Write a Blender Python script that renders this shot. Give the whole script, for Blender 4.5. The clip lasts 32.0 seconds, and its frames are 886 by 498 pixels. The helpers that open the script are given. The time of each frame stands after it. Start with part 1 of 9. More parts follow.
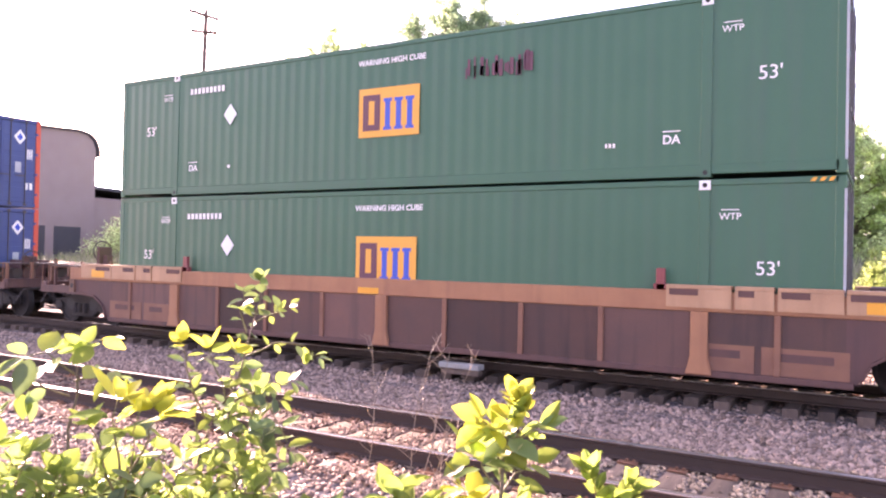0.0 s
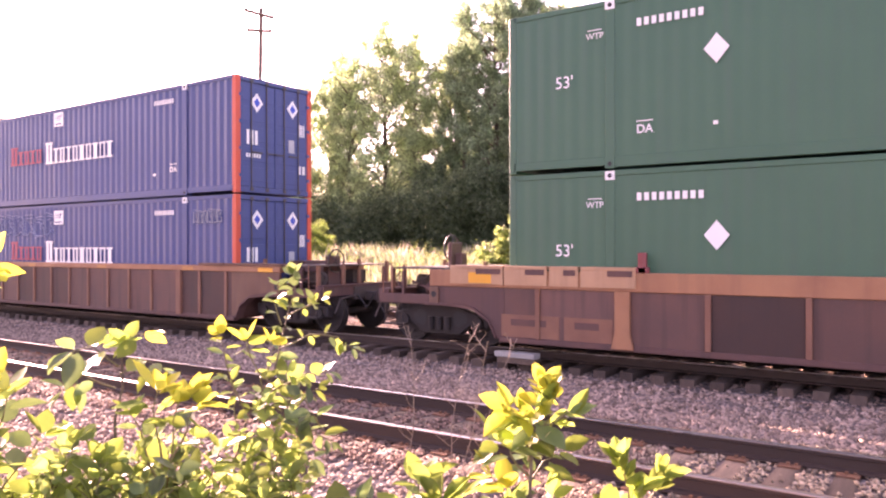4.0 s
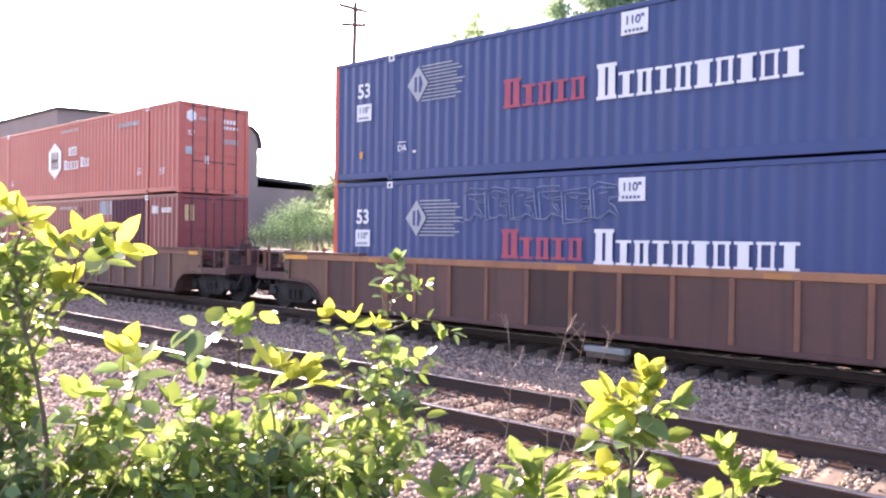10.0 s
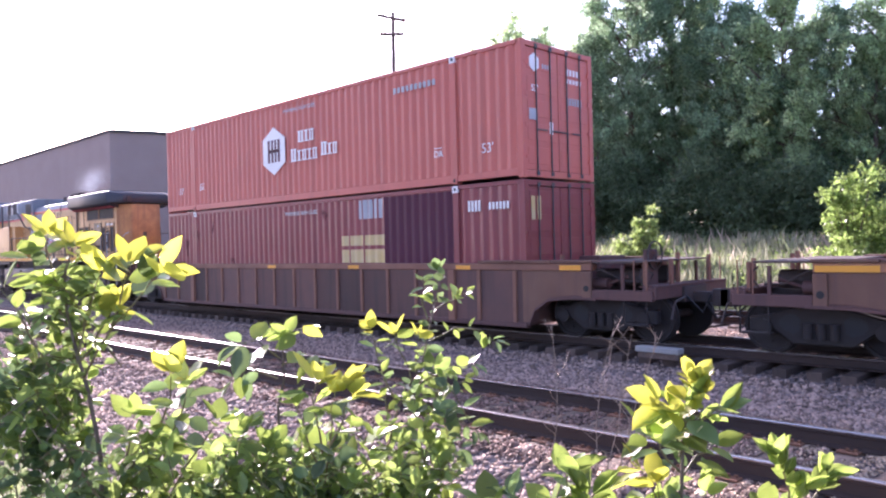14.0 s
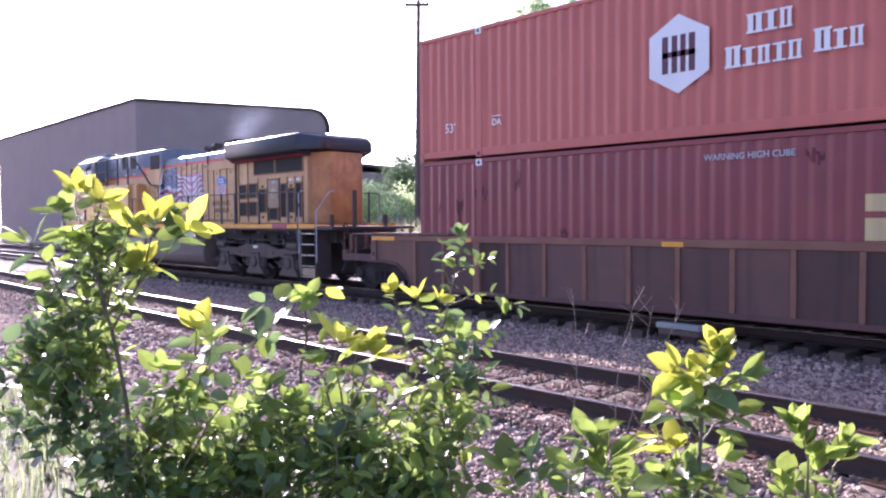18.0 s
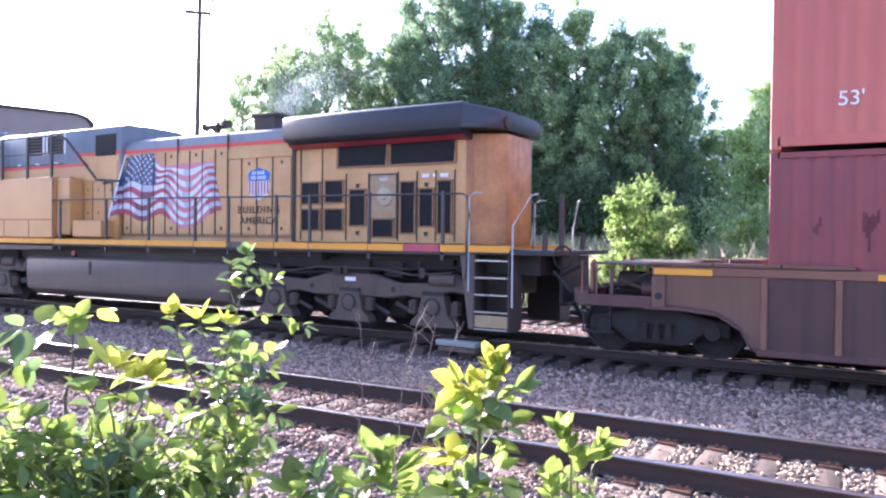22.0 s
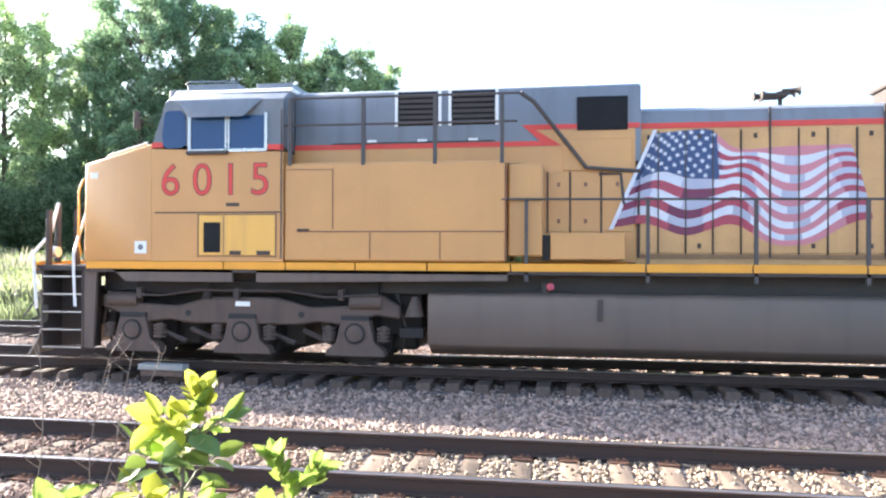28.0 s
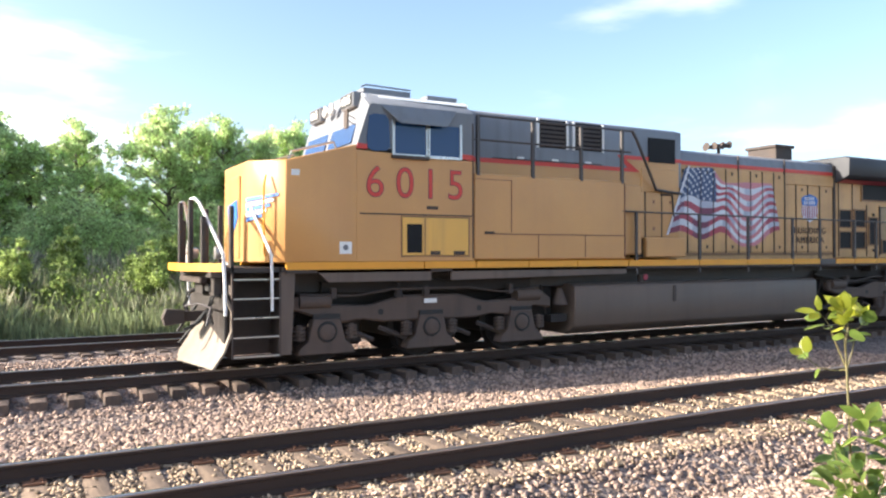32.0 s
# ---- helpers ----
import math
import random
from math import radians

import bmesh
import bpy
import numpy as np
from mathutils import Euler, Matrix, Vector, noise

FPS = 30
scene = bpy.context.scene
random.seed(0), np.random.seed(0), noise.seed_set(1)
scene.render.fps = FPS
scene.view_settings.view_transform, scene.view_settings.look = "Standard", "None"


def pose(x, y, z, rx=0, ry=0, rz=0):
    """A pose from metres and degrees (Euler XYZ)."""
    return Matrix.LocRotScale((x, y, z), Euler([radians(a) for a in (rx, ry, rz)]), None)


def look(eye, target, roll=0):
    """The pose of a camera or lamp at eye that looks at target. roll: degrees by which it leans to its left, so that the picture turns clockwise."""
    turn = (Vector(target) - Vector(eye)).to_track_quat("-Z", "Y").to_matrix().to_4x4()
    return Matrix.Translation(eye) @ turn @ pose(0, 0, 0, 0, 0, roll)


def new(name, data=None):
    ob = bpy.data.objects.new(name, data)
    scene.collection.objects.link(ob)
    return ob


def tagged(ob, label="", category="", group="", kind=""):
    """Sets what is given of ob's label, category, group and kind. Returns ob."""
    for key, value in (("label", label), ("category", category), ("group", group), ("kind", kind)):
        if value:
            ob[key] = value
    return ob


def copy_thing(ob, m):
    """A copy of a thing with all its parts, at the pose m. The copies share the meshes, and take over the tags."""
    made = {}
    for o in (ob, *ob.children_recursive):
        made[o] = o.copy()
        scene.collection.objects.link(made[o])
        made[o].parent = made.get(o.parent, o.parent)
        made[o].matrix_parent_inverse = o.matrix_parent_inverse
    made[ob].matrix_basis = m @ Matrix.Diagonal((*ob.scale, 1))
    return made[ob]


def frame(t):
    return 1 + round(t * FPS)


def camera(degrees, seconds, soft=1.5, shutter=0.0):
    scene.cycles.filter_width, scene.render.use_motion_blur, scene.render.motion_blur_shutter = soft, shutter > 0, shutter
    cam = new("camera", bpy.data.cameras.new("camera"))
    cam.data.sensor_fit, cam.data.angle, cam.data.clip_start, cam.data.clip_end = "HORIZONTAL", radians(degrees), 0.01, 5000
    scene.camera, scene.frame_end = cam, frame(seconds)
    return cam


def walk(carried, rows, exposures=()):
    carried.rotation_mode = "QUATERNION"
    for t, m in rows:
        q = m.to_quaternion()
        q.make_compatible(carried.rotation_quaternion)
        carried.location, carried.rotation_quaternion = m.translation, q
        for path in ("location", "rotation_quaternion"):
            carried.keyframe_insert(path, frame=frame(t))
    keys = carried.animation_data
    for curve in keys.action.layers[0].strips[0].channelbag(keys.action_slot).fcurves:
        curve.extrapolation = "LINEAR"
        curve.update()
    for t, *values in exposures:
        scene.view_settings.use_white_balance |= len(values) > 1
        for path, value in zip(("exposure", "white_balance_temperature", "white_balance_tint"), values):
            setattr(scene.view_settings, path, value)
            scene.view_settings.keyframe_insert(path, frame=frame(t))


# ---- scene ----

# the camera: seconds, place, then yaw, pitch and roll in degrees
cam = camera(60.36, 32.0, soft=2.2)
PATH = [
    (0, -0.077, -0.005, 1.982, 30.31, 0.71, -1.21),
    (0.5, -0.051, 0.017, 1.987, 31.01, 0.86, -0.58),
    (1, -0.025, 0.012, 1.978, 35.96, -0.68, -0.16),
    (1.5, -0.014, 0.011, 1.978, 35.23, 0.27, 0.14),
    (2, -0.014, 0.031, 1.977, 34.42, 0.34, 0.21),
    (2.5, -0.022, 0.044, 1.974, 35.02, -0.79, 0.53),
    (4.5, 0.019, 0.011, 1.987, 34.68, 0.54, -0.15),
    (5, 0.013, -0.008, 1.981, 36.54, 1.21, -1.13),
    (5.5, -0.000, -0.023, 1.986, 40.77, 1.16, -1.73),
    (6, -0.005, -0.017, 1.983, 43.75, 0.09, -0.49),
    (6.5, -0.015, -0.024, 1.977, 44.40, -0.69, -0.79),
    (7, 0.017, -0.044, 1.978, 44.57, -0.49, -0.39),
    (7.5, -0.000, -0.025, 1.973, 44.57, -1.45, -0.82),
    (8, -0.022, -0.016, 1.970, 41.47, -1.81, -1.27),
    (8.5, -0.031, -0.006, 1.967, 39.73, -1.04, -1.04),
    (9, -0.041, 0.024, 1.964, 37.71, -0.43, -0.88),
    (9.5, -0.018, -0.009, 1.969, 37.86, -0.41, -1.01),
    (10, -0.002, -0.033, 1.971, 41.26, -0.69, -0.80),
    (10.5, -0.032, 0.013, 1.972, 38.24, 0.86, -2.32),
    (11, -0.012, -0.054, 1.977, 40.28, 1.08, -2.87),
    (11.5, -0.021, -0.017, 1.975, 41.83, 0.18, -2.04),
    (12, -0.015, -0.014, 1.976, 43.36, 0.26, -1.20),
    (12.5, -0.015, -0.033, 1.978, 43.41, -0.67, -0.63),
    (13, -0.022, -0.027, 1.977, 43.38, -1.14, -0.68),
    (13.5, 0.014, -0.014, 1.983, 45.35, 0.24, 1.23),
    (15.5, 0.013, -0.011, 1.972, 42.37, -3.16, 1.25),
    (16, 0.011, -0.004, 1.965, 43.61, -2.10, 1.69),
    (16.5, -0.017, 0.009, 1.964, 44.81, -0.58, 1.45),
    (17, -0.018, -0.009, 1.960, 46.32, -1.16, 1.10),
    (17.5, -0.003, -0.018, 1.958, 47.08, -2.05, 0.76),
    (18, 0.014, -0.019, 1.954, 46.38, -2.25, 0.45),
    (18.5, -0.005, -0.029, 1.950, 45.04, -2.28, 0.15),
    (19, -0.012, -0.022, 1.950, 44.88, -2.27, -0.03),
    (19.5, -0.016, -0.013, 1.950, 44.71, -2.37, -0.04),
    (20, 0.025, -0.031, 1.952, 43.88, -2.46, -0.02),
    (20.5, 0.019, -0.049, 1.949, 42.59, -2.65, -0.19),
    (21, 0.002, -0.053, 1.953, 39.55, -2.42, -0.50),
    (21.5, -0.001, -0.050, 1.956, 36.57, -1.82, -0.97),
    (22, 0.019, -0.051, 1.959, 30.24, -0.78, -0.64),
    (22.5, 0.005, 0.023, 1.964, 20.79, -0.22, -1.06),
    (23, 0.036, 0.040, 1.967, 14.95, 0.01, -0.64),
    (23.5, 0.021, 0.145, 1.963, 8.89, 0.39, -0.46),
    (24, 0.064, 0.110, 1.969, 5.03, 0.44, 0.04),
    (24.5, 0.060, 0.112, 1.971, 4.74, 0.52, 0.58),
    (25, 0.037, 0.065, 1.975, 5.73, 0.47, 0.09),
    (25.5, 0.029, 0.041, 1.978, 6.10, 0.38, -0.05),
    (26, 0.024, 0.045, 1.976, 6.96, 0.33, 0.16),
    (26.5, 0.032, -0.007, 1.978, 7.50, -0.03, -0.14),
    (28.5, 0.001, 0.013, 1.971, 9.17, 0.61, -0.18),
    (29, 0.065, -0.013, 1.979, 7.37, 0.64, -0.07),
    (29.5, 0.001, 0.000, 1.971, 1.60, 0.50, -0.13),
    (30, -0.008, -0.005, 1.970, -2.62, 0.93, -0.35),
    (30.5, 0.002, 0.011, 1.970, -10.02, -0.10, -0.09),
    (31, 0.026, 0.025, 1.971, -14.45, -0.36, 0.63),
    (31.5, 0.004, 0.004, 1.970, -21.66, 0.28, 0.68),
    (32, -0.023, -0.014, 1.967, -28.82, 0.41, 0.11),
]
EXPOSURES = [(0.0, 2.78, 6800, 48), (2.0, 2.61, 7000, 48), (5.0, 2.58, 7500, 67), (6.0, 1.81, 6650, 44), (7.0, 1.76, 6350, 33), (8.0, 2.43, 6400, 35), (10.5, 2.27, 5900, 30), (12.0, 1.79, 5450, 30), (13.0, 1.95, 5400, 34), (16.0, 1.9, 5600, 37), (17.0, 1.64, 5450, 37), (19.0, 1.67, 5120, 36), (20.0, 1.74, 5150, 33), (22.0, 2.29, 5130, 28), (24.0, 2.32, 5400, 18), (26.0, 2.45, 5550, 15), (29.0, 2.5, 5650, 8), (30.5, 2.34, 6170, 13), (31.2, 2.1, 6300, 13), (32.0, 1.56, 5950, 10)]
walk(cam, [(t, pose(x, y, z, 90 + pitch, roll, yaw)) for t, x, y, z, yaw, pitch, roll in PATH], EXPOSURES)

# the light: late sun from beyond the train, and a fair sky
SUN_TURN, SUN_HEIGHT = 70.0, 21.5
world = bpy.data.worlds.new("sky")
scene.world = world
world.use_nodes = True
wn = world.node_tree.nodes
sky = wn.new("ShaderNodeTexSky")
sky.sky_type = "NISHITA"
sky.sun_disc = False
sky.sun_elevation, sky.sun_rotation = radians(SUN_HEIGHT), radians(-SUN_TURN)
sky.air_density, sky.dust_density, sky.ozone_density = 0.85, 2.2, 0.3
wn["Background"].inputs["Strength"].default_value = 0.12
# thin fair-weather clouds in flat banks
wl = world.node_tree.links
w_co, w_map, w_noise, w_range = wn.new("ShaderNodeTexCoord"), wn.new("ShaderNodeMapping"), wn.new("ShaderNodeTexNoise"), wn.new("ShaderNodeMapRange")
w_map.inputs["Scale"].default_value, w_map.inputs["Location"].default_value = (1.0, 1.0, 4.2), (3.1, 1.2, 0.25)
w_noise.inputs["Scale"].default_value, w_noise.inputs["Detail"].default_value, w_noise.inputs["Roughness"].default_value = 2.1, 7, 0.52
w_range.interpolation_type = "SMOOTHSTEP"
w_range.inputs["From Min"].default_value, w_range.inputs["From Max"].default_value = 0.505, 0.71
w_bw, w_gain, w_mix = wn.new("ShaderNodeRGBToBW"), wn.new("ShaderNodeMath"), wn.new("ShaderNodeMix")
w_gain.operation, w_gain.inputs[1].default_value = "MULTIPLY", 1.9
w_mix.data_type = "RGBA"
wl.new(w_co.outputs["Generated"], w_map.inputs["Vector"])
wl.new(w_map.outputs[0], w_noise.inputs["Vector"])
wl.new(w_noise.outputs["Fac"], w_range.inputs["Value"])
wl.new(sky.outputs[0], w_bw.inputs[0])
wl.new(w_bw.outputs[0], w_gain.inputs[0])
wl.new(w_range.outputs[0], w_mix.inputs["Factor"])
wl.new(sky.outputs[0], w_mix.inputs["A"])
wl.new(w_gain.outputs[0], w_mix.inputs["B"])
wl.new(w_mix.outputs["Result"], wn["Background"].inputs["Color"])
sun = new("sun", bpy.data.lights.new("sun", "SUN"))
sun.data.energy, sun.data.angle, sun.data.color = 5.0, radians(0.6), (1.0, 0.86, 0.67)
sun_way = Vector((-math.sin(radians(SUN_TURN)) * math.cos(radians(SUN_HEIGHT)), math.cos(radians(SUN_TURN)) * math.cos(radians(SUN_HEIGHT)), math.sin(radians(SUN_HEIGHT))))
sun.matrix_world = look(sun_way * 50, (0, 0, 0))


# ---- materials ----
def rgba(c):
    return (c[0], c[1], c[2], 1.0)


def surface(name, base, second, rough=0.6, metal=0.0, grain=60.0, patch=2.0, amount=0.5, bump=0.1, streak=None, streak_amount=0.0, pieces=0.0, stretch=(1, 1, 1), through_light=0.0, coat=0.0, islands=False, glow=1.9, gloss=0.5):
    """A painted, worn or natural surface: two colours mixed by patches and grain, with relief, and run-down streaks where asked."""
    m = bpy.data.materials.new(name)
    m.use_nodes = True
    nt = m.node_tree
    n, lk = nt.nodes, nt.links
    bsdf = n["Principled BSDF"]
    co = n.new("ShaderNodeTexCoord")
    mp = n.new("ShaderNodeMapping")
    mp.inputs["Scale"].default_value = stretch
    lk.new(co.outputs["Object"], mp.inputs["Vector"])
    a = n.new("ShaderNodeTexNoise")
    a.inputs["Scale"].default_value, a.inputs["Detail"].default_value = patch, 6
    b = n.new("ShaderNodeTexNoise")
    b.inputs["Scale"].default_value, b.inputs["Detail"].default_value = grain, 3
    for q in (a, b):
        lk.new(mp.outputs[0], q.inputs["Vector"])
    ramp = n.new("ShaderNodeMapRange")
    ramp.inputs["From Min"].default_value, ramp.inputs["From Max"].default_value = 0.35, 0.68
    lk.new(a.outputs["Fac"], ramp.inputs["Value"])
    add = n.new("ShaderNodeMath")
    add.operation = "MULTIPLY_ADD"
    lk.new(b.outputs["Fac"], add.inputs[0])
    add.inputs[1].default_value = 0.9
    lk.new(ramp.outputs[0], add.inputs[2])
    sc = n.new("ShaderNodeMath")
    sc.operation = "MULTIPLY"
    sc.use_clamp = True
    lk.new(add.outputs[0], sc.inputs[0])
    sc.inputs[1].default_value = amount * 0.62
    mix = n.new("ShaderNodeMix")
    mix.data_type = "RGBA"
    mix.inputs["A"].default_value, mix.inputs["B"].default_value = rgba(base), rgba(second)
    lk.new(sc.outputs[0], mix.inputs["Factor"])
    col = mix.outputs["Result"]
    if streak is not None:
        mp2 = n.new("ShaderNodeMapping")
        mp2.inputs["Scale"].default_value = (5.0, 5.0, 0.3)
        lk.new(co.outputs["Object"], mp2.inputs["Vector"])
        c = n.new("ShaderNodeTexNoise")
        c.inputs["Scale"].default_value, c.inputs["Detail"].default_value = 1.0, 5
        lk.new(mp2.outputs[0], c.inputs["Vector"])
        r2 = n.new("ShaderNodeMapRange")
        r2.inputs["From Min"].default_value, r2.inputs["From Max"].default_value = 0.5, 0.75
        r2.inputs["To Max"].default_value = streak_amount
        lk.new(c.outputs["Fac"], r2.inputs["Value"])
        m2 = n.new("ShaderNodeMix")
        m2.data_type = "RGBA"
        lk.new(col, m2.inputs["A"])
        m2.inputs["B"].default_value = rgba(streak)
        lk.new(r2.outputs[0], m2.inputs["Factor"])
        col = m2.outputs["Result"]
    if pieces > 0:
        hsv = n.new("ShaderNodeHueSaturation")
        lk.new(col, hsv.inputs["Color"])
        r3 = n.new("ShaderNodeMapRange")
        r3.inputs["To Min"].default_value, r3.inputs["To Max"].default_value = 1 - pieces, 1 + pieces
        if islands:
            geo = n.new("ShaderNodeNewGeometry")
            lk.new(geo.outputs["Random Per Island"], r3.inputs["Value"])
        else:
            info = n.new("ShaderNodeObjectInfo")
            lk.new(info.outputs["Random"], r3.inputs["Value"])
        lk.new(r3.outputs[0], hsv.inputs["Value"])
        col = hsv.outputs["Color"]
    lk.new(col, bsdf.inputs["Base Color"])
    bsdf.inputs["Metallic"].default_value = metal
    bsdf.inputs["Specular IOR Level"].default_value = gloss
    r4 = n.new("ShaderNodeMapRange")
    r4.inputs["To Min"].default_value, r4.inputs["To Max"].default_value = max(0.05, rough - 0.12), min(1.0, rough + 0.12)
    lk.new(a.outputs["Fac"], r4.inputs["Value"])
    lk.new(r4.outputs[0], bsdf.inputs["Roughness"])
    if coat:
        bsdf.inputs["Coat Weight"].default_value = coat
    if bump:
        bp = n.new("ShaderNodeBump")
        bp.inputs["Strength"].default_value, bp.inputs["Distance"].default_value = bump, 0.02
        lk.new(b.outputs["Fac"], bp.inputs["Height"])
        lk.new(bp.outputs[0], bsdf.inputs["Normal"])
    if through_light:
        tr = n.new("ShaderNodeBsdfTranslucent")
        hs = n.new("ShaderNodeHueSaturation")
        hs.inputs["Saturation"].default_value, hs.inputs["Value"].default_value = 0.98, glow
        hs.inputs["Hue"].default_value = 0.485 if glow < 2 else 0.505
        lk.new(col, hs.inputs["Color"])
        lk.new(hs.outputs[0], tr.inputs["Color"])
        ms = n.new("ShaderNodeMixShader")
        ms.inputs[0].default_value = through_light
        lk.new(bsdf.outputs[0], ms.inputs[1])
        lk.new(tr.outputs[0], ms.inputs[2])
        lk.new(ms.outputs[0], n["Material Output"].inputs["Surface"])
    return m


def gravel_material(name, tones, scale):
    """Crushed stone: cells of several tones with dark gaps and strong relief."""
    m = bpy.data.materials.new(name)
    m.use_nodes = True
    n, lk = m.node_tree.nodes, m.node_tree.links
    bsdf = n["Principled BSDF"]
    co = n.new("ShaderNodeTexCoord")
    vo = n.new("ShaderNodeTexVoronoi")
    vo.inputs["Scale"].default_value = scale
    lk.new(co.outputs["Object"], vo.inputs["Vector"])
    ramp = n.new("ShaderNodeValToRGB")
    ramp.color_ramp.elements[0].color, ramp.color_ramp.elements[1].color = rgba(tones[0]), rgba(tones[1])
    e = ramp.color_ramp.elements.new(0.55)
    e.color = rgba(tones[2])
    sep = n.new("ShaderNodeSeparateColor")
    lk.new(vo.outputs["Color"], sep.inputs[0])
    lk.new(sep.outputs[0], ramp.inputs[0])
    big = n.new("ShaderNodeTexNoise")
    big.inputs["Scale"].default_value = 0.6
    lk.new(co.outputs["Object"], big.inputs["Vector"])
    hsv = n.new("ShaderNodeHueSaturation")
    lk.new(ramp.outputs[0], hsv.inputs["Color"])
    r = n.new("ShaderNodeMapRange")
    r.inputs["To Min"].default_value, r.inputs["To Max"].default_value = 0.7, 1.3
    lk.new(big.outputs["Fac"], r.inputs["Value"])
    lk.new(r.outputs[0], hsv.inputs["Value"])
    lk.new(hsv.outputs[0], bsdf.inputs["Base Color"])
    bsdf.inputs["Roughness"].default_value = 0.92
    bsdf.inputs["Specular IOR Level"].default_value = 0.2
    bp = n.new("ShaderNodeBump")
    bp.invert = True
    bp.inputs["Strength"].default_value, bp.inputs["Distance"].default_value = 0.9, 0.03
    lk.new(vo.outputs["Distance"], bp.inputs["Height"])
    lk.new(bp.outputs[0], bsdf.inputs["Normal"])
    return m


GREEN = surface("green_paint", (0.026, 0.106, 0.06), (0.037, 0.126, 0.075), 0.5, 0, 40, 0.7, 0.9, 0.04, (0.05, 0.1, 0.075), 0.4)
BLUE = surface("blue_paint", (0.034, 0.06, 0.18), (0.05, 0.078, 0.205), 0.5, 0, 40, 0.7, 0.9, 0.04, (0.06, 0.072, 0.14), 0.45)
RED = surface("red_paint", (0.48, 0.115, 0.082), (0.55, 0.165, 0.12), 0.5, 0, 40, 0.7, 0.9, 0.04, (0.33, 0.11, 0.085), 0.45)
MAROON = surface("maroon_paint", (0.198, 0.035, 0.039), (0.270, 0.062, 0.062), 0.4, 0, 40, 0.7, 0.9, 0.04, (0.12, 0.04, 0.048), 0.45)
MAROON_NEW = surface("dark_maroon_paint", (0.072, 0.013, 0.03), (0.095, 0.018, 0.036), 0.7, 0, 40, 0.7, 0.6, 0.03)
SHIELD_BLUE = surface("shield_blue", (0.03, 0.15, 0.5), (0.035, 0.13, 0.42), 0.5, 0, 60, 2, 0.5, 0.02)
ORANGE_RED = surface("orange_red_paint", (0.62, 0.09, 0.04), (0.5, 0.08, 0.04), 0.5, 0, 40, 1.0, 0.6, 0.03)
WHITE = surface("white_paint", (0.8, 0.8, 0.8), (0.62, 0.62, 0.6), 0.5, 0, 60, 2, 0.4, 0.02)
FADED_WHITE = surface("faded_white_paint", (0.46, 0.47, 0.48), (0.3, 0.33, 0.37), 0.6, 0, 60, 2, 0.8, 0.02)
SPRAY = surface("pale_blue_spray", (0.36, 0.4, 0.52), (0.22, 0.26, 0.4), 0.6, 0, 60, 2, 0.9, 0.02)
FADED_RED = surface("faded_red_paint", (0.5, 0.08, 0.08), (0.3, 0.07, 0.15), 0.6, 0, 60, 2, 0.8, 0.02)
LOGO_ORANGE = surface("logo_orange", (0.75, 0.36, 0.05), (0.65, 0.3, 0.05), 0.5, 0, 60, 2, 0.4, 0.02)
LOGO_BLUE = surface("logo_blue", (0.03, 0.08, 0.45), (0.04, 0.09, 0.4), 0.5, 0, 60, 2, 0.4, 0.02)
LOGO_BROWN = surface("logo_brown", (0.12, 0.04, 0.06), (0.1, 0.04, 0.06), 0.5, 0, 60, 2, 0.4, 0.02)
BLACK = surface("black_rubber", (0.012, 0.012, 0.013), (0.03, 0.028, 0.026), 0.65, 0, 80, 3, 0.6, 0.05)
RUST = surface("rusty_brown_steel", (0.085, 0.042, 0.039), (0.13, 0.062, 0.048), 0.7, 0, 50, 1.5, 0.9, 0.1, (0.055, 0.032, 0.031), 0.6)
RUST_LIGHT = surface("worn_orange_brown_steel", (0.4, 0.19, 0.09), (0.27, 0.12, 0.065), 0.65, 0, 50, 1.5, 0.9, 0.1, (0.2, 0.09, 0.055), 0.5)
RIB_RUST = surface("rib_brown_steel", (0.25, 0.115, 0.065), (0.16, 0.072, 0.048), 0.65, 0, 50, 1.5, 0.9, 0.08)
ARMOUR_NEW = surface("fresh_yellow_door", (0.76, 0.43, 0.085), (0.66, 0.37, 0.09), 0.4, 0, 40, 2, 0.6, 0.02, (0.4, 0.22, 0.09), 0.4)
YELLOW = surface("yellow_marking", (0.77, 0.35, 0.025), (0.62, 0.28, 0.035), 0.5, 0, 50, 2.5, 0.6, 0.03)
FADED_MARK = surface("faded_orange_marking", (0.5, 0.23, 0.06), (0.4, 0.18, 0.06), 0.55, 0, 50, 2.5, 0.9, 0.03)
GRIME = surface("dark_grimy_steel", (0.045, 0.036, 0.034), (0.085, 0.062, 0.05), 0.75, 0.1, 60, 2.5, 0.9, 0.15)
TRUCK_GREY = surface("dusty_grey_steel", (0.075, 0.054, 0.043), (0.121, 0.083, 0.064), 0.75, 0, 60, 2.5, 0.9, 0.1, (0.04, 0.03, 0.027), 0.4)
TANK_GREY = surface("tank_grey", (0.105, 0.08, 0.065), (0.15, 0.11, 0.085), 0.6, 0, 60, 0.8, 1.0, 0.05, (0.07, 0.052, 0.043), 0.25)
SKIRT = surface("dusty_skirt_grey", (0.105, 0.08, 0.066), (0.15, 0.11, 0.086), 0.65, 0, 60, 1.2, 0.9, 0.05, (0.07, 0.052, 0.043), 0.5)
# Near-black steel; the shade under the train is put into its colour.
SHADE_STEEL = surface("shade_black_cast_steel", (0.017, 0.013, 0.013), (0.032, 0.026, 0.022), 0.8, 0, 60, 2.5, 0.9, 0.12)
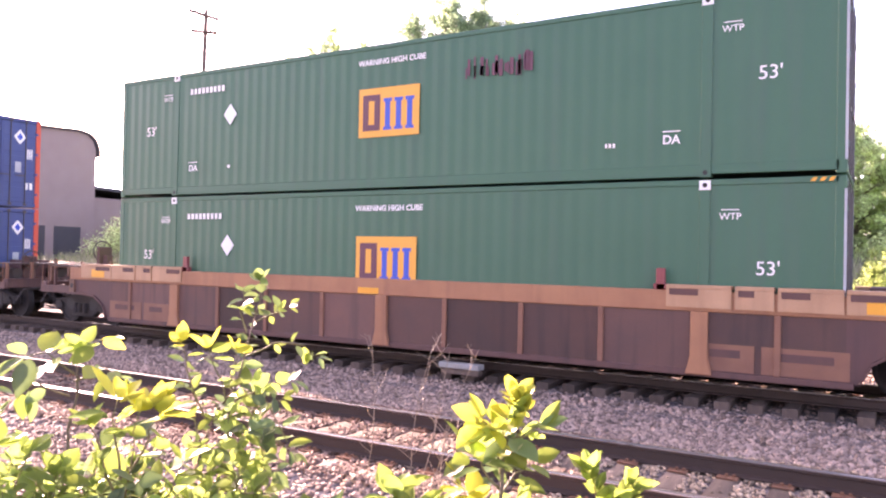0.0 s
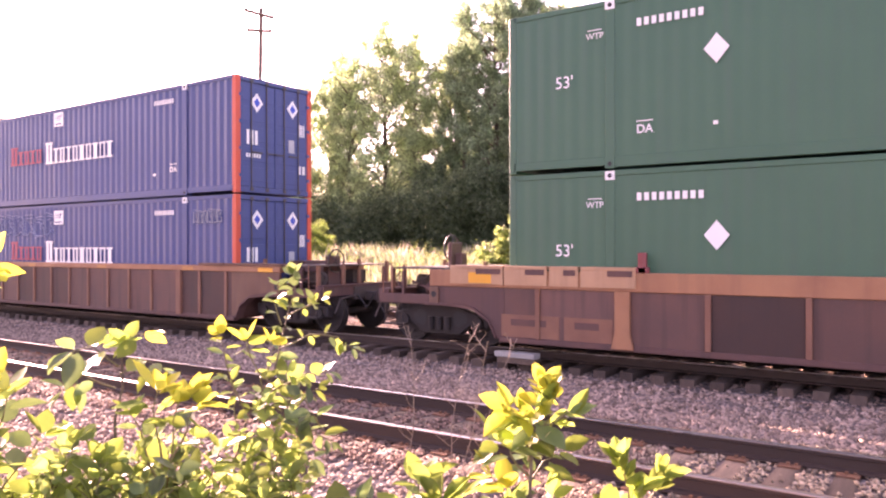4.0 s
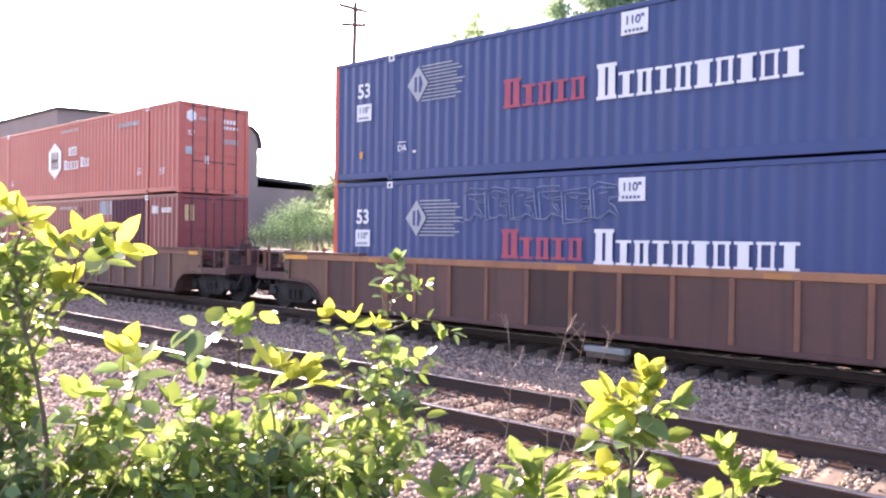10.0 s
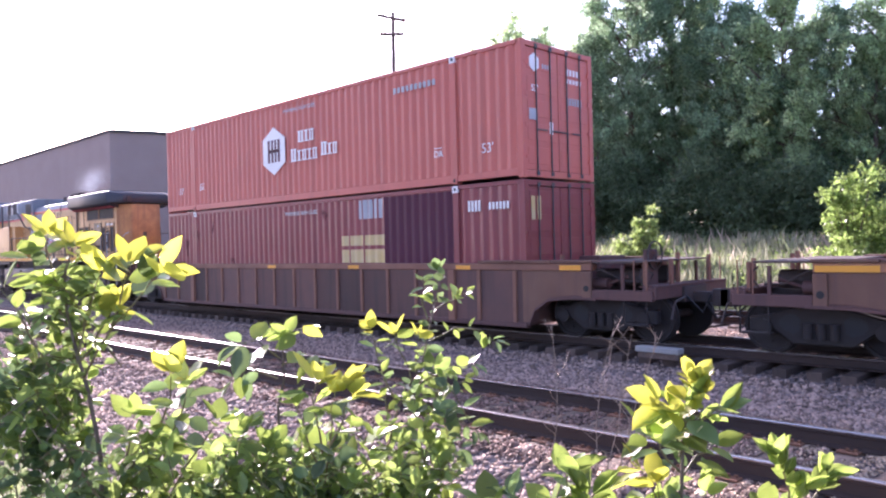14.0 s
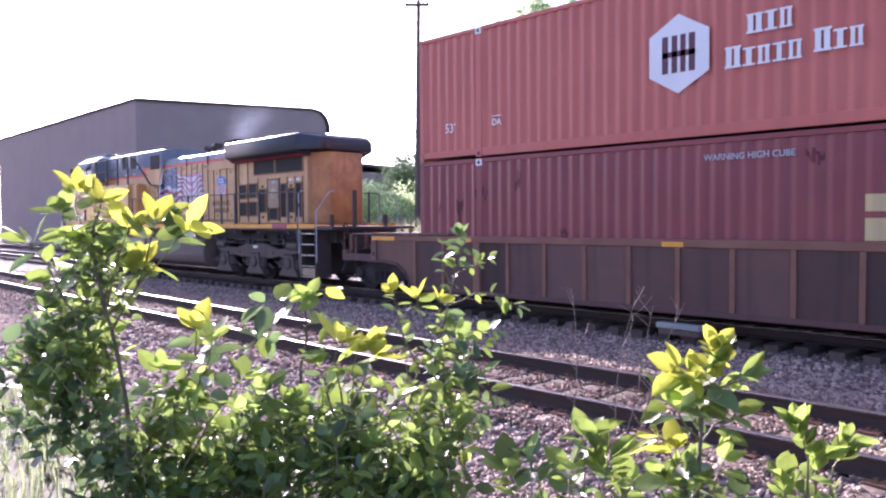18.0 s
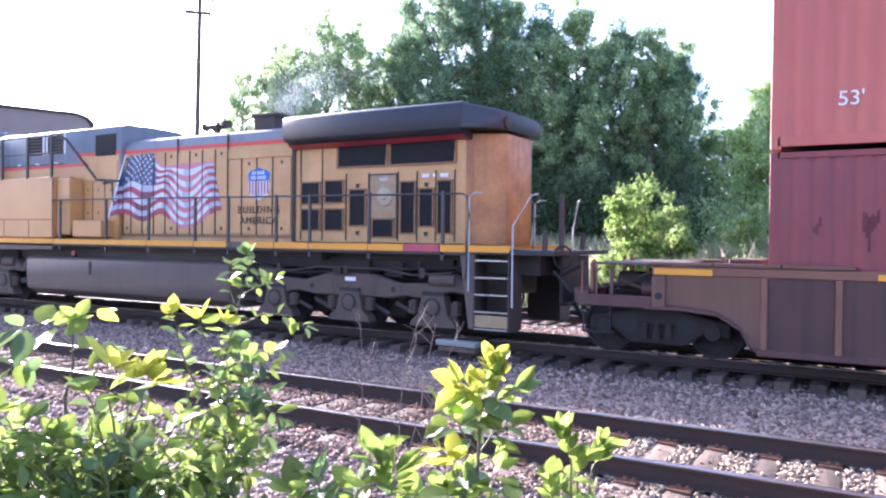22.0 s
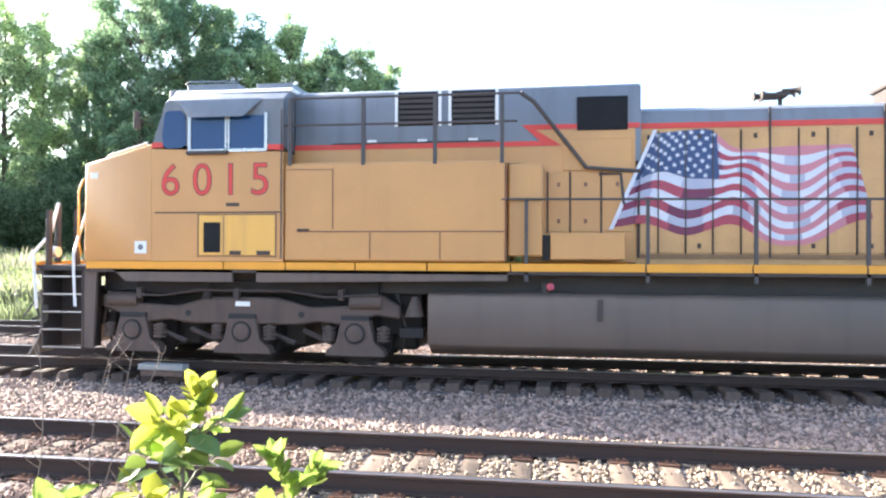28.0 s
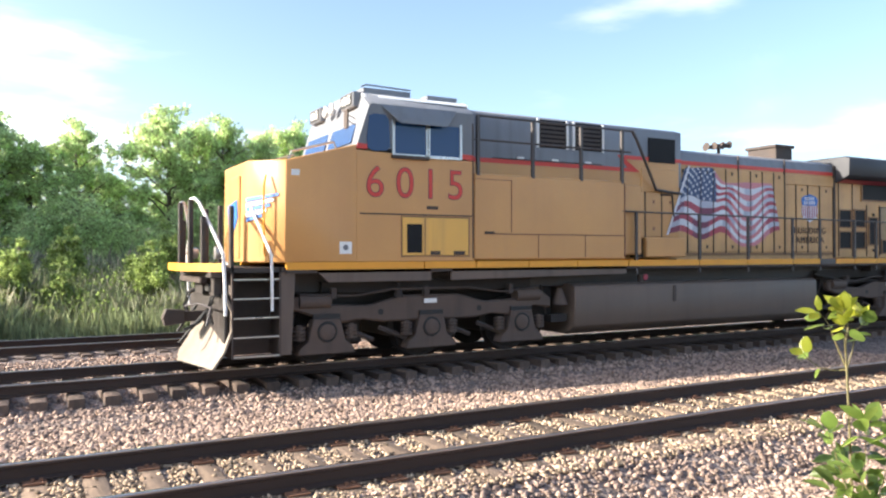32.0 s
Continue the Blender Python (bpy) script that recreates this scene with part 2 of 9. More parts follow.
BOARD_TAN = surface("worn_tan_board", (0.5, 0.3, 0.17), (0.36, 0.2, 0.11), 0.6, 0, 50, 1.5, 0.9, 0.06, (0.2, 0.1, 0.06), 0.4)
DOOR_EDGE = surface("rust_edged_yellow", (0.3, 0.16, 0.065), (0.19, 0.1, 0.05), 0.6, 0, 50, 3, 0.9, 0.06)
CAP_PALE = surface("pale_dirty_cap", (0.5, 0.42, 0.3), (0.34, 0.27, 0.18), 0.6, 0, 60, 6, 0.9, 0.05)
CAP = surface("dirty_cap", (0.42, 0.3, 0.16), (0.28, 0.19, 0.11), 0.6, 0, 60, 6, 0.9, 0.05)
PANEL_TAN = surface("tan_dusty_side_steel", (0.187, 0.098, 0.058), (0.133, 0.066, 0.043), 0.7, 0, 50, 1.5, 0.9, 0.1, (0.1, 0.055, 0.045), 0.6)
ARMOUR = surface("loco_yellow", (0.59, 0.31, 0.1), (0.48, 0.25, 0.09), 0.42, 0, 40, 0.7, 1.0, 0.03, (0.4, 0.2, 0.085), 0.14, coat=0.1)
ARMOUR_OLD = surface("loco_yellow_dusty", (0.66, 0.38, 0.145), (0.48, 0.27, 0.11), 0.5, 0, 18, 1.6, 1.0, 0.02, (0.26, 0.15, 0.08), 0.22)
ARMOUR_END = surface("loco_yellow_sooty", (0.56, 0.26, 0.075), (0.28, 0.12, 0.045), 0.5, 0, 14, 2.6, 0.9, 0.03, (0.16, 0.075, 0.04), 0.6)
LOCO_GREY = surface("loco_grey", (0.2, 0.21, 0.235), (0.15, 0.16, 0.18), 0.5, 0, 40, 0.9, 0.7, 0.02, (0.09, 0.09, 0.1), 0.4)
RADIATOR_GREY = surface("radiator_dark_grey", (0.026, 0.029, 0.039), (0.041, 0.043, 0.051), 0.5, 0, 40, 0.9, 0.7, 0.02)
STRIPE_RED = surface("stripe_red", (0.6, 0.05, 0.035), (0.5, 0.05, 0.04), 0.45, 0, 40, 2, 0.5, 0.02)
GRILLE = surface("grille_black", (0.01, 0.01, 0.012), (0.025, 0.024, 0.026), 0.6, 0.2, 120, 4, 0.6, 0.1, gloss=0.2)
RAILING = surface("railing_grey", (0.06, 0.052, 0.052), (0.09, 0.078, 0.075), 0.5, 0.1, 60, 3, 0.6, 0.03)
STEEL = surface("bright_steel", (0.6, 0.6, 0.6), (0.4, 0.39, 0.38), 0.3, 0.7, 60, 3, 0.6, 0.03)
FLAG_RED = surface("flag_red", (0.42, 0.05, 0.075), (0.3, 0.06, 0.1), 0.45, 0, 50, 1.2, 0.8, 0.02)
FLAG_PALE_RED = surface("flag_faded_red", (0.6, 0.2, 0.22), (0.45, 0.2, 0.25), 0.45, 0, 50, 1.2, 0.9, 0.02)
FLAG_SHADE_RED = surface("flag_shaded_red", (0.2, 0.025, 0.06), (0.13, 0.03, 0.08), 0.45, 0, 50, 1.2, 0.8, 0.02)
FLAG_GREY = surface("flag_shaded_white", (0.34, 0.35, 0.44), (0.46, 0.46, 0.55), 0.45, 0, 50, 1.2, 0.9, 0.02)
FLAG_BLUE = surface("flag_blue", (0.025, 0.05, 0.14), (0.05, 0.08, 0.18), 0.45, 0, 50, 1.2, 0.8, 0.02)
FLAG_WHITE = surface("flag_white", (0.75, 0.75, 0.78), (0.5, 0.5, 0.58), 0.45, 0, 50, 1.0, 0.9, 0.02)
RAIL_SIDE = surface("rusty_rail", (0.035, 0.022, 0.018), (0.059, 0.035, 0.025), 0.75, 0.15, 60, 1.5, 0.9, 0.15, stretch=(0.3, 1, 1))
RAIL_TOP = surface("worn_rail_head", (0.42, 0.4, 0.4), (0.3, 0.27, 0.25), 0.28, 0.9, 60, 1.5, 0.7, 0.02, stretch=(0.15, 3, 1))
TIE = surface("weathered_tie_timber", (0.105, 0.073, 0.049), (0.23, 0.165, 0.115), 0.9, 0, 26, 3.0, 0.9, 0.4, pieces=0.5, stretch=(6, 0.6, 3))
PLATE = surface("rusty_tie_plate", (0.16, 0.075, 0.042), (0.22, 0.105, 0.055), 0.8, 0.1, 60, 4, 0.9, 0.15)
STONE = surface("ballast_stone", (0.245, 0.177, 0.145), (0.426, 0.311, 0.238), 0.85, 0, 30, 6, 0.8, 0.2, pieces=0.6, islands=True, gloss=0.25)
STONE_ONE = surface("single_ballast_stone", (0.231, 0.180, 0.152), (0.412, 0.328, 0.265), 0.85, 0, 30, 6, 0.8, 0.2, pieces=0.6, gloss=0.25)
STONE_RUST = surface("rust_stained_ballast_stone", (0.158, 0.091, 0.063), (0.285, 0.202, 0.158), 0.85, 0, 30, 6, 0.8, 0.2, pieces=0.7, islands=True, gloss=0.25)
STONE_TAN = surface("sandy_ballast_stone", (0.311, 0.228, 0.151), (0.475, 0.365, 0.257), 0.85, 0, 30, 6, 0.8, 0.2, pieces=0.7, islands=True, gloss=0.25)
# Tie timber darkened in colour for the train's shade over the middle track.
TIE_DARK = surface("shade_toned_tie_timber", (0.068, 0.048, 0.037), (0.124, 0.085, 0.064), 0.9, 0, 26, 3.0, 0.9, 0.4, pieces=0.4, stretch=(6, 0.6, 3))
GRAVEL = gravel_material("ballast_bed", ((0.085, 0.069, 0.063), (0.34, 0.275, 0.235), (0.18, 0.145, 0.132)), 19.0)
SOIL = surface("dry_soil_and_thatch", (0.14, 0.12, 0.06), (0.09, 0.1, 0.04), 0.95, 0, 25, 0.5, 0.9, 0.5)
CONCRETE = surface("weathered_concrete", (0.330, 0.324, 0.300), (0.252, 0.246, 0.228), 0.85, 0, 50, 3, 0.8, 0.2)
POLE_WOOD = surface("creosoted_pole", (0.11, 0.075, 0.06), (0.16, 0.11, 0.085), 0.85, 0, 30, 2, 0.8, 0.3, stretch=(6, 6, 0.4))
BARK = surface("bark", (0.1, 0.075, 0.055), (0.16, 0.12, 0.09), 0.9, 0, 20, 2, 0.9, 0.5, stretch=(4, 4, 0.7))
STEM = surface("green_brown_stem", (0.12, 0.12, 0.04), (0.16, 0.1, 0.05), 0.6, 0, 60, 5, 0.8, 0.1)
DRY = surface("dry_stalk", (0.23, 0.165, 0.125), (0.3, 0.225, 0.17), 0.8, 0, 60, 5, 0.8, 0.1)
# Tree greens are lifted and cooled to carry distance haze in their colour.
TREE_DARK = surface("hazy_tree_leaves_dark", (0.141, 0.208, 0.126), (0.196, 0.260, 0.148), 0.42, 0, 20, 0.5, 0.9, 0, pieces=0.5, islands=True, through_light=0.52, glow=2.2, gloss=0.25)
TREE_MID = surface("hazy_tree_leaves_mid", (0.222, 0.286, 0.155), (0.280, 0.338, 0.174), 0.42, 0, 20, 0.5, 0.9, 0, pieces=0.5, islands=True, through_light=0.52, glow=2.3, gloss=0.25)
# Leaf green darkened to hold the shade beneath the tall trees.
UNDERGROWTH_SHADED = surface("shaded_undergrowth_leaves", (0.084, 0.121, 0.065), (0.115, 0.155, 0.078), 0.5, 0, 20, 0.5, 0.9, 0, pieces=0.5, islands=True, through_light=0.45, glow=2.0, gloss=0.2)
BUSH_LEAF = surface("bush_leaves", (0.146, 0.207, 0.050), (0.190, 0.241, 0.065), 0.42, 0, 20, 0.5, 0.9, 0, pieces=0.5, islands=True, through_light=0.5, glow=2.05, gloss=0.25)
BUSH_LIGHT = surface("young_bush_leaves", (0.19, 0.25, 0.075), (0.24, 0.285, 0.095), 0.42, 0, 20, 0.5, 0.9, 0, pieces=0.5, islands=True, through_light=0.5, glow=2.05, gloss=0.25)
TREE_LIGHT = surface("hazy_tree_leaves_light", (0.311, 0.379, 0.193), (0.383, 0.438, 0.218), 0.42, 0, 20, 0.5, 0.9, 0, pieces=0.5, islands=True, through_light=0.54, glow=2.3, gloss=0.25)
LEAF = surface("young_shrub_leaf", (0.13, 0.2, 0.045), (0.18, 0.24, 0.06), 0.37, 0, 30, 6, 0.8, 0.05, pieces=0.5, islands=True, through_light=0.46)
LEAF_OLD = surface("older_shrub_leaf", (0.084, 0.140, 0.053), (0.116, 0.170, 0.064), 0.37, 0, 30, 6, 0.8, 0.05, pieces=0.5, islands=True, through_light=0.34)
LEAF_ONE = surface("single_young_leaf", (0.13, 0.2, 0.035), (0.17, 0.23, 0.045), 0.37, 0, 30, 6, 0.8, 0.05, pieces=0.45, through_light=0.52)
OLD_ONE = surface("single_older_leaf", (0.080, 0.136, 0.045), (0.112, 0.166, 0.056), 0.37, 0, 30, 6, 0.8, 0.05, pieces=0.45, through_light=0.34)
YELLOW_ONE = surface("single_yellow_leaf", (0.25, 0.29, 0.03), (0.31, 0.32, 0.04), 0.38, 0, 30, 6, 0.7, 0.05, pieces=0.35, through_light=0.52)
GRASS = surface("tall_meadow_grass", (0.190, 0.205, 0.129), (0.274, 0.274, 0.190), 0.7, 0, 20, 0.4, 0.9, 0, pieces=0.45, islands=True, through_light=0.4)
GRASS_GREEN = surface("green_grass", (0.145, 0.189, 0.089), (0.209, 0.241, 0.121), 0.7, 0, 20, 0.4, 0.9, 0, pieces=0.45, islands=True, through_light=0.4)
WALL_BROWN = surface("pale_brown_wall", (0.3, 0.22, 0.2), (0.36, 0.28, 0.25), 0.85, 0, 30, 0.6, 0.8, 0.1)
ROOF_DARK = surface("dark_roof_felt", (0.06, 0.058, 0.062), (0.09, 0.085, 0.085), 0.8, 0, 30, 0.6, 0.8, 0.1)
PLOUGH = surface("worn_plough_steel", (0.3, 0.26, 0.22), (0.19, 0.155, 0.125), 0.55, 0.3, 50, 2, 0.8, 0.08)
PILOT_SHADE_BLACK = surface("pilot_and_shade_black", (0.02, 0.018, 0.018), (0.05, 0.038, 0.032), 0.6, 0, 60, 2.5, 0.9, 0.1)
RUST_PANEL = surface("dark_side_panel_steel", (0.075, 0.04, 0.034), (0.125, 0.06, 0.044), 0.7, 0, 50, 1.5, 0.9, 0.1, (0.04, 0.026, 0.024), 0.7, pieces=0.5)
# Lit copy of the red paint: sun on the end walls set in colour.
LIT_END_RED = surface("sunlit_end_red_paint", (0.28, 0.115, 0.08), (0.23, 0.085, 0.058), 0.75, 0, 40, 1.2, 0.9, 0.04, (0.2, 0.07, 0.06), 0.4, gloss=0.12)
SEED_STALK = surface("dry_seed_stalk", (0.297, 0.255, 0.198), (0.380, 0.321, 0.255), 0.8, 0, 20, 0.4, 0.9, 0, pieces=0.4, islands=True, through_light=0.4)
SMOKE = surface("thin_exhaust_haze", (0.55, 0.6, 0.68), (0.62, 0.66, 0.72), 1.0, 0, 3, 1, 0.5, 0, through_light=0.45, glow=1.0)
RUST_STAIN = surface("rust_stain", (0.11, 0.026, 0.03), (0.15, 0.04, 0.043), 0.8, 0, 60, 8, 0.9, 0.1)
PAPER_YELLOW = surface("yellow_container_graphic", (0.56, 0.41, 0.13), (0.52, 0.43, 0.25), 0.5, 0, 30, 3, 0.9, 0.02)


def glass_material(name, tint):
    m = bpy.data.materials.new(name)
    m.use_nodes = True
    b = m.node_tree.nodes["Principled BSDF"]
    b.inputs["Base Color"].default_value = rgba(tint)
    b.inputs["Roughness"].default_value = 0.06
    b.inputs["Specular IOR Level"].default_value = 0.4
    return m


# The blue base colour paints the sky's reflection into the panes.
GLASS = glass_material("cab_glass_with_sky_blue", (0.018, 0.05, 0.14))


# ---- mesh building ----
class Shape:
    """Collects the faces of one mesh."""

    def __init__(self):
        self.v, self.f = [], []

    def add(self, verts, faces):
        o = len(self.v)
        self.v.extend(tuple(p) for p in verts)
        self.f.extend(tuple(i + o for i in q) for q in faces)
        return self

    def box(self, x0, x1, y0, y1, z0, z1):
        p = [(x, y, z) for z in (z0, z1) for x, y in ((x0, y0), (x1, y0), (x1, y1), (x0, y1))]
        return self.add(p, [(3, 2, 1, 0), (4, 5, 6, 7), (0, 1, 5, 4), (1, 2, 6, 5), (2, 3, 7, 6), (3, 0, 4, 7)])

    def prism(self, outline, y0, y1):
        """An outline in x and z, carried from y0 to y1."""
        k = len(outline)
        p = [(x, y0, z) for x, z in outline] + [(x, y1, z) for x, z in outline]
        return self.add(p, [tuple(range(k)), tuple(range(2 * k - 1, k - 1, -1))] + [(i, i + k, (i + 1) % k + k, (i + 1) % k) for i in range(k)])

    def bar(self, outline, x0, x1):
        """An outline in y and z, carried from x0 to x1."""
        k = len(outline)
        p = [(x0, y, z) for y, z in outline] + [(x1, y, z) for y, z in outline]
        return self.add(p, [tuple(range(k - 1, -1, -1)), tuple(range(k, 2 * k))] + [(i, (i + 1) % k, (i + 1) % k + k, i + k) for i in range(k)])

    def loft(self, rings, caps=True):
        k = len(rings[0])
        p = [q for r in rings for q in r]
        f = [(j * k + i, j * k + (i + 1) % k, (j + 1) * k + (i + 1) % k, (j + 1) * k + i) for j in range(len(rings) - 1) for i in range(k)]
        if caps:
            f += [tuple(range(k - 1, -1, -1)), tuple(range((len(rings) - 1) * k, len(rings) * k))]
        return self.add(p, f)

    def tube(self, points, r, seg=8, r_end=None):
        pts = [Vector(p) for p in points]
        rings = []
        for i, p in enumerate(pts):
            d = (pts[min(i + 1, len(pts) - 1)] - pts[max(i - 1, 0)]).normalized()
            a = d.cross(Vector((0.3, 0.2, 1.0)) if abs(d.z) < 0.9 else Vector((1, 0, 0.1))).normalized()
            b = d.cross(a)
            rr = r if r_end is None else r + (r_end - r) * i / (len(pts) - 1)
            rings.append([p + (a * math.cos(t) + b * math.sin(t)) * rr for t in (2 * math.pi * j / seg for j in range(seg))])
        return self.loft(rings)

    def ring(self, centre, axis, radius, r, seg=20, side=6):
        """A hoop of bar r thick."""
        c, ax = Vector(centre), Vector(axis).normalized()
        u = ax.orthogonal().normalized()
        w = ax.cross(u)
        rings = []
        for i in range(seg + 1):
            t = 2 * math.pi * i / seg
            o = u * math.cos(t) + w * math.sin(t)
            rings.append([c + o * (radius + r * math.cos(s)) + ax * (r * math.sin(s)) for s in (2 * math.pi * j / side for j in range(side))])
        return self.loft(rings, False)

    def disc(self, centre, axis, steps, seg=24):
        """A turned solid: steps of (place along the axis, radius)."""
        c, ax = Vector(centre), Vector(axis).normalized()
        u = ax.orthogonal().normalized()
        w = ax.cross(u)
        return self.loft([[c + ax * a + (u * math.cos(t) + w * math.sin(t)) * r for t in (2 * math.pi * j / seg for j in range(seg))] for a, r in steps])


def mesh_of(name, shape, material, bevel=0.0, angle=35):
    me = bpy.data.meshes.new(name)
    me.from_pydata(shape.v, [], shape.f)
    if bevel:
        bm = bmesh.new()
        bm.from_mesh(me)
        bmesh.ops.recalc_face_normals(bm, faces=bm.faces)
        sharp = [e for e in bm.edges if len(e.link_faces) == 2 and e.calc_face_angle(0) > 0.6]
        bmesh.ops.bevel(bm, geom=sharp, offset=bevel, segments=1, affect="EDGES", clamp_overlap=True)
        bm.to_mesh(me)
        bm.free()
    else:
        bm = bmesh.new()
        bm.from_mesh(me)
        bmesh.ops.recalc_face_normals(bm, faces=bm.faces)
        bm.to_mesh(me)
        bm.free()
    me.materials.append(material)
    me.shade_smooth()
    me.set_sharp_from_angle(angle=radians(angle))
    return me


def part(name, shape, material, parent=None, label="", bevel=0.0, at=None):
    ob = new(name, mesh_of(name, shape, material, bevel))
    ob.parent = parent
    if at is not None:
        ob.matrix_basis = at
    return tagged(ob, label)


def piece(name, mesh, parent, at):
    """One more object on a mesh that exists already."""
    ob = new(name, mesh)
    ob.parent = parent
    ob.matrix_basis = at
    return ob


def raw_mesh(name, verts, faces, material, smooth=False):
    """A large mesh from arrays, with no further work on it."""
    me = bpy.data.meshes.new(name)
    verts, faces = np.asarray(verts, dtype=np.float32), np.asarray(faces, dtype=np.int32)
    me.vertices.add(len(verts))
    me.vertices.foreach_set("co", verts.ravel())
    k = faces.shape[1]
    me.loops.add(faces.size)
    me.loops.foreach_set("vertex_index", faces.ravel())
    me.polygons.add(len(faces))
    me.polygons.foreach_set("loop_start", np.arange(0, faces.size, k, dtype=np.int32))
    me.update(calc_edges=True)
    if smooth:
        me.shade_smooth()
    me.materials.append(material)
    return me


def words(text, size, bold=0.0, depth=0.003, width=1.0, gap=1.0):
    """Flat letters as a shape that stands in x and z and looks towards -y, its middle at the origin."""
    cu = bpy.data.curves.new("lettering", "FONT")
    cu.body, cu.size, cu.align_x, cu.align_y, cu.offset = text, size, "CENTER", "CENTER", bold
    cu.space_character = gap
    ob = bpy.data.objects.new("lettering", cu)
    scene.collection.objects.link(ob)
    me = ob.to_mesh()
    s = Shape()
    s.add([(v.co.x * width, -depth, v.co.y) for v in me.vertices], [tuple(p.vertices) for p in me.polygons])
    ob.to_mesh_clear()
    bpy.data.objects.remove(ob)
    bpy.data.curves.remove(cu)
    return s


def lettering(text, size, material, parent, x, y, z, bold=0.0, width=1.0, turn=0, label="", gap=1.0):
    """Letters and digits on a wall; a short word is built letter by letter."""
    s = words(text, size, bold, 0.0, width, gap)
    m = pose(x, y, z, 0, 0, turn)
    s.v = [tuple(m @ Vector(v)) for v in s.v]
    if len(text) < 5:
        return parts("letter", s, material, parent, label)
    me = bpy.data.meshes.new("lettering")
    me.from_pydata(s.v, [], s.f)
    me.materials.append(material)
    ob = new("lettering", me)
    ob.parent = parent
    return tagged(ob, label, kind="stuff")


def bars(parent, material, x, y, z, width, height, count, name="marking", turn=0, label=""):
    """Writing that cannot be read, as a row of plain bars."""
    s = Shape()
    step = width / count
    for i in range(count):
        s.box(-width / 2 + i * step, -width / 2 + i * step + step * 0.62, -0.002, 0.002, -height / 2, height / 2)
    return tagged(part(name, s, material, parent, label, at=pose(x, y, z, 0, 0, turn)), kind="stuff" if count > 1 else "")


def thing(name, label, category, group="", at=None, kind=""):
    ob = new(name)
    ob.empty_display_size = 0.2
    if at is not None:
        ob.matrix_basis = at
    return tagged(ob, label, category, group, kind)


def parts(name, shapes, material, parent, label="", bevel=0.0):
    """Several parts of one kind; a shape of loose pieces is split into them."""
    if isinstance(shapes, Shape):
        group = list(range(len(shapes.v)))

        def root(i):
            while group[i] != i:
                i = group[i]
            return i
        for f in shapes.f:
            for i in f[1:]:
                group[root(i)] = root(f[0])
        split = {}
        for f in shapes.f:
            split.setdefault(root(f[0]), []).append(f)
        out = []
        for faces in split.values():
            used = sorted({i for f in faces for i in f})
            place = {i: k for k, i in enumerate(used)}
            out.append(Shape().add([shapes.v[i] for i in used], [tuple(place[i] for i in f) for f in faces]))
        shapes = out
    return [part(name, s, material, parent, label, bevel) for s in shapes]


# ---- the ground and the three tracks ----
TRACK_Y = 13.70        # the train's track
NEAR_Y, NEAR_Z = 7.36, 0.04
RIDE = 0.05           # height of the middle track's rail heads
THIRD_Y, THIRD_Z = 18.9, 0.06


def ground_height(x, y):
    """The bed of crushed stone under the tracks, the bank on which the camera stands, and the meadow beyond."""
    knots = ((-400, 0.4), (-3, 0.4), (1.2, 0.32), (3.6, -0.1), (5.2, -0.42), (6.0, NEAR_Z - 0.235), (9.0, NEAR_Z - 0.235), (10.4, -0.37), (11.75, -0.4), (12.3, -0.31), (12.9, -0.28), (14.5, -0.28), (14.9, -0.25), (16.2, -0.27), (17.4, THIRD_Z - 0.27), (20.4, THIRD_Z - 0.27), (21.6, -0.35), (24.0, -0.2), (28.0, 0.2), (34.0, 0.85), (42.0, 1.1), (60.0, 1.2), (2000, 1.2))
    for (a, za), (b, zb) in zip(knots, knots[1:]):
        if y <= b:
            return za + (zb - za) * (y - a) / (b - a)
    return 1.2


def strip(name, x_list, y_list, material, lift=0.0, rough=0.0):
    v, f = [], []
    for y in y_list:
        for x in x_list:
            v.append((x, y, ground_height(x, y) + lift + rough * noise.noise((x * 1.3, y * 1.3, 0))))
    k = len(x_list)
    for j in range(len(y_list) - 1):
        for i in range(k - 1):
            f.append((j * k + i, j * k + i + 1, (j + 1) * k + i + 1, (j + 1) * k + i))
    return new(name, raw_mesh(name, v, f, material, True))


far = [-1500, -700, -300, -150, -100]
xs = far + [x * 2.0 for x in range(-48, 41)] + [100, 150, 300, 700, 1500]
ys = [-1200, -400, -100, -30, -10, -3, 0, 1.2, 2.4, 3.6, 4.4, 5.2, 6.0, 7.5, 9.0, 10.4, 11.9, 13.4, 15.0, 16.2, 17.4, 18.9, 20.4, 21.6, 22.8, 24, 28, 34, 42, 60, 120, 400, 1500]
ground = strip("ground", xs, ys, SOIL)
tagged(ground, "dry earth and thatch under meadow and bank", "ground", kind="structure")
bed_x = [x * 0.5 for x in range(-300, 241)]
bed_y = [2.0, 2.6, 3.3, 3.9, 4.5, 5.2, 5.6, 6.0, 6.6, 7.5, 8.2, 9.0, 9.7, 10.4, 11.1, 11.9, 12.6, 13.4, 14.2, 15.0, 15.6, 16.2, 16.8, 17.4, 18.9, 20.4, 21.0, 21.6, 22.2]
ballast = strip("ballast", bed_x, bed_y, GRAVEL, 0.03, 0.015)
tagged(ballast, "bed of crushed grey and pinkish stone under the tracks", "ballast", kind="structure")


def tie_spots(seed):
    r = random.Random(seed * 7 + 3)
    x, out = -100.0, []
    while x < 70:
        x += 0.5 + r.uniform(-0.03, 0.03)
        out.append(x)
    return out


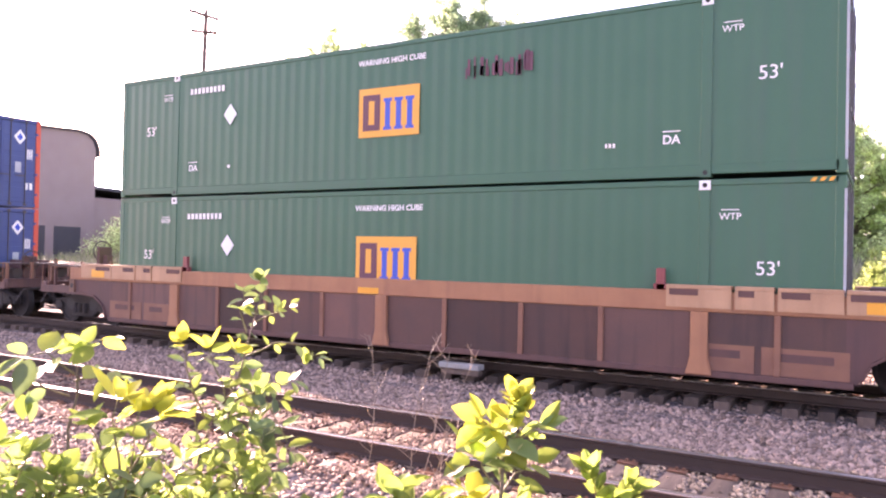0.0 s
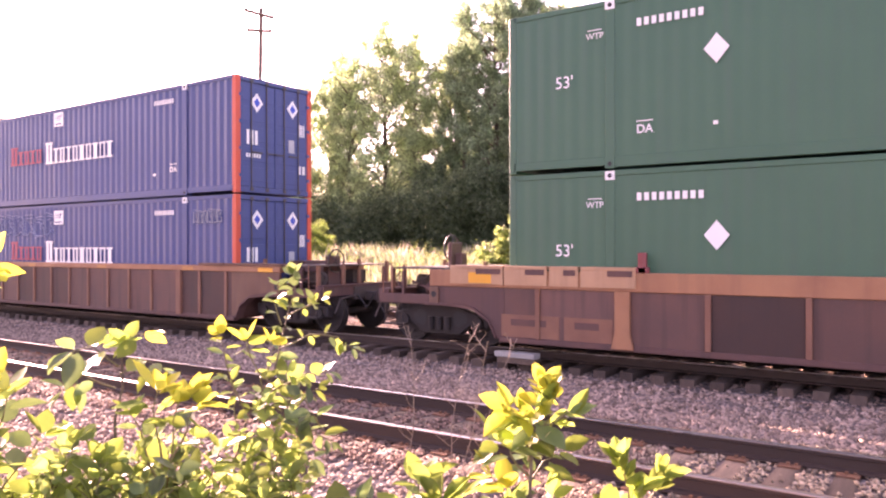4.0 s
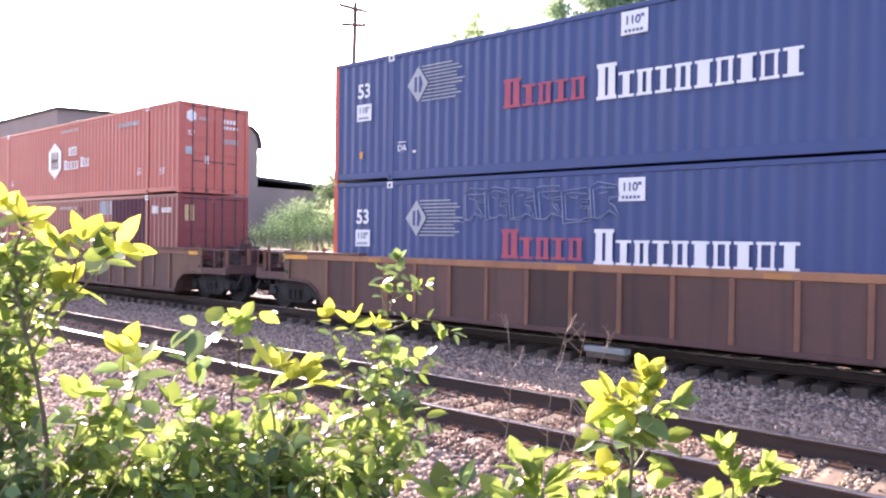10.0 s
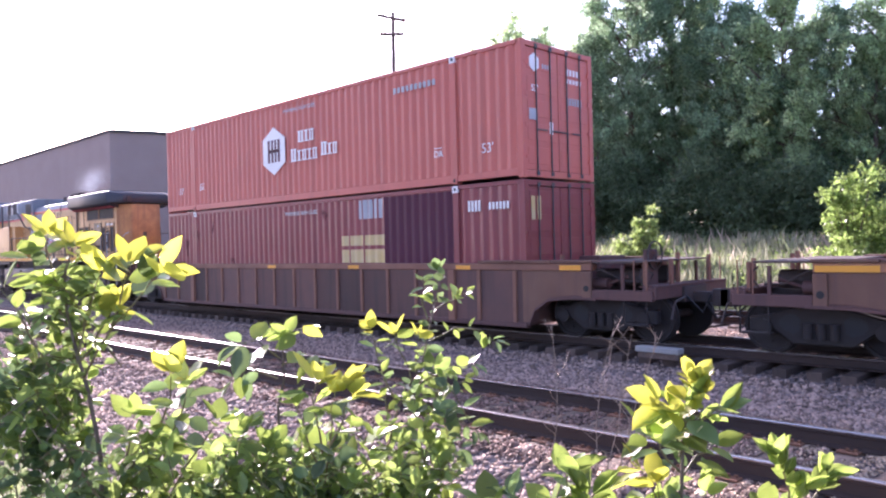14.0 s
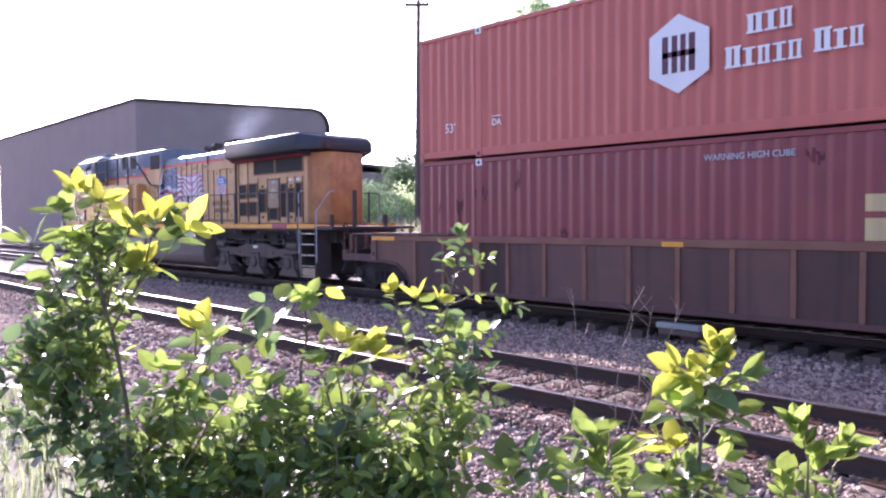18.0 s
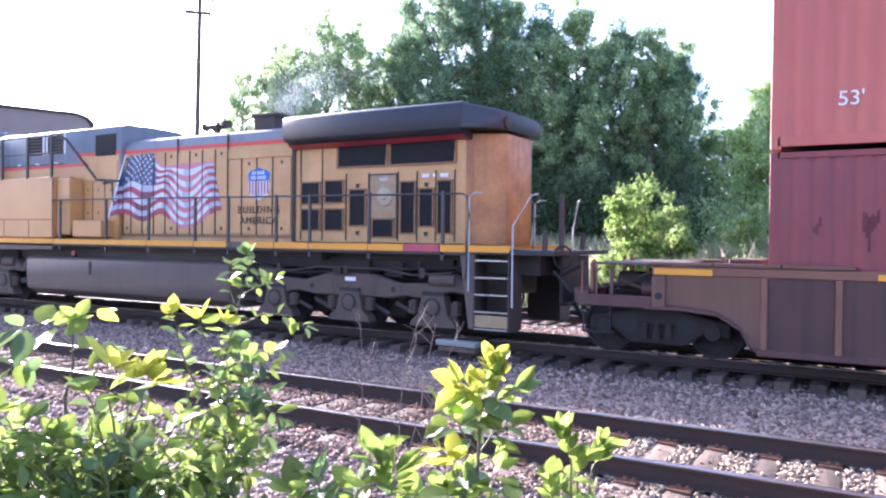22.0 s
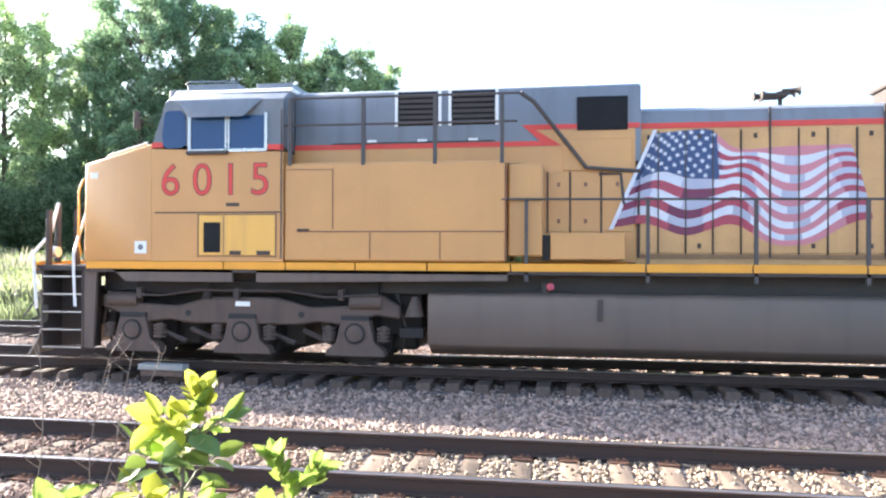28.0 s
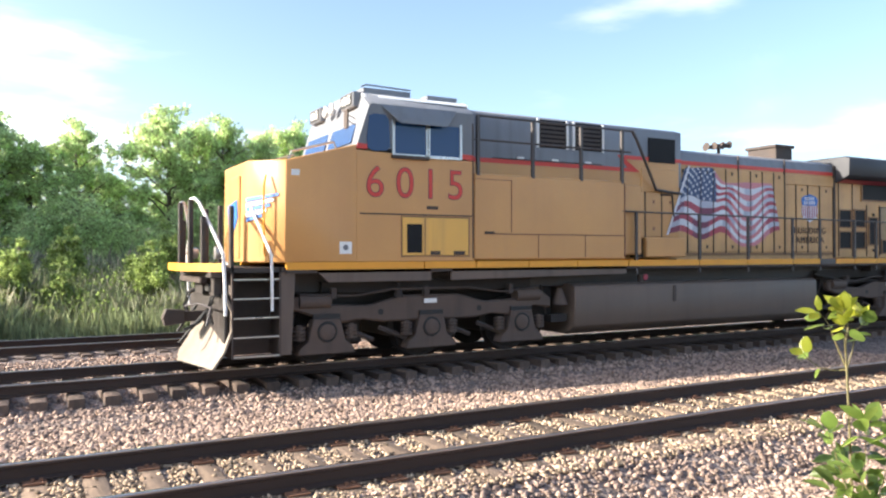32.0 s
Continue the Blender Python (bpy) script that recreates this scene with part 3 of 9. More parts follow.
def stones(count, x0, x1, y0, y1, size, seed, lift=0.035, ties=None, material=None):
    """Loose stones, each an uneven eight-sided lump."""
    rng = np.random.default_rng(seed)
    x, y = rng.uniform(x0, x1, count), rng.uniform(y0, y1, count)
    if ties is not None:
        centre, spots = ties
        near = np.min(np.abs(x[:, None] - np.array(tie_spots(spots))[None, :]), axis=1)
        keep = (near > 0.125) | (np.abs(y - centre) > 1.3) | (rng.uniform(0, 1, count) < 0.07)
        x, y = x[keep], y[keep]
        count = len(x)
    z = np.array([ground_height(0, q) for q in y]) + lift
    unit = np.array([(1, 0, 0), (-1, 0, 0), (0, 1, 0), (0, -1, 0), (0, 0, 1), (0, 0, -1)], dtype=float)
    jitter = rng.uniform(0.55, 1.25, (count, 6, 3))
    s = size * rng.uniform(0.6, 1.35, (count, 1, 1))
    p = unit[None] * jitter * s + rng.normal(0, 0.25, (count, 6, 3)) * s
    a = rng.uniform(0, 6.28, count)
    ca, sa = np.cos(a)[:, None], np.sin(a)[:, None]
    px = p[..., 0] * ca - p[..., 1] * sa + x[:, None]
    py = p[..., 0] * sa + p[..., 1] * ca + y[:, None]
    pz = p[..., 2] * 0.75 + z[:, None]
    face = np.array([(0, 2, 4), (2, 1, 4), (1, 3, 4), (3, 0, 4), (2, 0, 5), (1, 2, 5), (3, 1, 5), (0, 3, 5)])
    f = (face[None] + 6 * np.arange(count)[:, None, None]).reshape(-1, 3)
    ob = new("ballast_stones", raw_mesh("ballast_stones", np.stack([px, py, pz], -1).reshape(-1, 3), f, material or STONE))
    return tagged(ob, "loose crushed grey and tan ballast stones", "ballast stones", kind="stuff")


stones(34000, -16, 17, 8.7, 12.2, 0.045, 1)
stones(28000, -14, -2.6, 5.9, 9.0, 0.026, 2, 0.05, (NEAR_Y, 1), STONE_RUST)
stones(15000, -34, -14, 5.9, 9.0, 0.034, 8, 0.05, (NEAR_Y, 1), STONE_RUST)
stones(16000, -38, -16, 8.7, 12.2, 0.046, 9)
stones(27000, -4.6, 14, 5.9, 9.0, 0.026, 6, 0.05, (NEAR_Y, 1), STONE_TAN)
stones(30000, -10, 14, 2.6, 6.3, 0.035, 3)
stones(1500, -10, 10, 1.5, 2.7, 0.032, 10, 0.02)
stones(24000, -34, -10, 2.6, 6.3, 0.045, 7)
stones(16000, -16, 10, 14.6, 17.4, 0.034, 4)
stones(9000, -16, 14, 12.1, 14.6, 0.03, 5, 0.03, (TRACK_Y, 2))

RAIL = [(-0.07, -0.175), (0.07, -0.175), (0.07, -0.16), (0.012, -0.14), (0.012, -0.05), (0.036, -0.038), (0.036, -0.007), (-0.036, -0.007), (-0.036, -0.038), (-0.012, -0.05), (-0.012, -0.14), (-0.07, -0.16)]
HEAD = [(-0.037, -0.014), (0.037, -0.014), (0.037, -0.004), (0.03, 0.0), (-0.03, 0.0), (-0.037, -0.004)]
tie_meshes = []
for seed in range(8):
    r = random.Random(seed)
    s = Shape()
    cuts = [-1.3, -0.7, 0.0, 0.6, 1.3]
    rings = [[(-0.11 + r.uniform(-0.008, 0.008), q, -0.18), (0.11 + r.uniform(-0.008, 0.008), q, -0.18), (0.112, q, -0.012 + r.uniform(-0.008, 0.006)), (0.09, q, r.uniform(-0.008, 0.004)), (-0.09, q, r.uniform(-0.008, 0.004)), (-0.112, q, -0.012 + r.uniform(-0.008, 0.006))] for q in cuts]
    s.loft(rings)
    tie_meshes.append(mesh_of("tie", s, TIE if seed < 4 else TIE_DARK))
plate_shape = Shape().box(-0.1, 0.1, -0.19, 0.19, 0.0, 0.016).box(-0.03, 0.0, -0.13, -0.1, 0.016, 0.045).box(0.02, 0.05, 0.09, 0.12, 0.016, 0.045).box(0.04, 0.07, -0.12, -0.09, 0.016, 0.04)
plate_mesh = mesh_of("tie_plate", plate_shape, PLATE)


def railway_track(name, label, y, z, x0, x1, plates, seed):
    base = thing(name, label, "railway track", kind="structure", at=pose(0, y, z))
    r = random.Random(seed)
    for side in (-0.75, 0.75):
        rail = part("rail", Shape().bar(RAIL, -260, 200), RAIL_SIDE, base, "rusty steel rail with a worn bright head", at=pose(0, side, 0))
        part("rail_head", Shape().bar(HEAD, -260, 200), RAIL_TOP, rail)
    joined = Shape()
    for i, x in enumerate(tie_spots(seed)):
        dy, turn = r.uniform(-0.05, 0.05), r.uniform(-1.2, 1.2)
        if x0 < x < x1:
            tie = piece("tie", tie_meshes[i % 4 + (0 if plates else 4)], base, pose(x, dy, -0.19 + r.uniform(-0.006, 0.006), 0, 0, turn))
            if plates:
                for side in (-0.75, 0.75):
                    piece("tie_plate", plate_mesh, tie, pose(0, side - dy, 0.006))
        else:
            joined.box(x - 0.115, x + 0.115, dy - 1.3, dy + 1.3, -0.37, -0.19)
    tagged(part("far_ties", joined, TIE if plates else TIE_DARK, base), kind="stuff")
    return base


railway_track("track_near", "empty track on old weathered timber ties", NEAR_Y, NEAR_Z, -22, 18, True, 1)
railway_track("track_middle", "track under the train on dusty timber ties", TRACK_Y, RIDE, -40, 30, False, 2)
railway_track("track_far", "third track beside the meadow", THIRD_Y, THIRD_Z, -25, 20, False, 3)

block = part("timber_block", Shape().box(-0.4, 0.4, -0.08, 0.08, 0, 0.11), TIE_DARK, bevel=0.01, at=pose(-6.83, 12.3, -0.14, 0, 0, -2))
tagged(block, "dark timber block lying on the tie ends", "block")
slab = part("ground_slab", Shape().box(-0.43, 0.43, -0.12, 0.1, 0, 0.1), CONCRETE, bevel=0.012, at=pose(-6.83, 12.3, -0.03, 0, 0, -3))
tagged(slab, "pale concrete slab lying on a timber beside the rail", "slab")


# ---- the train ----
TRAIN, WHEELS = [], []      # (thing, where it stands at 16 s); (wheelset, place on its thing, radius)


def rolls(ob, x, y=0.0, z=0.0):
    ob.matrix_basis = pose(x, TRACK_Y + y, z)
    TRAIN.append((ob, x, z))
    return ob


LEN, HALF, TALL = 8.075, 1.295, 2.896


def corrugated(x0, x1, z0, z1, y, depth=0.024, pitch=0.275):
    """A folded steel wall in x and z whose ridges stand at y and whose furrows lie inside it."""
    s = Shape()
    n = max(1, round((x1 - x0) / pitch))
    p = (x1 - x0) / n
    line = []
    for i in range(n):
        a = x0 + i * p
        line += [(a, 1), (a + p * 0.3, 1), (a + p * 0.5, 0), (a + p * 0.8, 0)]
    line.append((x1, 1))
    sign = 1 if y > 0 else -1
    v = [(x, y - sign * depth * (1 - k), z) for z in (z0, z1) for x, k in line]
    m = len(line)
    s.add(v, [(i, i + 1, m + i + 1, m + i) for i in range(m - 1)])
    return s


def wall_patch(x0, x1, z0, z1, depth, proud=0.004, pitch=0.275):
    """Paint that follows the folds of the near wall."""
    a0, a1 = -LEN + 0.12, LEN - 0.12
    n = round((a1 - a0) / pitch)
    p = (a1 - a0) / n
    folds = [(a0 + i * p + f * p, k) for i in range(n) for f, k in ((0, 1), (0.3, 1), (0.5, 0), (0.8, 0))] + [(a1, 1)]
    fx, fk = [q[0] for q in folds], [q[1] for q in folds]
    xs_ = [x0] + [x for x in fx if x0 < x < x1] + [x1]
    v = [(x, -(HALF - 0.012) + depth * (1 - float(np.interp(x, fx, fk))) - proud, z) for z in (z0, z1) for x in xs_]
    m = len(xs_)
    return Shape().add(v, [(i, i + 1, m + i + 1, m + i) for i in range(m - 1)])


def stain(box, x, z, wide, tall, depth, seed):
    """A ragged vertical rust stain on the folds of the near wall."""
    r = random.Random(seed)
    s = Shape()
    n = max(2, round(wide / 0.035))
    for k in range(n):
        a = x + (k - n / 2) * wide / n
        h = tall * (1 - 0.5 * ((k + 0.5) / n * 2 - 1) ** 2) * r.uniform(0.2, 1.0)
        zc = z + r.uniform(-0.3, 0.3) * tall
        w = wall_patch(a, a + wide / n, zc - h / 2, zc + h / 2, depth, 0.003)
        s.add(w.v, w.f)
    return tagged(part("rust_stain", s, RUST_STAIN, box, "dark ragged rust stain"), kind="stuff")


def container(name, label, paint, post_paint, rail_paint=None, end_edge=None, door_marks=True, pitch=0.275, depth=0.024):
    """A 53-foot steel box: folded walls, rails, corner and 40-foot posts with castings, doors at its +x end."""
    box = thing(name, label, "container", "stacked containers on the well cars")
    rail_paint = rail_paint or paint
    for side in (-1, 1):
        y = side * HALF
        w = corrugated(-LEN + 0.12, LEN - 0.12, 0.2, TALL - 0.1, side * (HALF - 0.012), depth, pitch)
        part("side_wall", w, paint, box)
        ya, yb = sorted((y, y - side * 0.1))
        part("bottom_rail", Shape().box(-6.18, 6.18, ya, yb, 0.015, 0.2).box(-LEN + 0.1, -6.18, ya, yb, 0.05, 0.2).box(6.18, LEN - 0.1, ya, yb, 0.05, 0.2), rail_paint, box, bevel=0.008)
        part("top_rail", Shape().box(-LEN + 0.1, LEN - 0.1, ya, yb, TALL - 0.1, TALL - 0.006), rail_paint, box, bevel=0.008)
        for px in (-6.095, 6.095):
            part("stacking_post", Shape().box(px - 0.085, px + 0.085, *sorted((y + side * 0.004, y - side * 0.11)), 0.02, TALL - 0.15), post_paint, box, bevel=0.01)
            for z in (0.0, TALL - 0.17):
                cast = part("casting", Shape().box(px - 0.085, px + 0.085, *sorted((y + side * 0.012, y - side * 0.16)), z, z + 0.15), WHITE if z > 1 else post_paint, box, "pale corner casting" if z > 1 else "")
                part("casting_hole", Shape().disc((px, y + side * 0.012, z + 0.075), (0, side, 0), [(0, 0.04), (0.003, 0.04)], 10), BLACK, cast)
        for ex in (-1, 1):
            xa, xb = sorted((ex * LEN, ex * (LEN - 0.15)))
            part("corner_post", Shape().box(xa, xb, *sorted((y, y - side * 0.15)), 0, TALL), end_edge or paint, box, bevel=0.012)
    roof = Shape()
    for i in range(40):
        a = -LEN + 0.1 + i * (2 * LEN - 0.2) / 40
        b = a + (2 * LEN - 0.2) / 40
        roof.add([(a, -1.25, TALL - 0.03), (a + 0.1, -1.25, TALL - 0.01), (b - 0.1, -1.25, TALL - 0.01), (b, -1.25, TALL - 0.03), (a, 1.25, TALL - 0.03), (a + 0.1, 1.25, TALL - 0.01), (b - 0.1, 1.25, TALL - 0.01), (b, 1.25, TALL - 0.03)], [(0, 1, 5, 4), (1, 2, 6, 5), (2, 3, 7, 6)])
    part("roof", roof, paint, box)
    part("floor", Shape().box(-LEN + 0.05, LEN - 0.05, -1.2, 1.2, 0.06, 0.18), BLACK, box)
    # front wall at -x, folded upright
    f = corrugated(-1.18, 1.18, 0.18, TALL - 0.14, LEN - 0.03, 0.04, 0.3)
    part("front_wall", f, paint, box, at=pose(0, 0, 0, 0, 0, 90))
    part("front_sill", Shape().box(-LEN, -LEN + 0.1, -1.16, 1.16, 0.02, 0.2), paint, box, bevel=0.01)
    part("front_header", Shape().box(-LEN, -LEN + 0.1, -1.16, 1.16, TALL - 0.15, TALL - 0.01), paint, box, bevel=0.01)
    part("door_header", Shape().box(LEN - 0.1, LEN, -1.16, 1.16, TALL - 0.13, TALL - 0.01), paint, box, bevel=0.01)
    part("door_sill", Shape().box(LEN - 0.1, LEN, -1.16, 1.16, 0.02, 0.16), paint, box, bevel=0.01)
    for side in (-1, 1):
        a, b = sorted((side * 0.012, side * 1.15))
        door = part("door", Shape().box(LEN - 0.07, LEN - 0.03, a, b, 0.17, TALL - 0.14), paint, box, bevel=0.008)
        pressed = mesh_of("pressed_panel", Shape().box(LEN - 0.034, LEN - 0.022, a + 0.06, b - 0.06, 0, 0.36), paint, 0.006)
        for k in range(5):
            piece("pressed_panel", pressed, door, pose(0, 0, 0.3 + k * 0.5))
        for q in (0.3, 0.8):
            part("locking_bar", Shape().tube([(LEN - 0.005, side * q, 0.08), (LEN - 0.005, side * q, TALL - 0.06)], 0.017, 8).box(LEN - 0.02, LEN + 0.015, side * q - 0.05, side * q + 0.05, 0.06, 0.15).box(LEN - 0.02, LEN + 0.015, side * q - 0.05, side * q + 0.05, TALL - 0.14, TALL - 0.05), RAILING, door)
            part("handle", Shape().box(LEN, LEN + 0.02, *sorted((side * q, side * (q - 0.35))), 1.02, 1.05), RAILING, door)
        for k in range(4):
            part("hinge", Shape().box(LEN - 0.05, LEN + 0.012, *sorted((side * 1.1, side * 1.2)), 0.4 + k * 0.66, 0.48 + k * 0.66), paint, door)
    return box


FACE = -HALF - 0.006      # where markings lie on the near wall


def plate(parent, x, z, w, h, material, name="panel", y=FACE, label="", slant=None):
    pts = slant or [(-w / 2, -h / 2), (w / 2, -h / 2), (w / 2, h / 2), (-w / 2, h / 2)]
    s = Shape().prism(pts, -0.002, 0.004)
    return part(name, s, material, parent, label, at=pose(x, y, z))


def glyphs(parent, x, z, width, first, rest, count, material, label, y=FACE - 0.004):
    """A word mark as a row of plain upright blocks on flat feet, the first one taller."""
    s = Shape()
    step = width / (count + 0.25)
    q = 0.0
    for i in range(count):
        h = first if i == 0 else rest
        w = step * (1.15 if i == 0 else 0.86)
        u = w * (0.34, 0.22, 0.3, 0.18, 0.27)[i % 5]
        foot = h * 0.11
        s.box(q, q + w, -0.002, 0.002, 0, foot)
        s.box(q, q + w, -0.002, 0.002, h - foot, h)
        if i % 2:
            s.box(q + w / 2 - u, q + w / 2 + u, -0.002, 0.002, foot, h - foot)
        else:
            s.box(q + w * 0.08, q + w * 0.08 + u, -0.002, 0.002, foot, h - foot)
            s.box(q + w * 0.92 - u, q + w * 0.92, -0.002, 0.002, foot, h - foot)
        q += step * (1.25 if i == 0 else 1.0)
    return part("logo_mark", s, material, parent, label, at=pose(x, y, z))


def green_marks(c, number_z, sign):
    # orange square with a dark upright block and a blue one
    ex, ez = 0.03, 1.52 if sign else 1.48
    panel = plate(c, ex, ez, 1.44, 0.98, LOGO_ORANGE, "logo_panel", label="orange panel with plain brown and blue blocks")
    part("logo_block", Shape().box(-0.62, -0.48, -0.006, -0.003, -0.36, 0.36).box(-0.48, -0.34, -0.006, -0.003, 0.24, 0.36).box(-0.48, -0.34, -0.006, -0.003, -0.36, -0.24).box(-0.34, -0.2, -0.006, -0.003, -0.36, 0.36), LOGO_BROWN, panel)
    parts("logo_block", [Shape().box(x - 0.06, x + 0.06, -0.006, -0.003, -0.3, 0.2).box(x - 0.1, x + 0.1, -0.006, -0.003, 0.2, 0.27).box(x - 0.1, x + 0.1, -0.006, -0.003, -0.36, -0.3) for x in (-0.02, 0.24, 0.5)], LOGO_BLUE, panel)
    lettering("WARNING HIGH CUBE", 0.155, WHITE, c, 0.08, FACE - 0.004, 2.53, 0.004)
    for x in (-6.95, 7.03):
        lettering("53'", 0.3, WHITE, c, x, FACE - 0.004, 1.56 if sign else 1.5, 0.001)
    plate(c, -4.31, 1.8 if sign else 1.76, 0.38, 0.44, WHITE, "placard", label="blank white diamond placard", slant=[(-0.2, 0), (0, -0.24), (0.2, 0), (0, 0.24)])
    bars(c, WHITE, -5.04, FACE - 0.003, 2.42, 1.15, 0.13, 9)
    bars(c, WHITE, -4.3, FACE - 0.003, 0.62, 0.12, 0.06, 1)
    part("door_seal", Shape().box(LEN - 0.03, LEN + 0.004, FACE - 0.002, FACE + 0.06, 0.2, TALL - 0.2), FADED_WHITE, c, "pale worn edge at the door corner")
    if not sign:
        for k in range(3):
            a = LEN - 0.48 + k * 0.12
            part("hazard_stripe", Shape().prism([(a, TALL - 0.08), (a + 0.06, TALL - 0.08), (a + 0.1, TALL - 0.02), (a + 0.04, TALL - 0.02)], FACE - 0.002, FACE + 0.002), YELLOW, c, "small orange hazard stripe")
    for x in (-6.37, 6.48):
        lettering("WTP", 0.15, WHITE, c, x, FACE - 0.004, 2.3, 0.001)
        plate(c, x, 2.41, 0.26, 0.015, WHITE, "marking", FACE - 0.003)
    if sign:
        for x in (-5.48, 5.56):
            lettering("DA", 0.2, WHITE, c, x, FACE - 0.004, 0.62, 0.004)
            plate(c, x, 0.76, 0.28, 0.018, WHITE, "marking", FACE - 0.003)
        bars(c, WHITE, 4.56, FACE - 0.003, 0.58, 0.2, 0.07, 3)


def blue_marks(c, upper):
    dz = 0.1 if upper else 0.0
    glyphs(c, -0.72, 1.13 + dz, 3.64, 0.66, 0.46, 10, WHITE, "white word mark as plain strokes")
    glyphs(c, -2.86, 1.2 + dz, 1.95, 0.58, 0.42, 5, FADED_RED, "faded red word mark as plain strokes")
    d = plate(c, -5.24, 2.03 + dz * 0.6, 0.9, 1.0, FADED_WHITE, "logo_diamond", label="pale diamond with speed lines", slant=[(-0.33, 0), (0, -0.4), (0.3, 0), (0, 0.4)])
    part("logo_core", Shape().prism([(-0.15, -0.15), (0.07, -0.19), (0.15, 0), (0.07, 0.19), (-0.15, 0.15)], -0.006, -0.004), BLUE, d)
    part("logo_core", Shape().box(-0.025, 0.025, -0.009, -0.007, -0.22, 0.22).box(-0.16, -0.11, -0.009, -0.007, -0.15, 0.15), FADED_WHITE, d)
    for k in range(11):
        z = -0.38 + k * 0.076
        a = 0.36 - abs(z) * 0.8
        part("speed_line", Shape().box(max(a, 0.1), 1.25 + 0.12 * math.sin(k * 1.7) - abs(z) * 0.35, -0.006, -0.004, z - 0.013, z + 0.013), FADED_WHITE, d)
    for x in (-7.0,):
        lettering("53", 0.46, WHITE, c, x, FACE - 0.004, 2.06 + dz * 0.7, 0.012)
        p = plate(c, x, 1.57 + dz * 0.6, 0.5, 0.4, WHITE, "height_sign", label="white height sign")
        lettering('110"', 0.2, BLUE, p, 0, -0.005, 0.05, 0.006)
        bars(p, BLUE, 0, -0.004, -0.13, 0.36, 0.05, 5)
    p = plate(c, 0.02, 2.5 + dz * 0.5, 0.52, 0.42, WHITE, "height_sign", label="white height sign")
    lettering('110"', 0.21, BLUE, p, 0, -0.005, 0.04, 0.006)
    bars(p, BLUE, 0, -0.004, -0.14, 0.38, 0.05, 5)
    bars(c, WHITE, 5.25, FACE - 0.003, 2.5, 0.85, 0.12, 9)
    if upper:
        for x in (-5.72, 5.62):
            lettering("DA", 0.2, WHITE, c, x, FACE - 0.004, 0.7, 0.004)
            plate(c, x, 0.84, 0.26, 0.018, WHITE, "marking", FACE - 0.003)
        bars(c, WHITE, -5.3, FACE - 0.003, 0.6, 0.16, 0.05, 1)
        bars(c, WHITE, 4.85, FACE - 0.003, 0.6, 0.18, 0.06, 1)
        bars(c, YELLOW, -7.05, FACE - 0.003, 0.62, 0.16, 0.16, 1, "sticker")
    # door end
    for y, z in ((-0.62, 2.28), (0.6, 2.28)):
        part("placard", Shape().prism([(-0.2, 0), (0, -0.24), (0.2, 0), (0, 0.24)], -0.003, 0.003), WHITE, c, at=pose(LEN - 0.012, y, z, 0, 0, 90))
        part("placard_core", Shape().prism([(-0.1, 0), (0, -0.12), (0.1, 0), (0, 0.12)], -0.003, 0.001), LOGO_BLUE, c, at=pose(LEN - 0.006, y, z, 0, 0, 90))
    bars(c, WHITE, LEN - 0.012, -0.75, 1.4, 0.4, 0.36, 3, turn=90)
    bars(c, WHITE, LEN - 0.012, -0.72, 0.95, 0.5, 0.1, 6, turn=90)
    bars(c, FADED_WHITE, LEN - 0.012, 0.62, 1.3, 0.32, 0.34, 1, turn=90)
    bars(c, WHITE, LEN - 0.012, 0.95, 1.75, 0.2, 0.32, 3, turn=90)
    bars(c, WHITE, LEN - 0.012, 0.95, 0.7, 0.3, 0.22, 2, turn=90)


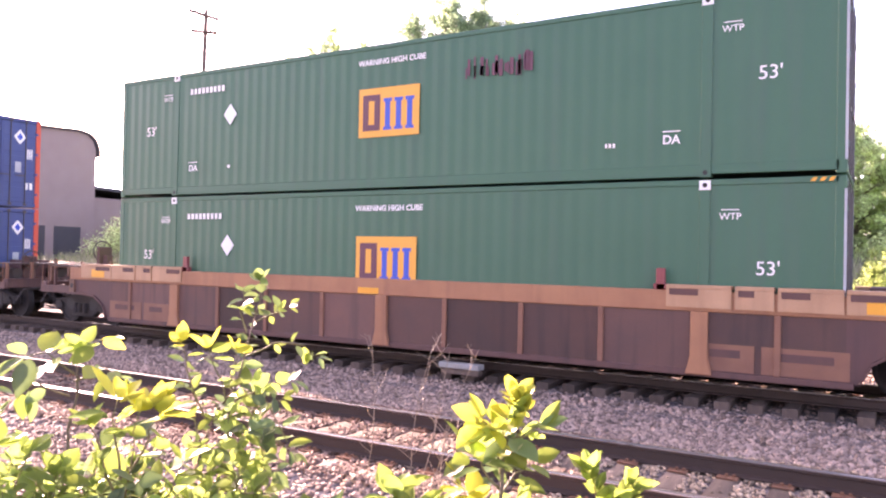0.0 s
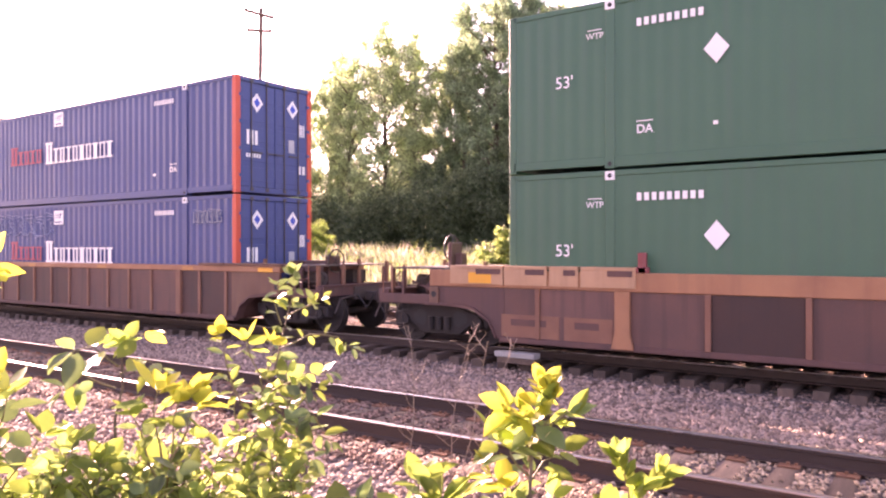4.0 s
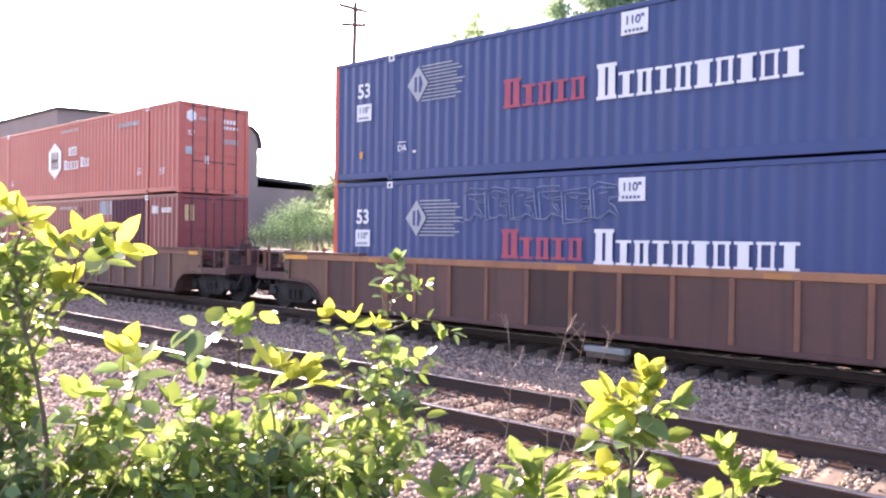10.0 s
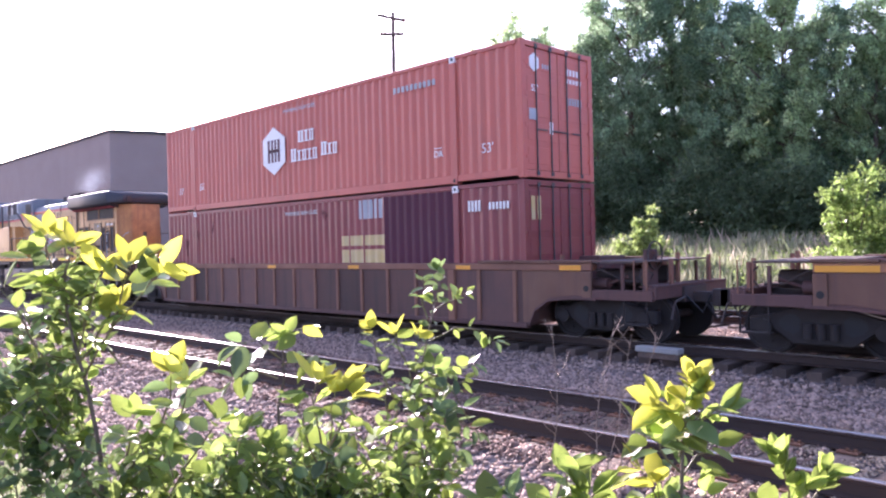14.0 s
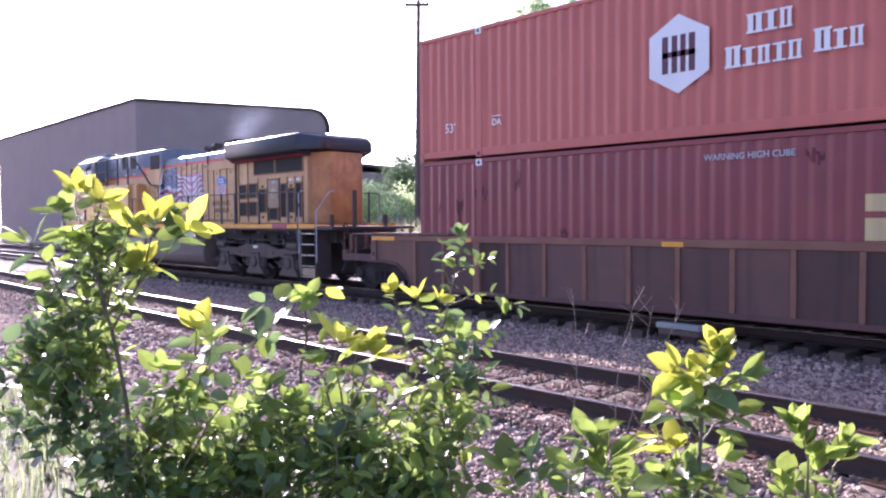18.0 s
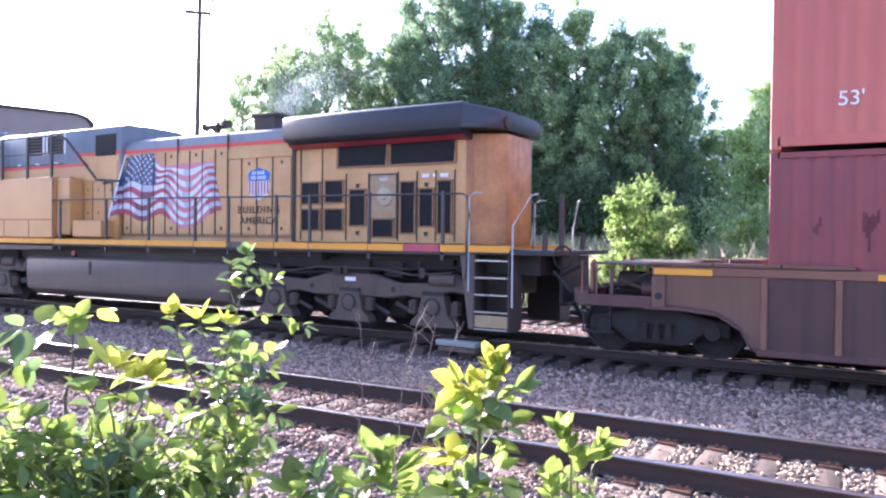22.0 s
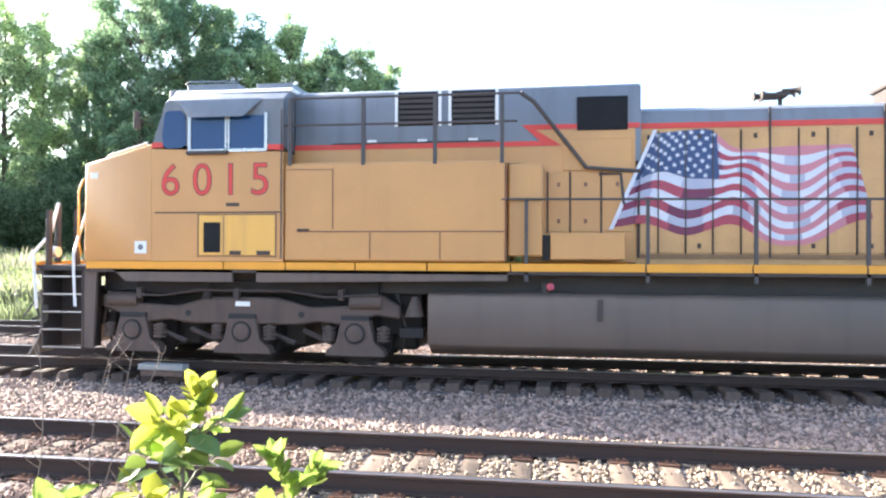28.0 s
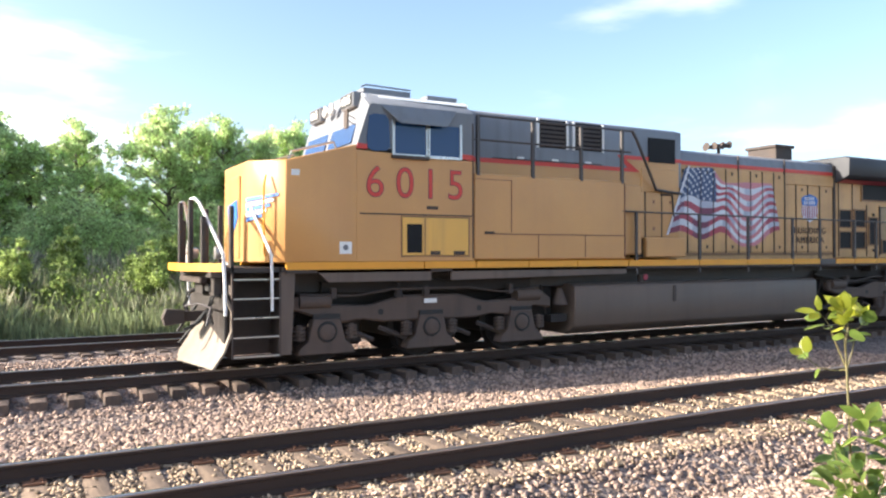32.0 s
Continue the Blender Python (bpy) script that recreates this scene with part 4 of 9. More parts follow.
def red_marks(c):
    h = plate(c, -1.2, 1.5, 1.2, 1.4, WHITE, "logo_hexagon", label="white hexagon with plain dark uprights", slant=[(-0.58, -0.36), (0, -0.7), (0.58, -0.36), (0.58, 0.36), (0, 0.7), (-0.58, 0.36)])
    part("logo_block", Shape().box(-0.32, -0.2, -0.006, -0.003, -0.33, 0.33).box(-0.13, -0.02, -0.006, -0.003, -0.33, 0.33).box(0.04, 0.14, -0.006, -0.003, -0.33, 0.33).box(0.2, 0.32, -0.006, -0.003, -0.33, 0.33).box(-0.32, 0.32, -0.006, -0.003, -0.05, 0.05), LOGO_BROWN, h)
    glyphs(c, 0.03, 1.62, 0.78, 0.32, 0.32, 3, WHITE, "white word mark as plain strokes")
    glyphs(c, -0.34, 1.1, 1.3, 0.36, 0.3, 5, WHITE, "white word mark as plain strokes")
    glyphs(c, 1.1, 1.15, 0.75, 0.36, 0.3, 3, WHITE, "white word mark as plain strokes")
    lettering("WARNING HIGH CUBE", 0.15, FADED_WHITE, c, 0.1, FACE - 0.004, 2.57, 0.003)
    for x in (-7.0, 7.1):
        lettering("53'", 0.3, WHITE, c, x, FACE - 0.004, 0.7, 0.001)
    for x in (-5.55, 5.6):
        lettering("DA", 0.2, WHITE, c, x, FACE - 0.004, 0.72, 0.004)
        plate(c, x, 0.86, 0.26, 0.018, WHITE, "marking", FACE - 0.003)
    bars(c, FADED_WHITE, 4.85, FACE - 0.003, 2.4, 1.5, 0.14, 10)
    part("logo_hexagon", Shape().prism([(-0.16, -0.1), (0, -0.2), (0.16, -0.1), (0.16, 0.1), (0, 0.2), (-0.16, 0.1)], -0.003, 0.003), WHITE, c, at=pose(LEN - 0.012, -0.85, 2.45, 0, 0, 90))
    bars(c, FADED_WHITE, LEN - 0.012, -0.4, 2.4, 0.35, 0.1, 4, turn=90)
    bars(c, WHITE, LEN - 0.012, 0.55, 2.4, 0.5, 0.14, 4, turn=90)
    bars(c, WHITE, LEN - 0.012, 0.6, 2.2, 0.6, 0.1, 5, turn=90)
    lettering("53'", 0.2, WHITE, c, LEN - 0.012, -0.85, 1.9, 0.004, turn=90)
    bars(c, FADED_WHITE, LEN - 0.012, -0.85, 1.35, 0.4, 0.24, 1, turn=90)
    bars(c, WHITE, LEN - 0.014, -0.25, 1.1, 0.2, 0.26, 1, turn=90)
    bars(c, FADED_WHITE, LEN - 0.012, 0.6, 1.75, 0.6, 0.16, 6, turn=90)


def maroon_marks(c):
    part("fresh_patch", wall_patch(3.62, 5.98, 0.22, 2.78, 0.036), MAROON_NEW, c, "freshly painted dark maroon patch")
    for x0, x1 in ((1.85, 2.2), (2.26, 2.78), (2.84, 3.61)):
        part("graphic", wall_patch(x0, x1, 1.16, 1.5, 0.036), PAPER_YELLOW, c, "pale yellow worn graphic")
        part("graphic", wall_patch(x0, x1, 1.6, 1.86, 0.036), PAPER_YELLOW, c)
    for k in range(5):
        part("graphic", wall_patch(2.6 + k * 0.2, 2.75 + k * 0.2, 2.28, 2.76, 0.036), FADED_WHITE, c)
    lettering("WARNING HIGH CUBE", 0.15, FADED_WHITE, c, 0.07, FACE - 0.004, 2.55, 0.003)
    bars(c, WHITE, 6.69, FACE - 0.003, 2.4, 0.4, 0.24, 4)
    bars(c, WHITE, 7.4, FACE - 0.003, 2.38, 0.6, 0.16, 6)
    bars(c, PAPER_YELLOW, LEN - 0.012, -0.85, 2.3, 0.4, 0.5, 2, "graphic", turn=90)


BOX_Z = 0.42


def stack(x, lower, upper):
    rolls(lower, x, 0, BOX_Z)
    rolls(upper, x, 0, BOX_Z + TALL + 0.03)


gl = container("container", "dark green steel freight container in the well", GREEN, GREEN, depth=0.008)
green_marks(gl, 0, False)
gu = container("container", "dark green steel freight container with a graffiti smear", GREEN, GREEN, depth=0.008)
green_marks(gu, 0, True)
smear = Shape()
r = random.Random(4)
for k in range(22):
    x = 1.78 + k * 0.06 + r.uniform(-0.05, 0.05)
    smear.box(x, x + r.uniform(0.03, 0.09), FACE - 0.006, FACE - 0.004, 1.95 + r.uniform(0, 0.1), 2.15 + r.uniform(0, 0.25))
tagged(part("graffiti", smear, LOGO_BROWN, gu), "blurred dark graffiti smear", kind="stuff")
stack(35.56, gl, gu)
bl = container("container", "blue steel freight container with orange-red corner posts", BLUE, BLUE, end_edge=ORANGE_RED)
blue_marks(bl, False)
bu = container("container", "blue steel freight container with orange-red corner posts, upper", BLUE, BLUE, end_edge=ORANGE_RED)
blue_marks(bu, True)
stack(11.78, bl, bu)
rl = container("container", "maroon steel freight container with a repainted patch", MAROON, MAROON, depth=0.036)
for sx, sz, sw, sh in ((0.66, 1.75, 0.12, 0.45), (1.35, 1.8, 0.22, 0.6), (2.02, 2.08, 0.36, 0.34), (3.1, 2.3, 0.2, 0.5), (0.64, 0.7, 0.1, 0.34), (1.7, 0.9, 0.12, 0.3), (4.3, 1.2, 0.25, 0.3), (5.1, 0.6, 0.3, 0.22), (9.2, 2.5, 0.3, 0.25)):
    stain(rl, sx - LEN, sz, sw, sh, 0.036, int(sx * 100))
maroon_marks(rl)
ru = container("container", "faded red steel freight container with white hexagon", RED, RED, depth=0.036)
for box in (rl, ru):
    for ob in box.children:
        if ob.name.startswith("front_wall"):
            ob.data.materials[0] = LIT_END_RED
red_marks(ru)
stack(-11.78, rl, ru)


def graffiti(parent, x0, x1, z0, z1, count, seed, material, thick=0.012):
    """Sprayed block outlines with a doubled edge, not readable."""
    r = random.Random(seed)
    s = Shape()
    w, h = (x1 - x0) / count, z1 - z0
    for i in range(count):
        cx, cz = x0 + (i + 0.5) * w, (z0 + z1) / 2 + r.uniform(-0.06, 0.06) * h
        lean, foot = r.uniform(-0.1, 0.1), r.choice((0.0, 0.3, 0.45))
        ring = [(-0.46, -0.5), (-0.5, 0.42), (-0.2, 0.5), (0.44, 0.46), (0.48, 0.16), (0.12, 0.12), (0.14, -0.06), (0.46 - foot * 0.4, -0.1), (0.48, -0.46), (0.1, -0.5 + foot * 0.5), (-0.16, -0.48), (-0.46, -0.5)]
        for grow, shift in ((1.0, 0.0), (0.82, 0.035)):
            s.tube([(cx + (a * grow + lean * c) * w + shift * w, FACE - 0.004, cz + c * grow * h - shift * h) for a, c in ((a + r.uniform(-0.06, 0.06), c + r.uniform(-0.06, 0.06)) for a, c in ring)], thick, 4)
        s.tube([(cx - 0.2 * w, FACE - 0.004, cz + 0.22 * h), (cx + 0.05 * w, FACE - 0.004, cz + r.uniform(0.1, 0.3) * h), (cx + 0.02 * w, FACE - 0.004, cz + 0.28 * h)], thick, 4)
    tagged(part("graffiti", s, material, parent, "thin pale sprayed scrawl"), "thin pale sprayed scrawl", kind="stuff")


graffiti(bl, -3.9, -0.2, 1.95, 2.6, 6, 5, SPRAY, 0.01)
graffiti(bl, 6.45, 7.55, 2.2, 2.52, 6, 6, FADED_WHITE, 0.006)


def freight_truck(parent, x):
    t = part("truck", Shape().box(-0.25, 0.25, -0.95, 0.95, 0.5, 0.82), SHADE_STEEL, parent, "two-axle cast steel truck", bevel=0.02, at=pose(x, 0, RIDE))
    for dx in (-0.89, 0.89):
        WHEELS.append((wheel_part(t, dx, 0.46), dx, 0.46))
    for side in (-1, 1):
        out = [(-1.15, 0.36), (-1.15, 0.62), (-0.75, 0.68), (-0.35, 0.8), (0.35, 0.8), (0.75, 0.68), (1.15, 0.62), (1.15, 0.36), (0.75, 0.42), (0.45, 0.2), (-0.45, 0.2), (-0.75, 0.42)]
        ya, yb = sorted((side * 0.92, side * 1.12))
        part("side_frame", Shape().prism(out, ya, yb), SHADE_STEEL, t, bevel=0.025)
        parts("frame_window", [Shape().prism([(e * 0.32, 0.6), (e * 0.4, 0.68), (e * 0.54, 0.67), (e * 0.64, 0.6), (e * 0.66, 0.5), (e * 0.58, 0.42), (e * 0.44, 0.36), (e * 0.34, 0.42)], *sorted((side * 1.123, side * 1.1))) for e in (-1, 1)], BLACK, t)
        part("bearing", Shape().disc((-0.89, side * 1.12, 0.46), (0, side, 0), [(0, 0.13), (0.05, 0.13), (0.06, 0.08)], 14), SHADE_STEEL, t)
        part("bearing", Shape().disc((0.89, side * 1.12, 0.46), (0, side, 0), [(0, 0.13), (0.05, 0.13), (0.06, 0.08)], 14), SHADE_STEEL, t)
        for q in (-0.2, 0.0, 0.2):
            part("spring", Shape().tube([(q, side * 1.15, 0.3), (q, side * 1.15, 0.55)], 0.07, 10), SHADE_STEEL, t)
    return t


def wheel_part(parent, x, r):
    s = Shape()
    s.tube([(0, -0.95, 0), (0, 0.95, 0)], 0.08, 10)
    for side in (-1, 1):
        s.disc((0, side * 0.75, 0), (0, side, 0), [(-0.09, r + 0.028), (-0.06, r + 0.028), (-0.055, r + 0.002), (0.07, r), (0.072, r - 0.05), (0.045, r - 0.07), (0.035, 0.16), (0.09, 0.14), (0.09, 0.02)], 28)
        for k in range(5):
            t = k * math.pi / 2.5
            s.box(math.cos(t) * r * 0.6 - 0.025, math.cos(t) * r * 0.6 + 0.025, *sorted((side * 0.78, side * 0.81)), math.sin(t) * r * 0.6 - 0.025, math.sin(t) * r * 0.6 + 0.025)
    return part("wheelset", s, SHADE_STEEL, parent, "dark steel wheels on an axle", at=pose(x, 0, r))


def well_car(label, style, worn=False):
    """A car with a deep well for a 53-foot box between two trucks, open platforms at its ends."""
    car = thing("well_car", label, "well car", "well cars of the train")
    deep = style == "deep"
    top = 1.56 if deep else 1.56
    low = 1.24 if deep else 1.42
    chord = RUST_LIGHT if deep or worn else RIB_RUST
    W, END = 1.48, 9.78
    for side in (-1, 1):
        ya, yb = sorted((side * (W - 0.03), side * (W - 0.06)))
        arch = [(-8.25, 0.3), (8.25, 0.3), (8.4, 0.62), (8.75, 0.84), (9.3, 0.9), (END, 0.9), (END, low), (-END, low), (-END, 0.9), (-9.3, 0.9), (-8.75, 0.84), (-8.4, 0.62)]
        part("side_plate", Shape().prism(arch, ya, yb), RUST, car, "rust-brown steel side")
        part("top_chord", Shape().box(-END, END, *sorted((side * W, side * (W - 0.22))), low, top), chord, car, "worn orange-brown top chord", bevel=0.012)
        part("bottom_chord", Shape().box(-8.2, 8.2, *sorted((side * (W + 0.0), side * (W - 0.16))), 0.24, 0.34), RUST, car, bevel=0.01)
        for ex in (-1, 1):
            panel = [(8.3, 0.36), (8.44, 0.66), (8.78, 0.88), (9.3, 0.94), (END - 0.22, 0.94), (END - 0.22, low), (8.1, low), (8.1, 0.36)]
            part("end_panel", Shape().prism([(ex * x, z) for x, z in panel], *sorted((side * (W - 0.022), side * (W - 0.05)))), RUST if deep else PANEL_TAN, car, "dark end panel" if deep else "dusty tan end panel")
            part("end_gusset", Shape().box(*sorted((ex * (END - 0.21), ex * END)), *sorted((side * (W + 0.015), side * (W - 0.05))), 0.86, low - 0.02), PANEL_TAN, car, bevel=0.008)
            part("lift_hole", Shape().disc((ex * (END - 0.11), side * (W + 0.016), 1.08), (0, side, 0), [(0, 0.06), (0.003, 0.06)], 14), BLACK, car)
            # Darker steel on the end platform: the container's shadow is in the colour.
            part("end_sill", Shape().box(*sorted((ex * END, ex * 11.05)), *sorted((side * W, side * (W - 0.14))), 0.87, 1.06), RUST, car, bevel=0.012)
            part("end_post", Shape().box(*sorted((ex * 10.42, ex * 10.47)), *sorted((side * W, side * (W - 0.06))), 1.06, 1.52), RUST, car)
            lip = Shape()
            pts = [(8.28, 0.3), (8.43, 0.6), (8.77, 0.81), (9.3, 0.86), (9.9, 0.86)]
            for (a, za), (b, zb) in zip(pts, pts[1:]):
                lip.add([(ex * a, side * (W + 0.02), za), (ex * b, side * (W + 0.02), zb), (ex * b, side * (W + 0.02), zb + 0.05), (ex * a, side * (W + 0.02), za + 0.05), (ex * a, side * (W - 0.2), za), (ex * b, side * (W - 0.2), zb), (ex * b, side * (W - 0.2), zb + 0.05), (ex * a, side * (W - 0.2), za + 0.05)], [(0, 1, 2, 3), (7, 6, 5, 4), (0, 4, 5, 1), (3, 2, 6, 7)])
            part("arch_lip", lip, RUST, car)
        if deep:
            spots = [-7.4, -4.4, -2.95, -1.4, 1.5, 3.05, 4.5, 7.2]
            heavy = [-5.8, 0.09, 6.08]
        else:
            spots = [-8.1 + i * 1.0 for i in range(17) if i not in (2, 14)]
            heavy = [-6.0, 6.1]
        bays = sorted([-8.2] + spots + heavy + [8.2])
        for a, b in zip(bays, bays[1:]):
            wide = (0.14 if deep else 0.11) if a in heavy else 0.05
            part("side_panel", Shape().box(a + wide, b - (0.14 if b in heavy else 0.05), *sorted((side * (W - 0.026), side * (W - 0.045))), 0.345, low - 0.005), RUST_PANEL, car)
        for x in spots:
            part("rib", Shape().box(x - 0.045, x + 0.045, *sorted((side * (W + 0.01), side * (W - 0.05))), 0.34, low), RIB_RUST, car, bevel=0.006)
        for x in heavy:
            wide = [(x - 0.1, low), (x + 0.1, low), (x + 0.1, 0.3), (x - 0.1, 0.3)] if not deep else [(x - 0.13, low), (x + 0.13, low), (x + 0.13, 0.55), (x + 0.2, 0.27), (x - 0.2, 0.27), (x - 0.13, 0.55)]
            part("bolster_rib", Shape().prism(wide, *sorted((side * (W + 0.04), side * (W - 0.05)))), RUST_LIGHT if deep else RIB_RUST, car, bevel=0.01)
        marks = [(-0.24, 0.5, top - 0.24, 0.12)] if deep else [(-9.3, 0.9, low + 0.055, 0.1), (-6.4, 0.44, low + 0.055, 0.09), (-1.2, 0.42, low + 0.055, 0.09), (2.6, 0.42, low + 0.055, 0.09), (6.45, 0.44, low + 0.055, 0.09), (9.3, 0.5, low + 0.055, 0.1)]
        for x, w, z, h in marks:
            part("reflector", Shape().box(x - w / 2, x + w / 2, *sorted((side * (W + 0.003), side * W)), z - h / 2, z + h / 2), FADED_MARK if worn and abs(x) < 9 else YELLOW, car, "yellow reflective marking")
        for ex in (-1, 1):
            if deep:
                for a, b in ((8.1, 9.27), (7.2, 8.07), (6.6, 7.15), (5.57, 6.55)):
                    board = part("running_board", Shape().box(*sorted((ex * a, ex * b)), *sorted((side * (W + 0.03), side * (W - 0.24))), top + 0.03, top + 0.09), BOARD_TAN, car, "worn pale running board", bevel=0.006)
                    part("board_front", Shape().box(*sorted((ex * a, ex * b)), *sorted((side * (W + 0.026), side * (W + 0.004))), top - 0.26, top + 0.03), BOARD_TAN, board)
                    m = (a + b) / 2
                    part("board_clip", Shape().box(*sorted((ex * (a + 0.05), ex * m)), *sorted((side * (W + 0.034), side * (W + 0.02))), top - 0.07, top + 0.03), RUST, board)
                part("corner_guide", Shape().box(*sorted((ex * 5.4, ex * 5.54)), *sorted((side * W, side * (W - 0.08))), top, top + 0.34).box(*sorted((ex * 5.36, ex * 5.58)), *sorted((side * W, side * (W - 0.1))), top, top + 0.1), MAROON, car, "dull red corner guide", bevel=0.01)
                part("reflector", Shape().box(*sorted((ex * 8.35, ex * 8.85)), *sorted((side * (W + 0.03), side * (W + 0.02))), top - 0.24, top - 0.04), YELLOW, car, "yellow reflective marking")
                for a, b in ((6.98, 8.15), (5.98, 6.88)):
                    lp = part("lower_panel", Shape().box(*sorted((ex * a, ex * b)), *sorted((side * (W - 0.014), side * (W - 0.05))), 0.35, 0.76), RIB_RUST, car, "orange-tan lower panel")
                    part("panel_slot", Shape().box(*sorted((ex * (a + 0.25), ex * (b - 0.2))), *sorted((side * (W - 0.012), side * (W - 0.03))), 0.56, 0.68), RUST, lp)
            else:
                for k in range(3):
                    a = ex * (6.9 + k * 0.98)
                    part("running_board", Shape().box(*sorted((a, a + ex * 0.95)), *sorted((side * (W + 0.02), side * (W - 0.3))), top + 0.01, top + 0.06), PANEL_TAN, car, "worn steel running board", bevel=0.006)
            part("grab_iron", Shape().tube([(ex * 10.7, side * W, 1.06), (ex * 10.7, side * W, top + 0.05), (ex * 10.95, side * W, top + 0.05), (ex * 10.95, side * W, 1.06)], 0.014, 6), RIB_RUST, car)
            part("step", Shape().box(*sorted((ex * 10.45, ex * 10.95)), *sorted((side * W, side * (W - 0.2))), 0.42, 0.45).tube([(ex * 10.47, side * (W - 0.02), 0.43), (ex * 10.47, side * (W - 0.02), 0.9)], 0.015, 6).tube([(ex * 10.93, side * (W - 0.02), 0.43), (ex * 10.93, side * (W - 0.02), 0.9)], 0.015, 6), SHADE_STEEL, car)
    part("well_floor", Shape().box(-8.1, 8.1, -1.36, 1.36, 0.27, 0.38), RUST, car)
    for ex in (-1, 1):
        part("end_wall", Shape().box(*sorted((ex * 8.12, ex * 8.25)), -1.4, 1.4, 0.35, 1.2), RUST, car)
        part("end_floor", Shape().box(*sorted((ex * 8.2, ex * 9.3)), -1.4, 1.4, 1.05, 1.14), RUST, car, bevel=0.01)
        part("end_plate", Shape().box(*sorted((ex * 9.5, ex * 10.72)), -1.44, 1.44, top - 0.0, top + 0.035), TRUCK_GREY, car, "thin platform plate", bevel=0.006)
        part("centre_sill", Shape().box(*sorted((ex * 9.2, ex * 11.15)), -0.45, 0.45, 0.8, 1.1), GRIME, car, bevel=0.01)
        part("end_beam", Shape().box(*sorted((ex * 10.85, ex * 11.1)), -1.44, 1.44, 0.9, 1.12), RUST, car, bevel=0.012)
        for k in range(4):
            part("platform_slat", Shape().box(*sorted((ex * (10.76 + k * 0.1), ex * (10.83 + k * 0.1))), -1.4, 1.4, 1.12, 1.15), RUST, car)
        part("coupler", Shape().box(*sorted((ex * 11.1, ex * 11.62)), -0.08, 0.08, 0.78, 0.98).box(*sorted((ex * 11.55, ex * 11.86)), -0.17, 0.15, 0.72, 1.04), GRIME, car, bevel=0.012)
        parts("air_hose", [Shape().tube([(ex * 11.1, 0.3, 0.85), (ex * 11.4, 0.32, 0.45), (ex * 11.75, 0.25, 0.55)], 0.028, 6), Shape().tube([(ex * 11.1, -0.35, 0.95), (ex * 11.45, -0.36, 0.62), (ex * 11.6, -0.3, 0.95)], 0.022, 6)], BLACK, car)
        part("uncoupling_lever", Shape().tube([(ex * 11.15, -0.45, 0.9), (ex * 11.3, -1.1, 0.86), (ex * 11.32, -1.3, 0.55)], 0.02, 6), GRIME, car)
        part("brake_valve", Shape().box(*sorted((ex * 9.95, ex * 10.35)), 0.4, 0.9, 1.14, 1.45), GRIME, car, bevel=0.02)
        part("air_reservoir", Shape().tube([(ex * 9.55, -0.8, 1.28), (ex * 10.5, -0.8, 1.28)], 0.16, 14), GRIME, car)
        part("brake_cylinder", Shape().tube([(ex * 9.5, -1.2, 1.17), (ex * 10.0, -1.2, 1.17)], 0.11, 12).tube([(ex * 10.0, -1.2, 1.17), (ex * 10.4, -1.2, 1.3)], 0.03, 6), RUST, car)
        parts("brake_pipe", [Shape().tube([(ex * 9.3, -1.25, 1.4), (ex * 9.9, -1.3, 1.44), (ex * 10.3, -1.2, 1.22), (ex * 10.7, -1.0, 1.2)], 0.02, 6), Shape().tube([(ex * 10.75, -1.1, 1.15), (ex * 10.9, -1.15, 1.35), (ex * 10.72, -1.2, 1.5)], 0.018, 6)], GRIME, car)
        for px, py, pz in ((10.98, -0.68, 1.62), (10.93, 0.95, 1.66), (10.8, -1.3, 1.58), (10.6, 0.3, 1.72), (8.75, -1.0, 1.72)):
            part("stanchion", Shape().box(*sorted((ex * px, ex * (px + 0.06))), py - 0.04, py + 0.04, 1.08, pz), RIB_RUST, car)
        part("tool_box", Shape().box(*sorted((ex * 8.35, ex * 8.9)), 0.2, 1.2, 1.14, 1.66), RUST, car, bevel=0.02)
        freight_truck(car, ex * 9.78)
    ex, bz = (-1, 1.98) if deep else (1, 1.68)
    bx = 9.95 if deep else 10.5
    part("brake_stand", Shape().box(*sorted((ex * (bx - 0.12), ex * (bx - 0.02))), -0.62, -0.2, 1.1, bz + 0.12).box(*sorted((ex * (bx - 0.3), ex * (bx - 0.12))), -0.5, -0.3, 1.1, bz - 0.1), RUST, car, bevel=0.02)
    cx = ex * (bx + 0.03)
    wheel = Shape().ring((cx, -0.4, bz), (1, 0, 0), 0.27, 0.018, 22, 6)
    for k in range(5):
        t = k * 1.2566
        wheel.tube([(cx, -0.4, bz), (cx, -0.4 + 0.27 * math.cos(t), bz + 0.27 * math.sin(t))], 0.012, 5)
    part("brake_wheel", wheel, GRIME if not deep else RAILING, car, "round hand-brake wheel")
    return car


rolls(well_car("orange-brown well car with heavy side ribs", "deep"), 35.56)
rolls(well_car("rust-brown well car with close side ribs and a worn orange chord", "ribbed", True), 11.78)
rolls(well_car("rust-brown well car with close side ribs, next to the locomotive", "ribbed"), -11.78)


# ---- the locomotive; its own x runs from nose (-10) to rear (+12) ----
loco = thing("locomotive", "yellow and grey six-axle diesel locomotive with flag mural", "locomotive")
rolls(loco, -35.0)
S_CAB, S_HOOD = 1.545, 0.93


def both(make):
    for side in (-1, 1):
        make(side)


# underframe, in a black that stands for the shadow under the deck
parts("underframe", Shape().box(-9.7, 11.3, -1.05, 1.05, 1.3, 1.7).box(-9.3, 10.6, -0.5, 0.5, 0.9, 1.3), PILOT_SHADE_BLACK, loco, bevel=0.02)
